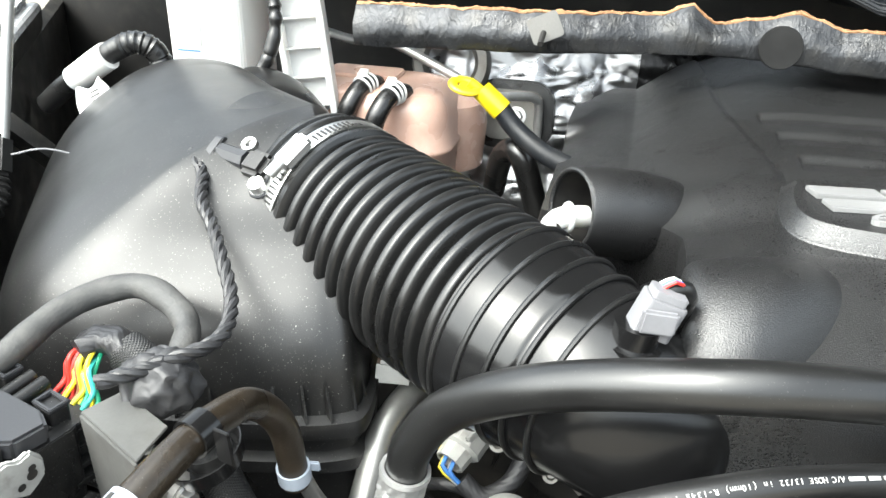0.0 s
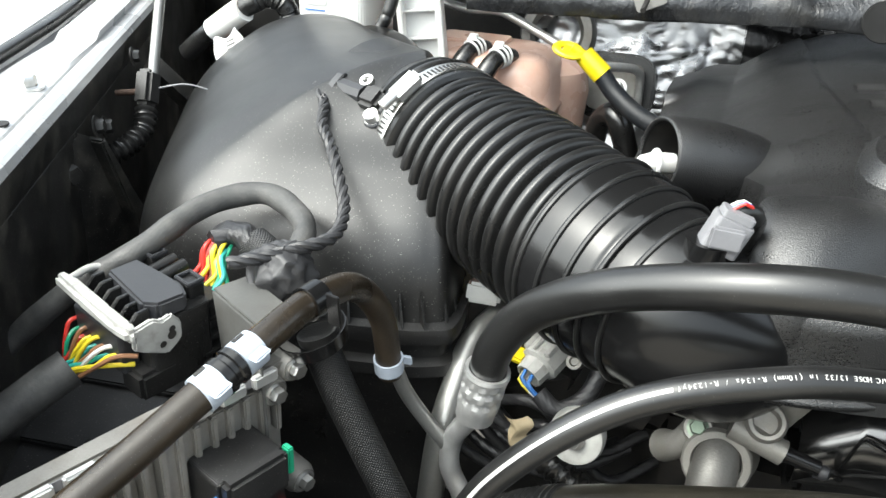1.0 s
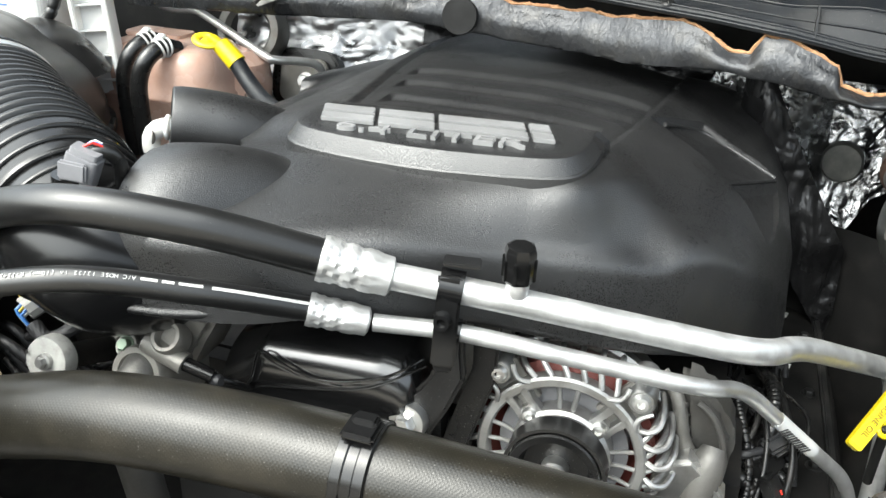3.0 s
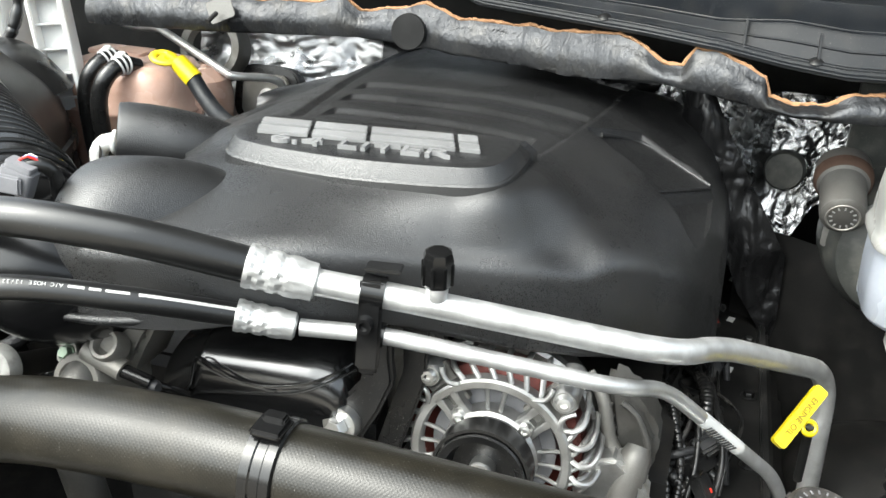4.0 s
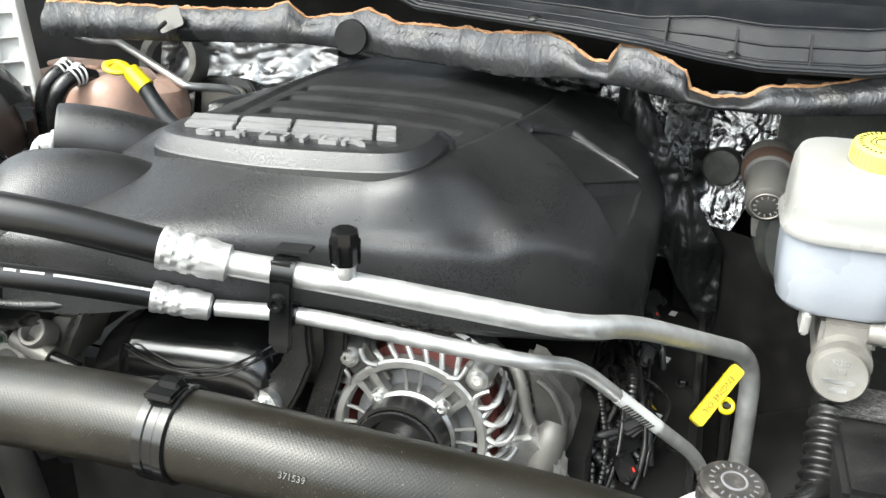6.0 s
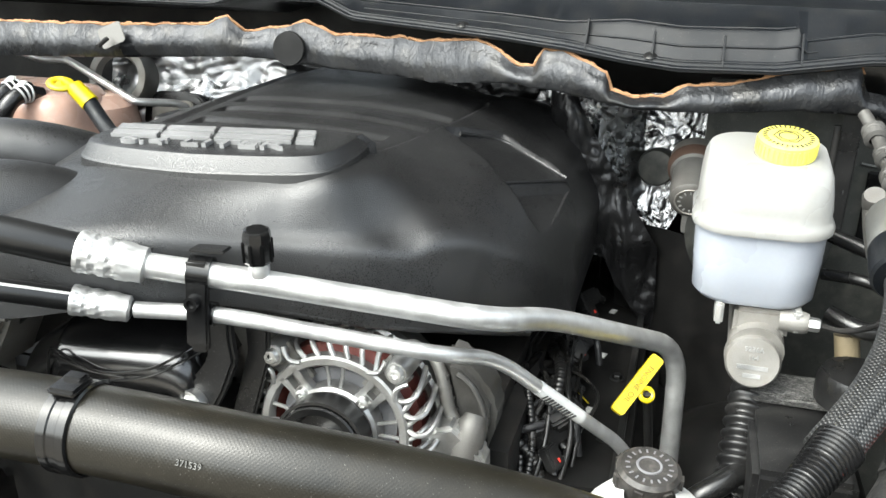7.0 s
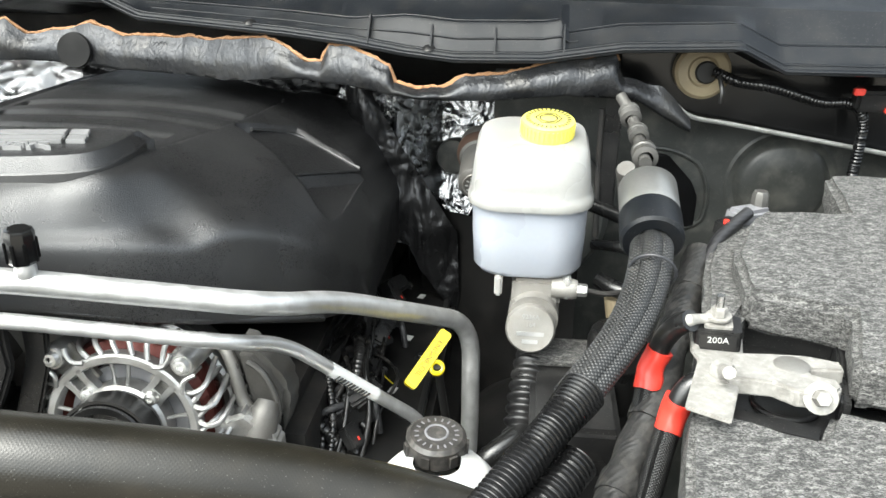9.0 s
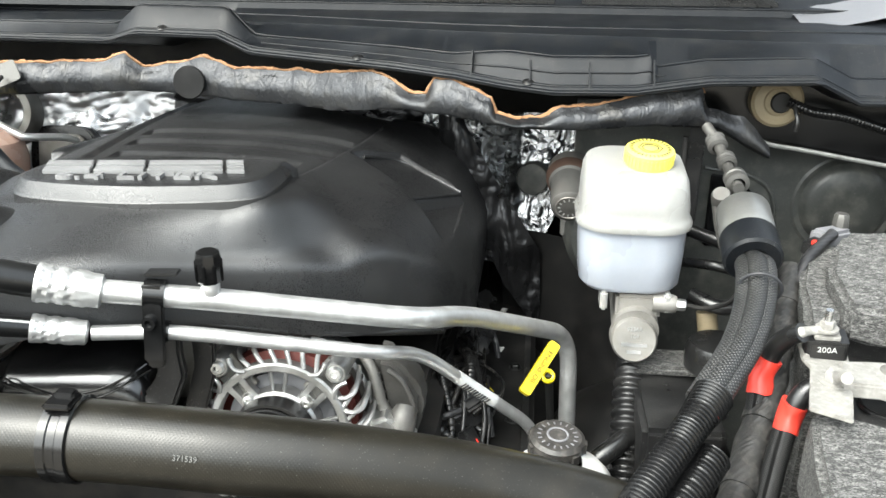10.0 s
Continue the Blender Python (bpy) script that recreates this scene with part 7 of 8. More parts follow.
part("axle", sweep([(-0.053, 0.455, 1.044), (-0.05, 0.56, 1.0)], 0.012, 16), DARK, idler)

inj = thing("throttle_connector", "grey plug with a yellow lock and coloured wires", "connector", (-0.095, 0.495, 1.05))
im = basis((-0.094, 0.500, 1.078), (-0.35, -0.75, -0.35), (0.85, -0.45, 0.15))
part("body", lathe([(0.0, -0.020), (0.014, -0.020), (0.017, -0.016), (0.017, 0.008), (0.013, 0.010), (0.012, 0.022), (0.010, 0.022), (0.009, 0.014), (0.0, 0.014)], 10, im), PALEGREY, inj, "grey octagonal plug", smooth=25)
part("lock", block((0.018, 0.008, 0.014), 0.002, im @ Matrix.Translation((-0.018, 0.004, 0.010))), YELLOW, inj, "yellow lock")
for k in range(3):
    part("key", block((0.006, 0.004, 0.020), 0.001, im @ Matrix.Rotation(radians(50 + 40 * k), 4, "Z") @ Matrix.Translation((0.017, 0, -0.004))), PALEGREY, inj)
for k, c in enumerate(("blue", "blue", "yellow", "white")):
    part("wire", sweep(glide([im @ Vector((0.004 * math.cos(k * 1.6), 0.004 * math.sin(k * 1.6), 0.012)), im @ Vector((0.005 * math.cos(k * 1.6), 0.005 * math.sin(k * 1.6), 0.028)), Vector((-0.085, 0.475, 1.05))]), 0.0018, 6), WIRES[c], inj, c + " wire")
part("lead", sweep(glide([(-0.092, 0.478, 1.058), (-0.075, 0.475, 1.048), (-0.055, 0.487, 1.058), (-0.045, 0.505, 1.085), (-0.038, 0.52, 1.11)]), 0.0075, 14), TAPE, inj, "taped lead")
throttle = thing("throttle_valve", "dull cast throttle valve unit below the intake elbow", "throttle valve", (-0.02, 0.54, 1.0))
part("casting", crumple(block((0.10, 0.06, 0.10), 0.015, pose(-0.03, 0.555, 1.055, 0, 20, 0)), 0.003, 40), DARK, throttle)
part("arm", sweep([(-0.06, 0.51, 1.098), (-0.02, 0.50, 1.075), (0.0, 0.49, 1.06)], 0.008, 12), DULLCAST, throttle)
for p in ((-0.068, 0.498, 1.083), (-0.028, 0.516, 1.046), (-0.098, 0.53, 1.062)):
    part("screw", lathe([(0, 0.005), (0.003, 0.005), (0.004, 0.008), (0.0065, 0.008), (0.0068, -0.01)], 16, basis(p, (-0.05, -0.85, 0.5))), DULLCAST, throttle, "socket head screw")
solo("white_tag", crumple(rows([[(-0.104 + 0.016 * u + 0.012 * v + 0.004 * math.sin(9 * v), 0.420 - 0.006 * math.sin(3.1 * u), 1.076 - 0.044 * v + 0.006 * u) for u in np.linspace(0, 1, 8)] for v in np.linspace(0, 1, 16)]), 0.005, 60), BEIGE, "creased pale tag on the lower pipe", "tag")
solo("square_nut_plate", block((0.030, 0.03, 0.018), 0.003, pose(-0.160, 0.535, 1.108, -20, 5, 12)), TUBESTEEL, "dull metal plate beside the air box", "plate")

for k in range(9):
    a = Vector((-0.22 + 0.012 * k, 0.50 + 0.01 * (k % 3), 0.98 + 0.012 * (k % 4)))
    solo("engine_lead", sweep(glide([a, a + Vector((0.04, -0.01, 0.02 * math.sin(k))), a + Vector((0.09, 0.0, -0.03)), a + Vector((0.13, 0.03, -0.02))]), 0.005, 10), TAPE, "black taped lead among the engine front", "cable", "engine leads")
solo("ribbed_tube", sweep(glide([(-0.10, 0.49, 0.99), (-0.08, 0.47, 1.0), (-0.05, 0.46, 0.985), (-0.02, 0.46, 0.96)], 0.0015), lambda s: 0.012 + 0.0015 * math.sin(s * 80), 16), RUBBER, "short ribbed black tube under the idler disc", "tube")


# ---- right of the engine: wiring, oil stick, steering fluid bottle ----
rng = random.Random(7)
for k in range(40):
    a = Vector((0.49 + rng.random() * 0.11, 0.58 + rng.random() * 0.12, 0.84 + rng.random() * 0.06))
    b = Vector((0.525 + rng.random() * 0.06, 0.76 + rng.random() * 0.2, 0.90 + rng.random() * 0.07))
    top_p = (a + b) / 2 + Vector((rng.uniform(-0.05, 0.04), rng.uniform(-0.06, 0.04), rng.uniform(0.03, 0.10)))
    r = rng.choice((0.0015, 0.002, 0.003, 0.0045, 0.0065))
    path = glide([a, (a + top_p) / 2 + Vector((rng.uniform(-0.01, 0.02), rng.uniform(-0.02, 0.01), 0.02)), top_p, (top_p + b) / 2 + Vector((rng.uniform(-0.02, 0.02), 0.02, 0.015)), b], 0.0016 if r > 0.004 else 0.006)
    if r > 0.004 and k % 2:
        solo("ignition_lead", sweep(path, lambda s: r + 0.0005 * math.sin(s * 420), 10), LOOMBLACK, "black corrugated wiring sleeve beside the engine head", "cable", "engine head wiring")
    else:
        solo("ignition_lead", sweep(path, r, 10), (LOOMBLACK, TAPE, LOOMBLACK, DARK)[k % 4], "black sleeved wiring beside the engine head", "cable", "engine head wiring")
for k in range(14):
    p = Vector((0.545 + 0.045 * rng.random(), 0.64 + 0.28 * rng.random(), 0.95 + 0.03 * rng.random()))
    tilt = basis(p, (rng.uniform(-0.5, 0.5), -0.5, 1), (rng.uniform(-1, 1), 1, 0))
    cn_ = thing("lead_connector", "small black connector among the engine head wiring", "connector", tuple(p), "lead connectors")
    part("body", block((0.034, 0.018, 0.016), 0.003, tilt), LOOMBLACK, cn_)
    part("collar", block((0.010, 0.022, 0.020), 0.002, tilt @ Matrix.Translation((0.016, 0, 0))), GLOSSY, cn_)
    part("rib", block((0.020, 0.003, 0.004), 0.001, tilt @ Matrix.Translation((-0.002, 0.004, 0.0095))), BLACK, cn_)
    part("lead", sweep(glide([tilt @ Vector((-0.016, 0, 0)), tilt @ Vector((-0.035, 0.004, 0.002)), tilt @ Vector((-0.055, 0.016, -0.02))]), 0.004, 10), TAPE, cn_)
for k, c in enumerate(("yellow", "red", "white", "yellow")):
    a = Vector((0.535 + 0.010 * k, 0.63 + 0.03 * k, 0.940))
    solo("thin_wire", sweep(glide([a, a + Vector((0.012, 0.02, 0.018)), a + Vector((0.018, 0.045, 0.02)), a + Vector((0.04, 0.06, -0.01))]), 0.0010, 6), WIRES[c], "thin %s wire among the black wiring" % c, "wire", "coloured engine wires")
for k, (x, y, z) in enumerate(((0.568, 0.995, 0.962), (0.570, 0.875, 0.962), (0.572, 0.755, 0.960), (0.574, 0.665, 0.955))):
    coil = thing("ignition_coil", "black ignition coil plug with a red lock and white mark", "ignition coil", (x, y, z - 0.03), "ignition coils")
    km = basis((x, y, z), (0.7, -0.3, 0.6), (0.5, 0.85, 0)) @ Matrix.Scale(0.75, 4)
    part("body", block((0.055, 0.030, 0.040), 0.005, km), BLACK, coil)
    part("plug", block((0.026, 0.034, 0.018), 0.003, km @ Matrix.Translation((-0.03, -0.02, 0.02))), BLACK, coil)
    part("lock", block((0.003, 0.006, 0.002), 0.0005, km @ Matrix.Translation((-0.030, -0.026, 0.031))), RED, coil, "red lock")
    part("bolt", hexhead(0.005, 0.006, km @ Matrix.Translation((0.022, -0.012, 0.018)), 0.008), BLACK, coil)
vc = thing("valve_cover", "flat black valve cover with four white diamond marks", "valve cover", (0.61, 0.9, 0.86))
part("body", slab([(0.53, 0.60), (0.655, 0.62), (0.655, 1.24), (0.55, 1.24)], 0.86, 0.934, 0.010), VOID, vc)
part("side_rib", slab([(0.640, 0.63), (0.648, 0.63), (0.648, 1.22), (0.640, 1.22)], 0.930, 0.941, 0.002), LOOMBLACK, vc)
for y in (0.762, 0.894, 1.026, 1.155):
    part("mark", block((0.0085, 0.013, 0.001), 0, pose(0.605, y, 0.9352, 0, 0, -14)), INK, vc, "white diamond mark")
    part("cover_bolt", hexhead(0.006, 0.006, pose(0.628, y - 0.05, 0.934), 0.009), LOOMBLACK, vc)

flag = thing("oil_dipstick", "yellow engine oil dipstick handle", "dipstick", (0.672, 0.69, 0.95))
fa, fbt = Vector((0.676, 0.699, 1.052)), Vector((0.638, 0.646, 1.006))
fx = (fa - fbt).normalized()
fn = Vector((0.25, -0.75, 0.6))
fn = (fn - fx * fn.dot(fx)).normalized()
fm = basis((fa + fbt) / 2, fn, fx)
part("handle", slab(rounded(0.070, 0.0135, 0.003), -0.004, 0.004, 0.002, fm), YELLOW, flag, "flat yellow grip")
part("writing", letters("ENGINE OIL", 0.0080, 0.0012, fm @ Matrix.Translation((0, 0, 0.0042)) @ Matrix.Rotation(radians(180), 4, "Z") @ Matrix.Diagonal((1.05, 1, 1, 1))), YELLOWDARK, flag, "raised writing", smooth=0)
part("loop", ring(0.0062, 0.0026, basis(fm @ Vector((-0.002, -0.0125, 0)), fn, fx), 24), YELLOW, flag)
part("stem", sweep([fm @ Vector((0.0, -0.012, 0)), (0.674, 0.70, 0.94)], 0.0045, 10), DARK, flag, "dark stem")

ps = thing("steering_fluid_bottle", "white power steering fluid bottle with a ribbed black cap", "fluid bottle", (0.675, 0.575, 0.86))
part("body", rows([[(0.680 + x * a, 0.555 + y * a, z) for x, y in rounded(0.115, 0.12, 0.05, 7)] for z, a in ((0.86, 0.9), (0.90, 1.0), (0.945, 1.0), (0.965, 0.93), (0.978, 0.75), (0.985, 0.5), (0.990, 0.38))], close=True), WHITEPL, ps, smooth=55)
pm_ = basis((0.676, 0.580, 0.984), (0.05, -0.12, 1)) @ Matrix.Scale(0.95, 4)
pc = part("cap", lathe([(0.0, 0.0225), (0.010, 0.0225), (0.012, 0.0215), (0.026, 0.0215), (0.030, 0.018), (0.0305, 0.0), (0.026, 0.0)], 48, pm_), CAPDUST, ps, "ribbed black cap")
for k in range(7):
    part("grip", block((0.008, 0.014, 0.018), 0.003, pm_ @ Matrix.Rotation(2 * math.pi * k / 7, 4, "Z") @ Matrix.Translation((0.0285, 0, 0.009))), CAPDUST, pc)
part("mark_ring", ring(0.011, 0.0012, pm_ @ Matrix.Translation((0, 0, 0.0225)), 28, 6), GREY, pc)
for k in range(18):
    part("mark_bar", block((0.0042, 0.0016, 0.0006), 0, pm_ @ Matrix.Rotation(2 * math.pi * k / 18, 4, "Z") @ Matrix.Translation((0.020, 0, 0.0217))), GREY, pc, "worn raised bar")
solo("return_hose", sweep(glide([(0.70, 0.60, 0.94), (0.735, 0.615, 0.965), (0.76, 0.64, 0.97), (0.79, 0.68, 0.95)]), 0.011, 16), RUBBER, "black return hose of the steering bottle", "hose")
conv = glide([(0.745, 0.565, 0.86), (0.752, 0.605, 0.92), (0.756, 0.65, 0.97), (0.762, 0.70, 1.005), (0.77, 0.74, 1.02)], 0.0012)
solo("steering_boot", sweep(conv, lambda s: 0.017 + 0.0024 * math.sin(s * 120), 20), BLACK, "black corrugated boot beside the steering bottle", "boot")

# brake booster, master cylinder, reservoir
boostr = thing("brake_booster", "dark round brake booster on the firewall", "brake booster", (0.72, 1.0, 1.05))
part("shell", lathe([(0.0, 0.06), (0.05, 0.058), (0.075, 0.045), (0.085, 0.02), (0.088, -0.05)], 48, basis((0.772, 0.985, 1.09), (0, -1, 0.1))), BODYDARK, boostr)
mc = thing("master_cylinder", "cast aluminium brake master cylinder with cast marks", "master cylinder", (0.76, 0.72, 1.02))
part("barrel", sweep([(0.762, 0.70, 1.068), (0.770, 0.93, 1.085)], 0.026, 32), PALECAST, mc)
face = basis((0.760, 0.690, 1.062), (-0.02, -0.97, 0.24))
part("end_boss", lathe([(0.0, 0.004), (0.0235, 0.004), (0.0255, 0.001), (0.0255, -0.03)], 40, face), PALECAST, mc, "round end face")
part("top_flat", block((0.05, 0.10, 0.03), 0.004, pose(0.764, 0.76, 1.092)), PALECAST, mc)
part("port_boss", lathe([(0, 0.026), (0.009, 0.026), (0.0105, 0.022), (0.0105, 0.0)], 22, basis((0.780, 0.715, 1.098), (1, -0.1, 0))), PALECAST, mc)
part("port_nut", hexhead(0.0068, 0.010, basis((0.806, 0.712, 1.098), (1, -0.1, 0))), STEEL, mc, "steel pipe nut")
for word, y in (("9236A", 0.0125), ("164", 0.0045)):
    part("cast_number", letters(word, 0.0066, 0.0012, face @ Matrix.Translation((0, y, 0.0042))), CAST, mc, "raised cast number", smooth=0)
for k, w in enumerate((0.028, 0.016)):
    part("cast_mark", block((w, 0.0042, 0.0008), 0.0002, face @ Matrix.Translation((0, -0.005 - 0.008 * k, 0.0043))), CAST, mc, "raised cast bar")
part("push_body", lathe([(0.0, 0.062), (0.018, 0.062), (0.0235, 0.058), (0.0245, 0.050), (0.0245, 0.004), (0.028, 0.002), (0.030, -0.004), (0.030, -0.03)], 36, basis((0.690, 0.958, 1.166), (-0.02, -0.88, -0.30))), OXIDE, mc, "dull steel cup")
cup_m = basis((0.690, 0.958, 1.166), (-0.02, -0.88, -0.30))
part("cup_ring", ring(0.017, 0.0012, cup_m @ Matrix.Translation((0, 0, 0.062)), 32, 6), DULLCAST, mc)
for k in range(12):
    part("cup_mark", block((0.0035, 0.0018, 0.0006), 0, cup_m @ Matrix.Rotation(2 * math.pi * k / 12, 4, "Z") @ Matrix.Translation((0.0125, 0, 0.0622))), ALU, mc, "stamped bar")
part("cup_seal", lathe([(0.028, 0.002), (0.0305, 0.0), (0.032, -0.006), (0.032, -0.012)], 36, basis((0.690, 0.958, 1.166), (-0.02, -0.88, -0.30))), RUSTY, mc, "rust-stained ring")
part("bracket", slab(rounded(0.030, 0.055, 0.004), 0, 0.004, 0.001, basis((0.697, 0.968, 1.112), (-0.25, -0.95, 0.1))), OXIDE, mc, "dusty steel bracket")
part("bracket_hole", lathe([(0, 0.0045), (0.008, 0.0045)], 20, basis((0.697, 0.968, 1.104), (-0.25, -0.95, 0.1))), DARK, mc, "dark round hole")
part("pipe", sweep(glide([(0.816, 0.711, 1.098), (0.84, 0.715, 1.094), (0.87, 0.73, 1.10), (0.89, 0.76, 1.12)]), 0.0028, 8), DARK, mc, "dark brake pipe")

res = thing("brake_fluid_reservoir", "milky white brake fluid reservoir with a yellow cap", "reservoir", (0.757, 0.757, 1.105))
LEVELS = ((1.108, 0.50, 0.55, 0.0), (1.110, 0.84, 0.86, 0.0), (1.116, 0.92, 0.92, 0), (1.150, 0.955, 0.955, 0), (1.181, 0.965, 0.965, 0), (1.183, 1.04, 1.05, 0), (1.189, 1.05, 1.06, 0), (1.193, 1.02, 1.03, 0), (1.197, 0.985, 0.98, 0.0), (1.210, 0.985, 0.975, 0.0), (1.228, 0.965, 0.955, 0.003), (1.242, 0.94, 0.925, 0.006), (1.250, 0.88, 0.86, 0.009), (1.253, 0.70, 0.68, 0.012), (1.2535, 0.0, 0.0, 0.012))


def tub(levels):
    return rows([[(0.7535 + x * a, 0.762 + o + y * b, z + (0.018 * (y + 0.05) if 1.15 < z < 1.2 else 0.14 * min(1.0, (z - 1.19) / 0.05) * (y * b - 0.050) if z >= 1.2 else 0)) for x, y in rounded(0.122, 0.122, 0.038, 8)] for z, a, b, o in levels], close=True)


part("fluid_chamber", tub(LEVELS[:5]), FLUID, res, "fluid-filled lower chamber", smooth=50)
part("shell", tub(LEVELS[4:]), MILKY, res, "milky upper shell", smooth=50)
rcm = basis((0.7675, 0.766, 1.247), (0.03, -0.20, 1)) @ Matrix.Scale(0.96, 4)
yc = part("cap", lathe([(0.0, 0.017), (0.026, 0.017), (0.028, 0.0155), (0.0285, 0.0), (0.027, -0.004)], 48, rcm), YELLOWCAP, res, "pale yellow screw cap")
for k in range(36):
    part("cap_rib", block((0.001, 0.002, 0.012), 0, rcm @ Matrix.Rotation(2 * math.pi * k / 36, 4, "Z") @ Matrix.Translation((0.0285, 0, 0.007))), YELLOWCAP, yc)
part("print_ring", lathe([(0.0082, 0.0178), (0.0098, 0.0178)], 30, rcm), DARKINK, yc, "dark printed ring")
part("print_hexagon", lathe([(0.0132, 0.0178), (0.0148, 0.0178)], 6, rcm), DARKINK, yc, "dark printed hexagon", smooth=0)
for k in range(30):
    part("print_bar", block((0.0042, 0.0016, 0.0006), 0, rcm @ Matrix.Rotation(2 * math.pi * k / 30, 4, "Z") @ Matrix.Translation((0.022, 0, 0.0176))), DARKINK, yc, "dark printed bar")
part("neck", lathe([(0.027, 0.002), (0.032, -0.010), (0.036, -0.02)], 40, rcm), MILKY, res)
for x in (0.725, 0.795):
    part("foot", block((0.008, 0.03, 0.022), 0.002, pose(x, 0.72, 1.10)), MILKY, res)
part("level_dot", lathe([(0, 0.0005), (0.0022, 0.0005)], 10, basis((0.8175, 0.735, 1.222), (0.9, -0.4, 0))), DARKINK, res, "dark dot")

# lines along the right of the reservoir
fitl = thing("hydraulic_line", "hydraulic line with dull metal fittings and a damped muff", "hydraulic line", (0.865, 0.75, 1.15))
part("upper_tube", sweep(glide([(0.852, 0.895, 1.262), (0.862, 0.87, 1.247), (0.868, 0.82, 1.228), (0.868, 0.76, 1.221)]), 0.0065, 14), OXIDE, fitl)
for p, d, r, h in (((0.860, 0.875, 1.25), (0.1, -0.8, -0.35), 0.0135, 0.018), ((0.867, 0.838, 1.236), (0.05, -0.9, -0.3), 0.0125, 0.016), ((0.869, 0.79, 1.226), (0, -1, -0.15), 0.015, 0.022)):
    part("fitting", lathe([(r * 0.6, -0.002), (r, 0.0), (r, h * 0.3), (r * 0.9, h * 0.36), (r * 0.9, h * 0.6), (r, h * 0.66), (r, h), (r * 0.6, h + 0.002)], 24, basis(p, d) @ Matrix.Scale(0.88, 4)), OXIDE, fitl, "dull metal fitting")
part("side_fitting", lathe([(0, 0.02), (0.010, 0.02), (0.012, 0.016), (0.012, 0.0)], 20, basis((0.852, 0.765, 1.203), (-0.2, -0.6, 0.75)) @ Matrix.Scale(0.9, 4)), OXIDE, fitl, "dull metal fitting")
part("side_tube", sweep(glide([(0.852, 0.765, 1.20), (0.853, 0.74, 1.18), (0.856, 0.70, 1.16)]), 0.010, 16), OXIDE, fitl)
mu = Vector((0.869, 0.736, 1.203))
md = Vector((-0.02, -0.85, -0.32)).normalized()
part("muff", lathe([(0.0, -0.002), (0.0265, 0.0), (0.0286, 0.003), (0.029, 0.046), (0.0286, 0.048)], 44, basis(mu, md)), TUBESTEEL, fitl, "brushed steel muff")
part("muff_end", lathe([(0.0286, 0.046), (0.0297, 0.048), (0.0297, 0.080), (0.027, 0.083), (0.016, 0.083)], 44, basis(mu, md)), COWL, fitl, "black rubber muff end")
SL = [tuple(mu + md * 0.078), (0.866, 0.628, 1.178), (0.856, 0.58, 1.160), (0.836, 0.53, 1.143), (0.804, 0.478, 1.125), (0.768, 0.425, 1.105), (0.725, 0.365, 1.078), (0.693, 0.315, 1.05)]
sp = glide(SL, 0.003)
k0 = int(len(sp) * 0.53)
for dx, dy, dz, r in ((0.007, 0.0, 0.000, 0.0090), (-0.003, -0.003, 0.004, 0.0092), (-0.0135, 0.002, -0.004, 0.0090)):
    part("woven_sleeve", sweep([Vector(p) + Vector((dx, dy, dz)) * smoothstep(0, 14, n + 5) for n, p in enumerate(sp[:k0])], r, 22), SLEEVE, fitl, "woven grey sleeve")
part("tie", ring(0.0195, 0.0015, basis(sp[int(k0 * 0.3)], sp[int(k0 * 0.3) + 1] - sp[int(k0 * 0.3) - 1]), 32), SLATE, fitl, "cable tie")
low_path = glide([tuple(p) for p in sp[k0 - 2::10]], 0.0005)
n_ring = sum((b - a).length for a, b in zip(low_path, low_path[1:])) / 0.0040
part("corrugated_tube", sweep(low_path, lambda s: 0.0165 - 0.0030 * smoothstep(0.0, 0.25, s) + 0.0012 * math.sin(s * n_ring * 2 * math.pi), 26), GLOSSY, fitl, "black corrugated tube")
low2 = [p + Vector((0.026, 0.006, -0.020)) for p in low_path[108:]]
n2 = sum((b - a).length for a, b in zip(low2, low2[1:])) / 0.0042
part("corrugated_tube", sweep(low2, lambda s: 0.0145 + 0.0013 * math.sin(s * n2 * 2 * math.pi), 22), GLOSSY, fitl, "thinner black corrugated tube")

for pts, r, mt in (([(0.835, 0.93, 1.24), (0.836, 0.93, 1.16), (0.838, 0.92, 1.08)], 0.004, DARK), ([(0.82, 0.87, 1.14), (0.85, 0.85, 1.135), (0.88, 0.83, 1.13)], 0.008, RUBBER), ([(0.825, 0.80, 1.115), (0.86, 0.78, 1.12), (0.90, 0.77, 1.11)], 0.006, RUBBER), ([(0.83, 0.76, 1.09), (0.86, 0.74, 1.085), (0.90, 0.74, 1.09)], 0.009, RUBBER), ([(0.85, 0.76, 1.07), (0.855, 0.755, 1.04)], 0.012, BEIGE)):
    solo("brake_line", sweep(glide(pts), r, 12), mt, "dark brake pipe beside the reservoir", "pipe", "brake pipes")
solo("bracket_plate", slab([(0.0, 0.0), (0.02, 0.0), (0.022, 0.14), (0.002, 0.14)], -0.002, 0.002, 0.001, basis((0.838, 0.93, 1.12), (-0.4, -1, 0))), BLACK, "black sheet bracket beside the reservoir", "bracket")
solo("dust_cap", lathe([(0, 0.03), (0.032, 0.03), (0.036, 0.02), (0.036, 0.0), (0.02, 0.0), (0.02, -0.06)], 30, pose(0.855, 0.70, 1.03)), RUBBER, "round black rubber cap below the lines", "cap")

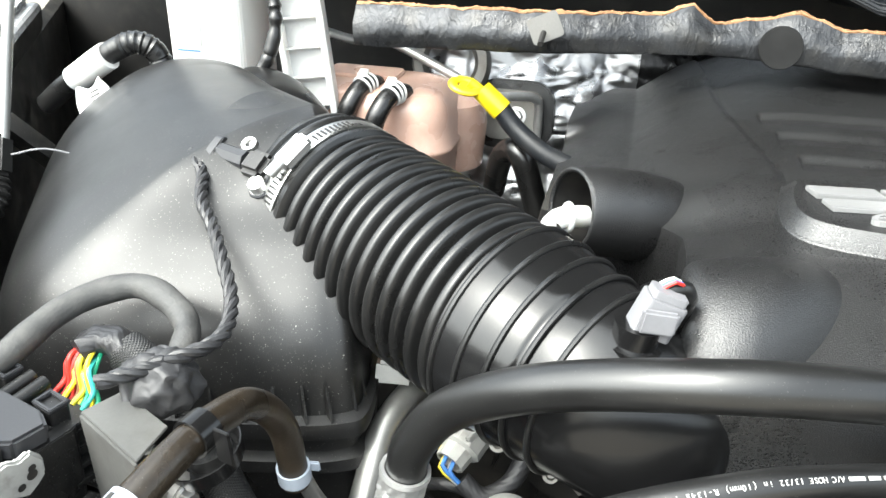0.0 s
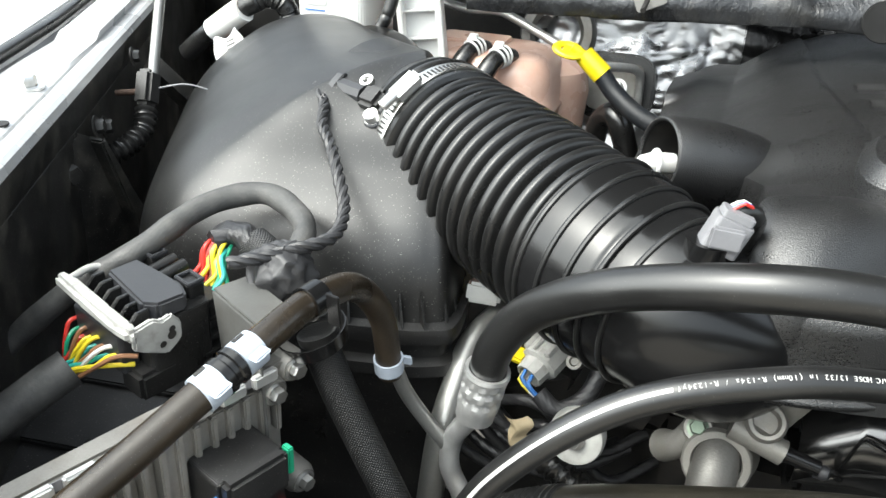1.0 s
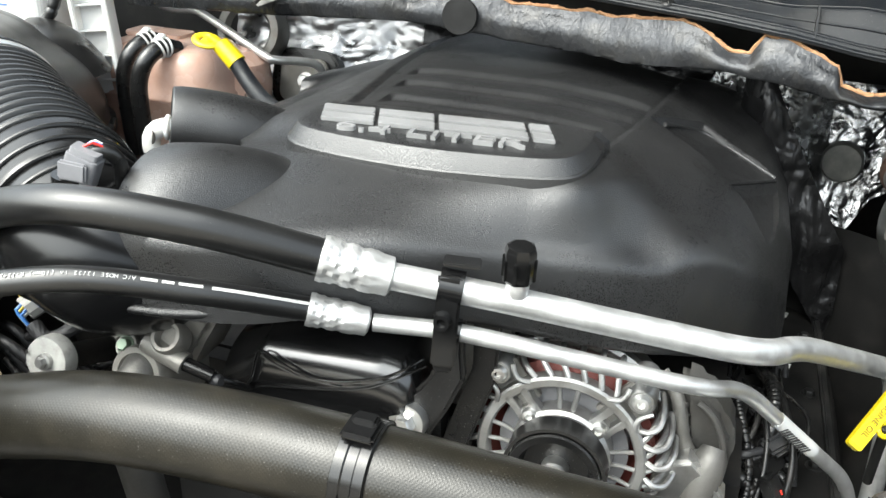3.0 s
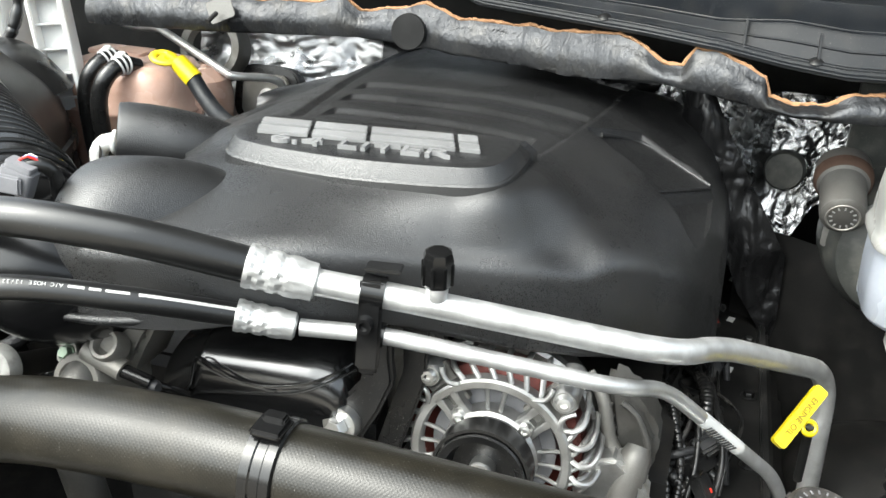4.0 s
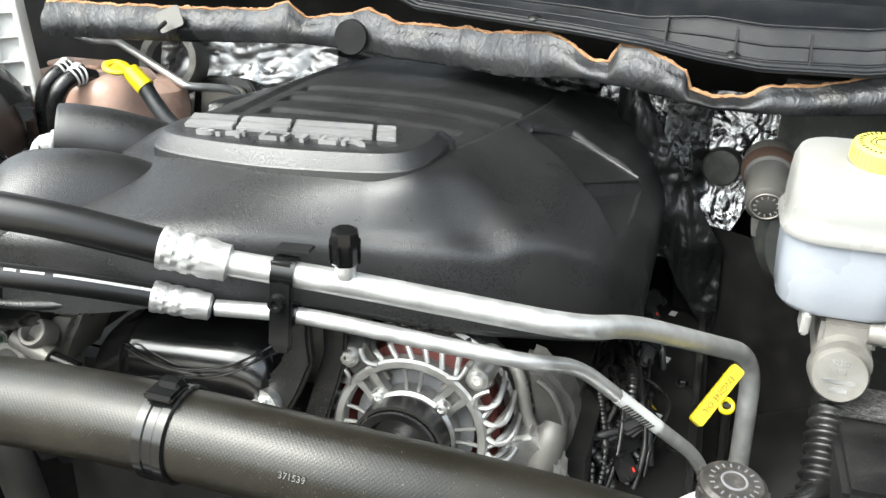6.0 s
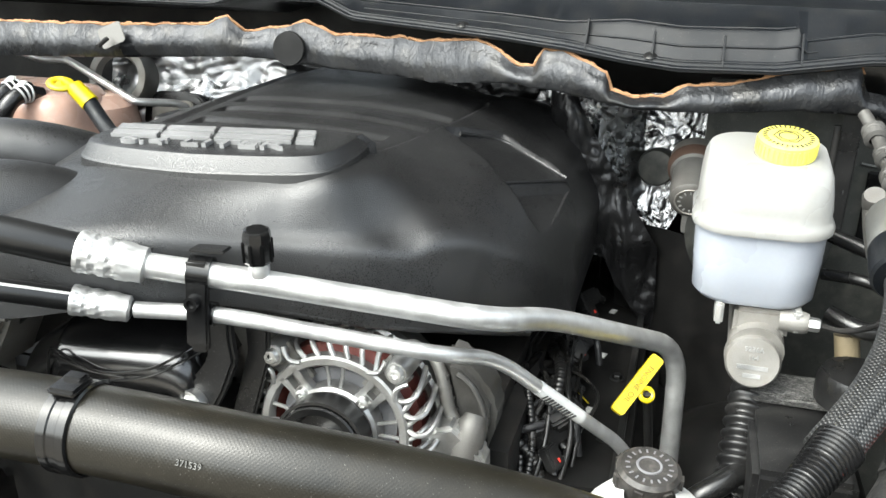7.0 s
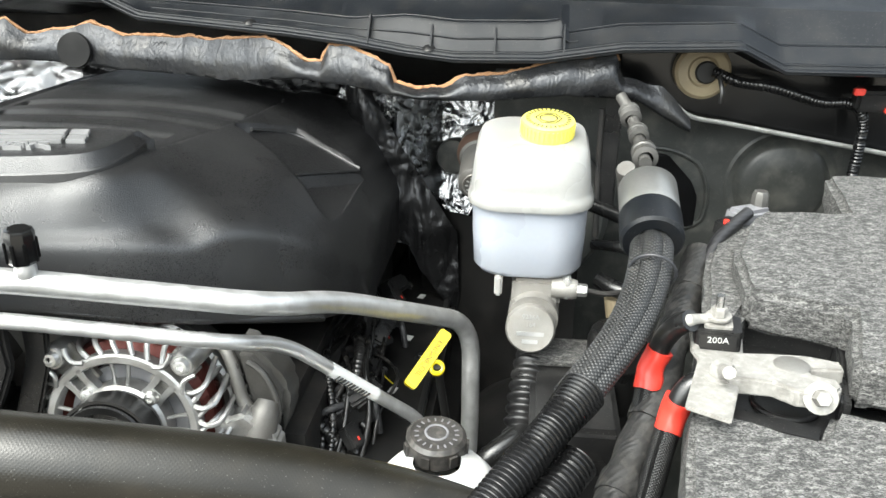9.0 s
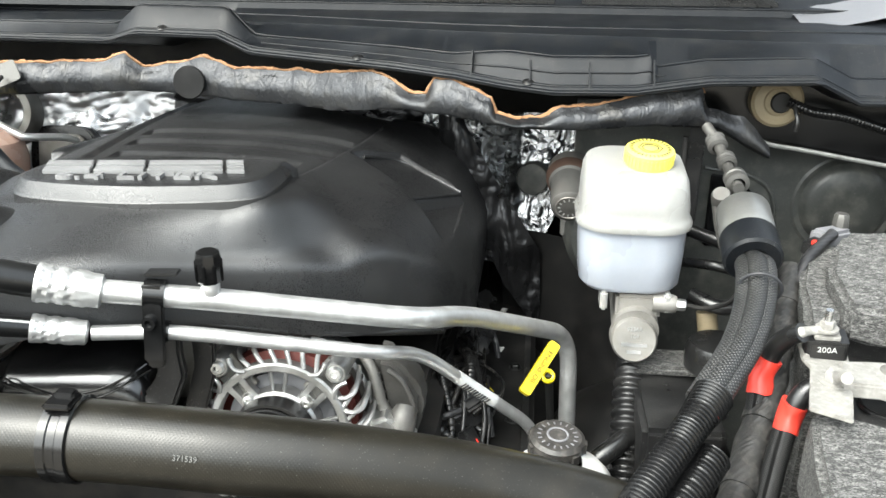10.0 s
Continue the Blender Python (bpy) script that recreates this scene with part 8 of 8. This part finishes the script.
# battery with its felt blanket
fbox = thing("relay_box", "black plastic box with a felt top beside the steering bottle", "box", (0.80, 0.64, 0.85))
part("box", block((0.085, 0.16, 0.16), 0.006, pose(0.805, 0.66, 0.935)), BLACK, fbox)
part("felt_top", crumple(block((0.086, 0.05, 0.012), 0.004, pose(0.802, 0.72, 1.02)), 0.003, 60), FELT, fbox, "grey felt strip")
solo("front_tray", slab([(0.79, 0.22), (1.28, 0.22), (1.28, 0.41), (0.93, 0.405), (0.835, 0.43), (0.79, 0.40)], 0.97, 1.035, 0.008), BLACK, "black plastic tray in front of the battery", "tray")

bat = thing("battery", "black battery wrapped in a grey felt blanket", "battery", (1.07, 0.6, 0.9))
part("case", slab([(0.885, 0.452), (0.957, 0.424), (1.24, 0.34), (1.24, 0.80), (0.975, 0.74), (0.940, 0.66), (0.925, 0.56)], 0.90, 1.103, 0.004), BLACK, bat, "black battery case")
part("rear_rim", slab([(0.945, 0.612), (1.022, 0.588), (1.020, 0.579), (0.943, 0.603)], 1.100, 1.128, 0.002), BLACK, bat, "raised black rim")
part("side_rim", slab([(1.014, 0.580), (1.021, 0.578), (0.992, 0.470), (0.985, 0.472)], 1.100, 1.126, 0.002), BLACK, bat, "raised black rim")
part("front_ledge", slab([(0.899, 0.484), (0.972, 0.457), (0.963, 0.436), (0.890, 0.462)], 1.100, 1.113, 0.003), BLACK, bat, "black front ledge")
part("terminal_well", ring(0.024, 0.0022, pose(0.956, 0.502, 1.1045), 44, 8), BLACK, bat, "round raised ring")
part("vent_hose", sweep(glide([(0.944, 0.592, 1.127), (0.965, 0.585, 1.131), (0.99, 0.576, 1.130), (1.012, 0.570, 1.124), (1.016, 0.555, 1.112)]), 0.0028, 10), GLOSSY, bat, "thin black vent hose")


def felt(name, poly, low, high, seed):
    bm = bmesh.new()
    v = [bm.verts.new((x, y, low)) for x, y in poly]
    f = bm.faces.new(v)
    r = bmesh.ops.extrude_face_region(bm, geom=[f])
    for e in r["geom"]:
        if isinstance(e, bmesh.types.BMVert):
            e.co.z = high
    bmesh.ops.recalc_face_normals(bm, faces=bm.faces)
    bmesh.ops.bevel(bm, geom=list(bm.edges), offset=0.006, segments=3, affect="EDGES", clamp_overlap=True)
    bmesh.ops.triangulate(bm, faces=bm.faces)
    bmesh.ops.subdivide_edges(bm, edges=[e for e in bm.edges if e.calc_length() > 0.012], cuts=4, use_grid_fill=True)
    bm.verts.index_update()
    g = Geo([x.co[:] for x in bm.verts], [[x.index for x in q.verts] for q in bm.faces])
    bm.free()
    g = Geo([(x, y, z + (0.11 * (y - 0.60) if z > 1.1 else 0)) for x, y, z in g.v], g.f)
    return part(name, crumple(crumple(g, 0.0028, 25.0, seed), 0.0016, 130.0, seed), FELT, bat, "grey felt blanket", smooth=60)


felt("blanket_side", [(0.902, 0.560), (0.928, 0.556), (0.945, 0.60), (0.985, 0.735), (0.985, 0.76), (0.945, 0.755), (0.918, 0.66)], 0.95, 1.145, 1.0)
felt("blanket_rear", [(0.938, 0.580), (1.014, 0.556), (1.004, 0.515), (0.993, 0.482), (1.03, 0.470), (1.25, 0.41), (1.25, 0.87), (1.145, 0.853), (1.076, 0.845), (1.066, 0.748), (0.985, 0.745), (0.960, 0.707), (0.940, 0.65)], 1.128, 1.166, 2.0)
felt("blanket_front", [(0.876, 0.462), (0.889, 0.465), (0.962, 0.438), (0.981, 0.474), (1.03, 0.460), (1.25, 0.40), (1.25, 0.28), (0.848, 0.31), (0.862, 0.375)], 1.04, 1.134, 4.0)
part("label_plate", slab(rounded(0.08, 0.12, 0.004), 0, 0.002, 0.0005, basis((1.155, 0.66, 1.184), (0.02, 0, 1))), BODYDARK, bat, "dark grey label")
for k in range(3):
    part("label_mark", slab(rounded(0.02, 0.02, 0.006), 0.002, 0.0028, 0, basis((1.13, 0.70 - 0.03 * k, 1.184), (0.02, 0, 1))), INK, bat, "white mark")

term = thing("battery_terminal", "corroded lead battery terminal clamp with a fuse block", "terminal", (0.95, 0.50, 1.11))
part("base_plate", slab([(0.868, 0.443), (0.897, 0.427), (0.906, 0.455), (0.924, 0.515), (0.932, 0.556), (0.891, 0.560), (0.886, 0.530), (0.889, 0.514)], 1.1285, 1.132, 0.001), LEAD, term)
part("clamp_plate", slab([(0.903, 0.477), (0.936, 0.475), (0.950, 0.463), (0.975, 0.462), (0.984, 0.472), (0.984, 0.484), (0.968, 0.490), (0.968, 0.498), (0.994, 0.499), (0.995, 0.512), (0.970, 0.520), (0.945, 0.520), (0.914, 0.518)], 1.124, 1.138, 0.002), LEAD, term)
part("post", lathe([(0.0, 0.0152), (0.012, 0.0152), (0.0135, 0.0142), (0.015, 0.0)], 28, pose(0.956, 0.502, 1.124)), DULLCAST, term, "grey lead post")
part("clamp_bolt", hexhead(0.0062, 0.012, basis((0.966, 0.462, 1.134), (-0.1, -0.8, 0.4)), 0.012), LEAD, term)
part("plate_nut", hexhead(0.009, 0.010, pose(0.902, 0.490, 1.132), 0.014), LEAD, term)
part("plate_stud", sweep([(0.902, 0.488, 1.138), (0.900, 0.462, 1.150)], 0.005, 10), LEAD, term)
fz = basis((0.908, 0.543, 1.133), (-0.05, -0.10, 1), (1, -0.12, 0))
part("fuse_body", slab(rounded(0.036, 0.026, 0.003), 0.0, 0.018, 0.002, fz), BLACK, term, "black fuse block")
part("fuse_face", slab(rounded(0.028, 0.012, 0.001), 0, 0.0008, 0, basis(fz @ Vector((0, -0.0132, 0.009)), fz.to_3x3() @ Vector((0, -1, 0.0)), fz.to_3x3() @ Vector((1, 0, 0)))), DARK, term)
part("fuse_writing", letters("200A", 0.0078, 0.0006, basis(fz @ Vector((0, -0.0142, 0.0105)), fz.to_3x3() @ Vector((0, -1, 0)), fz.to_3x3() @ Vector((1, 0, 0)))), INK, term, "white printed rating", smooth=0)
part("fuse_plate", slab(rounded(0.022, 0.020, 0.002), 0.018, 0.021, 0.001, fz), LEAD, term)
part("fuse_nut", hexhead(0.0068, 0.008, fz @ Matrix.Translation((0, 0, 0.025)), 0.010), LEAD, term)
part("fuse_stud", sweep([fz @ Vector((0, 0, 0.03)), fz @ Vector((0, 0, 0.044))], 0.0034, 10), STEEL, term)
part("cable_eye", sweep(glide([fz @ Vector((0.006, 0, 0.0235)), fz @ Vector((-0.014, -0.004, 0.0235)), Vector((0.884, 0.532, 1.157)), Vector((0.877, 0.536, 1.152))]), table([0, 0.4, 0.7, 1], [0.0045, 0.004, 0.0045, 0.006]), 14, flat=0.8), LEAD, term)
part("plate_rib", sweep([(0.890, 0.530, 1.133), (0.892, 0.558, 1.133)], 0.003, 8), LEAD, term)

for pts, ta, tb in (([(0.884, 0.533, 1.156), (0.876, 0.543, 1.146), (0.868, 0.553, 1.126), (0.861, 0.550, 1.100), (0.854, 0.53, 1.07), (0.845, 0.49, 1.03), (0.835, 0.43, 0.98)], (0.865, 0.554, 1.117), (0.857, 0.541, 1.085)),
                    ([(0.898, 0.496, 1.122), (0.884, 0.494, 1.121), (0.875, 0.491, 1.110), (0.868, 0.487, 1.088), (0.857, 0.468, 1.05), (0.845, 0.44, 1.01), (0.835, 0.40, 0.96)], (0.874, 0.491, 1.107), (0.866, 0.484, 1.082))):
    cbl = thing("battery_cable", "black braided battery cable with red tape", "cable", pts[-1], "battery cables")
    cp = glide(pts, 0.003)
    a, b = (min(range(len(cp)), key=lambda k: (cp[k] - Vector(q)).length) for q in (ta, tb))
    part("jacket", sweep(cp[:a + 2], 0.0090, 18), RUBBER, cbl)
    part("red_tape", crumple(sweep(cp[a:b], 0.0108, 22), 0.003, 70), RED, cbl, "wrinkled red tape")
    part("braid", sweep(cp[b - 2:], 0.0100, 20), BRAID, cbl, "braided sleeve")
thick = thing("thick_loom", "thick dusty taped loom beside the battery", "wiring loom", (0.86, 0.55, 1.0))
tl = glide([(0.925, 0.72, 1.14), (0.905, 0.66, 1.12), (0.885, 0.60, 1.105), (0.868, 0.55, 1.08), (0.845, 0.50, 1.05), (0.81, 0.42, 1.02)], 0.004)
part("jacket", sweep(tl, lambda q: 0.0152 + 0.0008 * math.sin(q * 55), 22), DUSTYTAPE, thick)
for q in (0.12, 0.34, 0.58, 0.8):
    k = int(q * len(tl))
    part("tape_wrap", crumple(sweep(tl[k:k + 6], 0.0164, 22), 0.0015, 90), DUSTYTAPE, thick, "wrinkled tape wrap")
solo("taped_branch", sweep(glide([(0.975, 0.755, 1.175), (0.955, 0.735, 1.165), (0.938, 0.715, 1.155), (0.925, 0.69, 1.135)]), 0.0065, 12), TAPE, "black taped wiring branch behind the battery", "cable")
hoodc = thing("battery_sensor_plug", "grey dusty sensor plug behind the battery blanket", "connector", (0.985, 0.79, 1.16))
part("body", block((0.050, 0.024, 0.020), 0.004, basis((0.982, 0.781, 1.162), (0.1, 0.0, 1), (0.75, 0.6, 0.1))), GREY, hoodc)
part("cap", lathe([(0, 0.016), (0.007, 0.016), (0.009, 0.012), (0.0095, 0.0)], 8, pose(0.996, 0.796, 1.170)), OXIDE, hoodc, "dull metal hexagon cap")
part("plug", block((0.028, 0.020, 0.018), 0.003, basis((0.955, 0.748, 1.160), (0.1, 0, 1), (0.6, 0.75, 0.2))), BLACK, hoodc)
part("lock", block((0.006, 0.004, 0.006), 0.001, pose(0.951, 0.739, 1.169)), RED, hoodc, "red lock")

upl = glide([(0.968, 0.97, 1.281), (0.995, 0.955, 1.272), (1.035, 0.945, 1.268), (1.09, 0.95, 1.252), (1.125, 0.955, 1.25), (1.145, 0.96, 1.235), (1.150, 0.965, 1.20), (1.150, 0.97, 1.15)], 0.0015)
solo("firewall_loom", sweep(upl, lambda s: 0.0066 + 0.0006 * math.sin(s * 400), 16), GLOSSY, "black corrugated loom leaving the grommet", "wiring loom")
solo("loom_tail", sweep(glide([(0.972, 0.955, 1.278), (0.975, 0.945, 1.262), (0.974, 0.945, 1.248)]), 0.003, 8), RUBBER, "short black tie tail at the grommet", "cable tie")
redp = thing("body_connector", "black connector with red locks on the loom", "connector", (1.15, 0.955, 1.24))
part("body", block((0.055, 0.026, 0.026), 0.004, basis((1.155, 0.95, 1.258), (0, -0.2, 1), (1, 0, 0.1))), BLACK, redp)
part("lock", block((0.012, 0.008, 0.008), 0.001, pose(1.128, 0.937, 1.268)), RED, redp, "red lock")
part("lock", block((0.024, 0.008, 0.007), 0.001, pose(1.172, 0.937, 1.247)), RED, redp, "red lock")
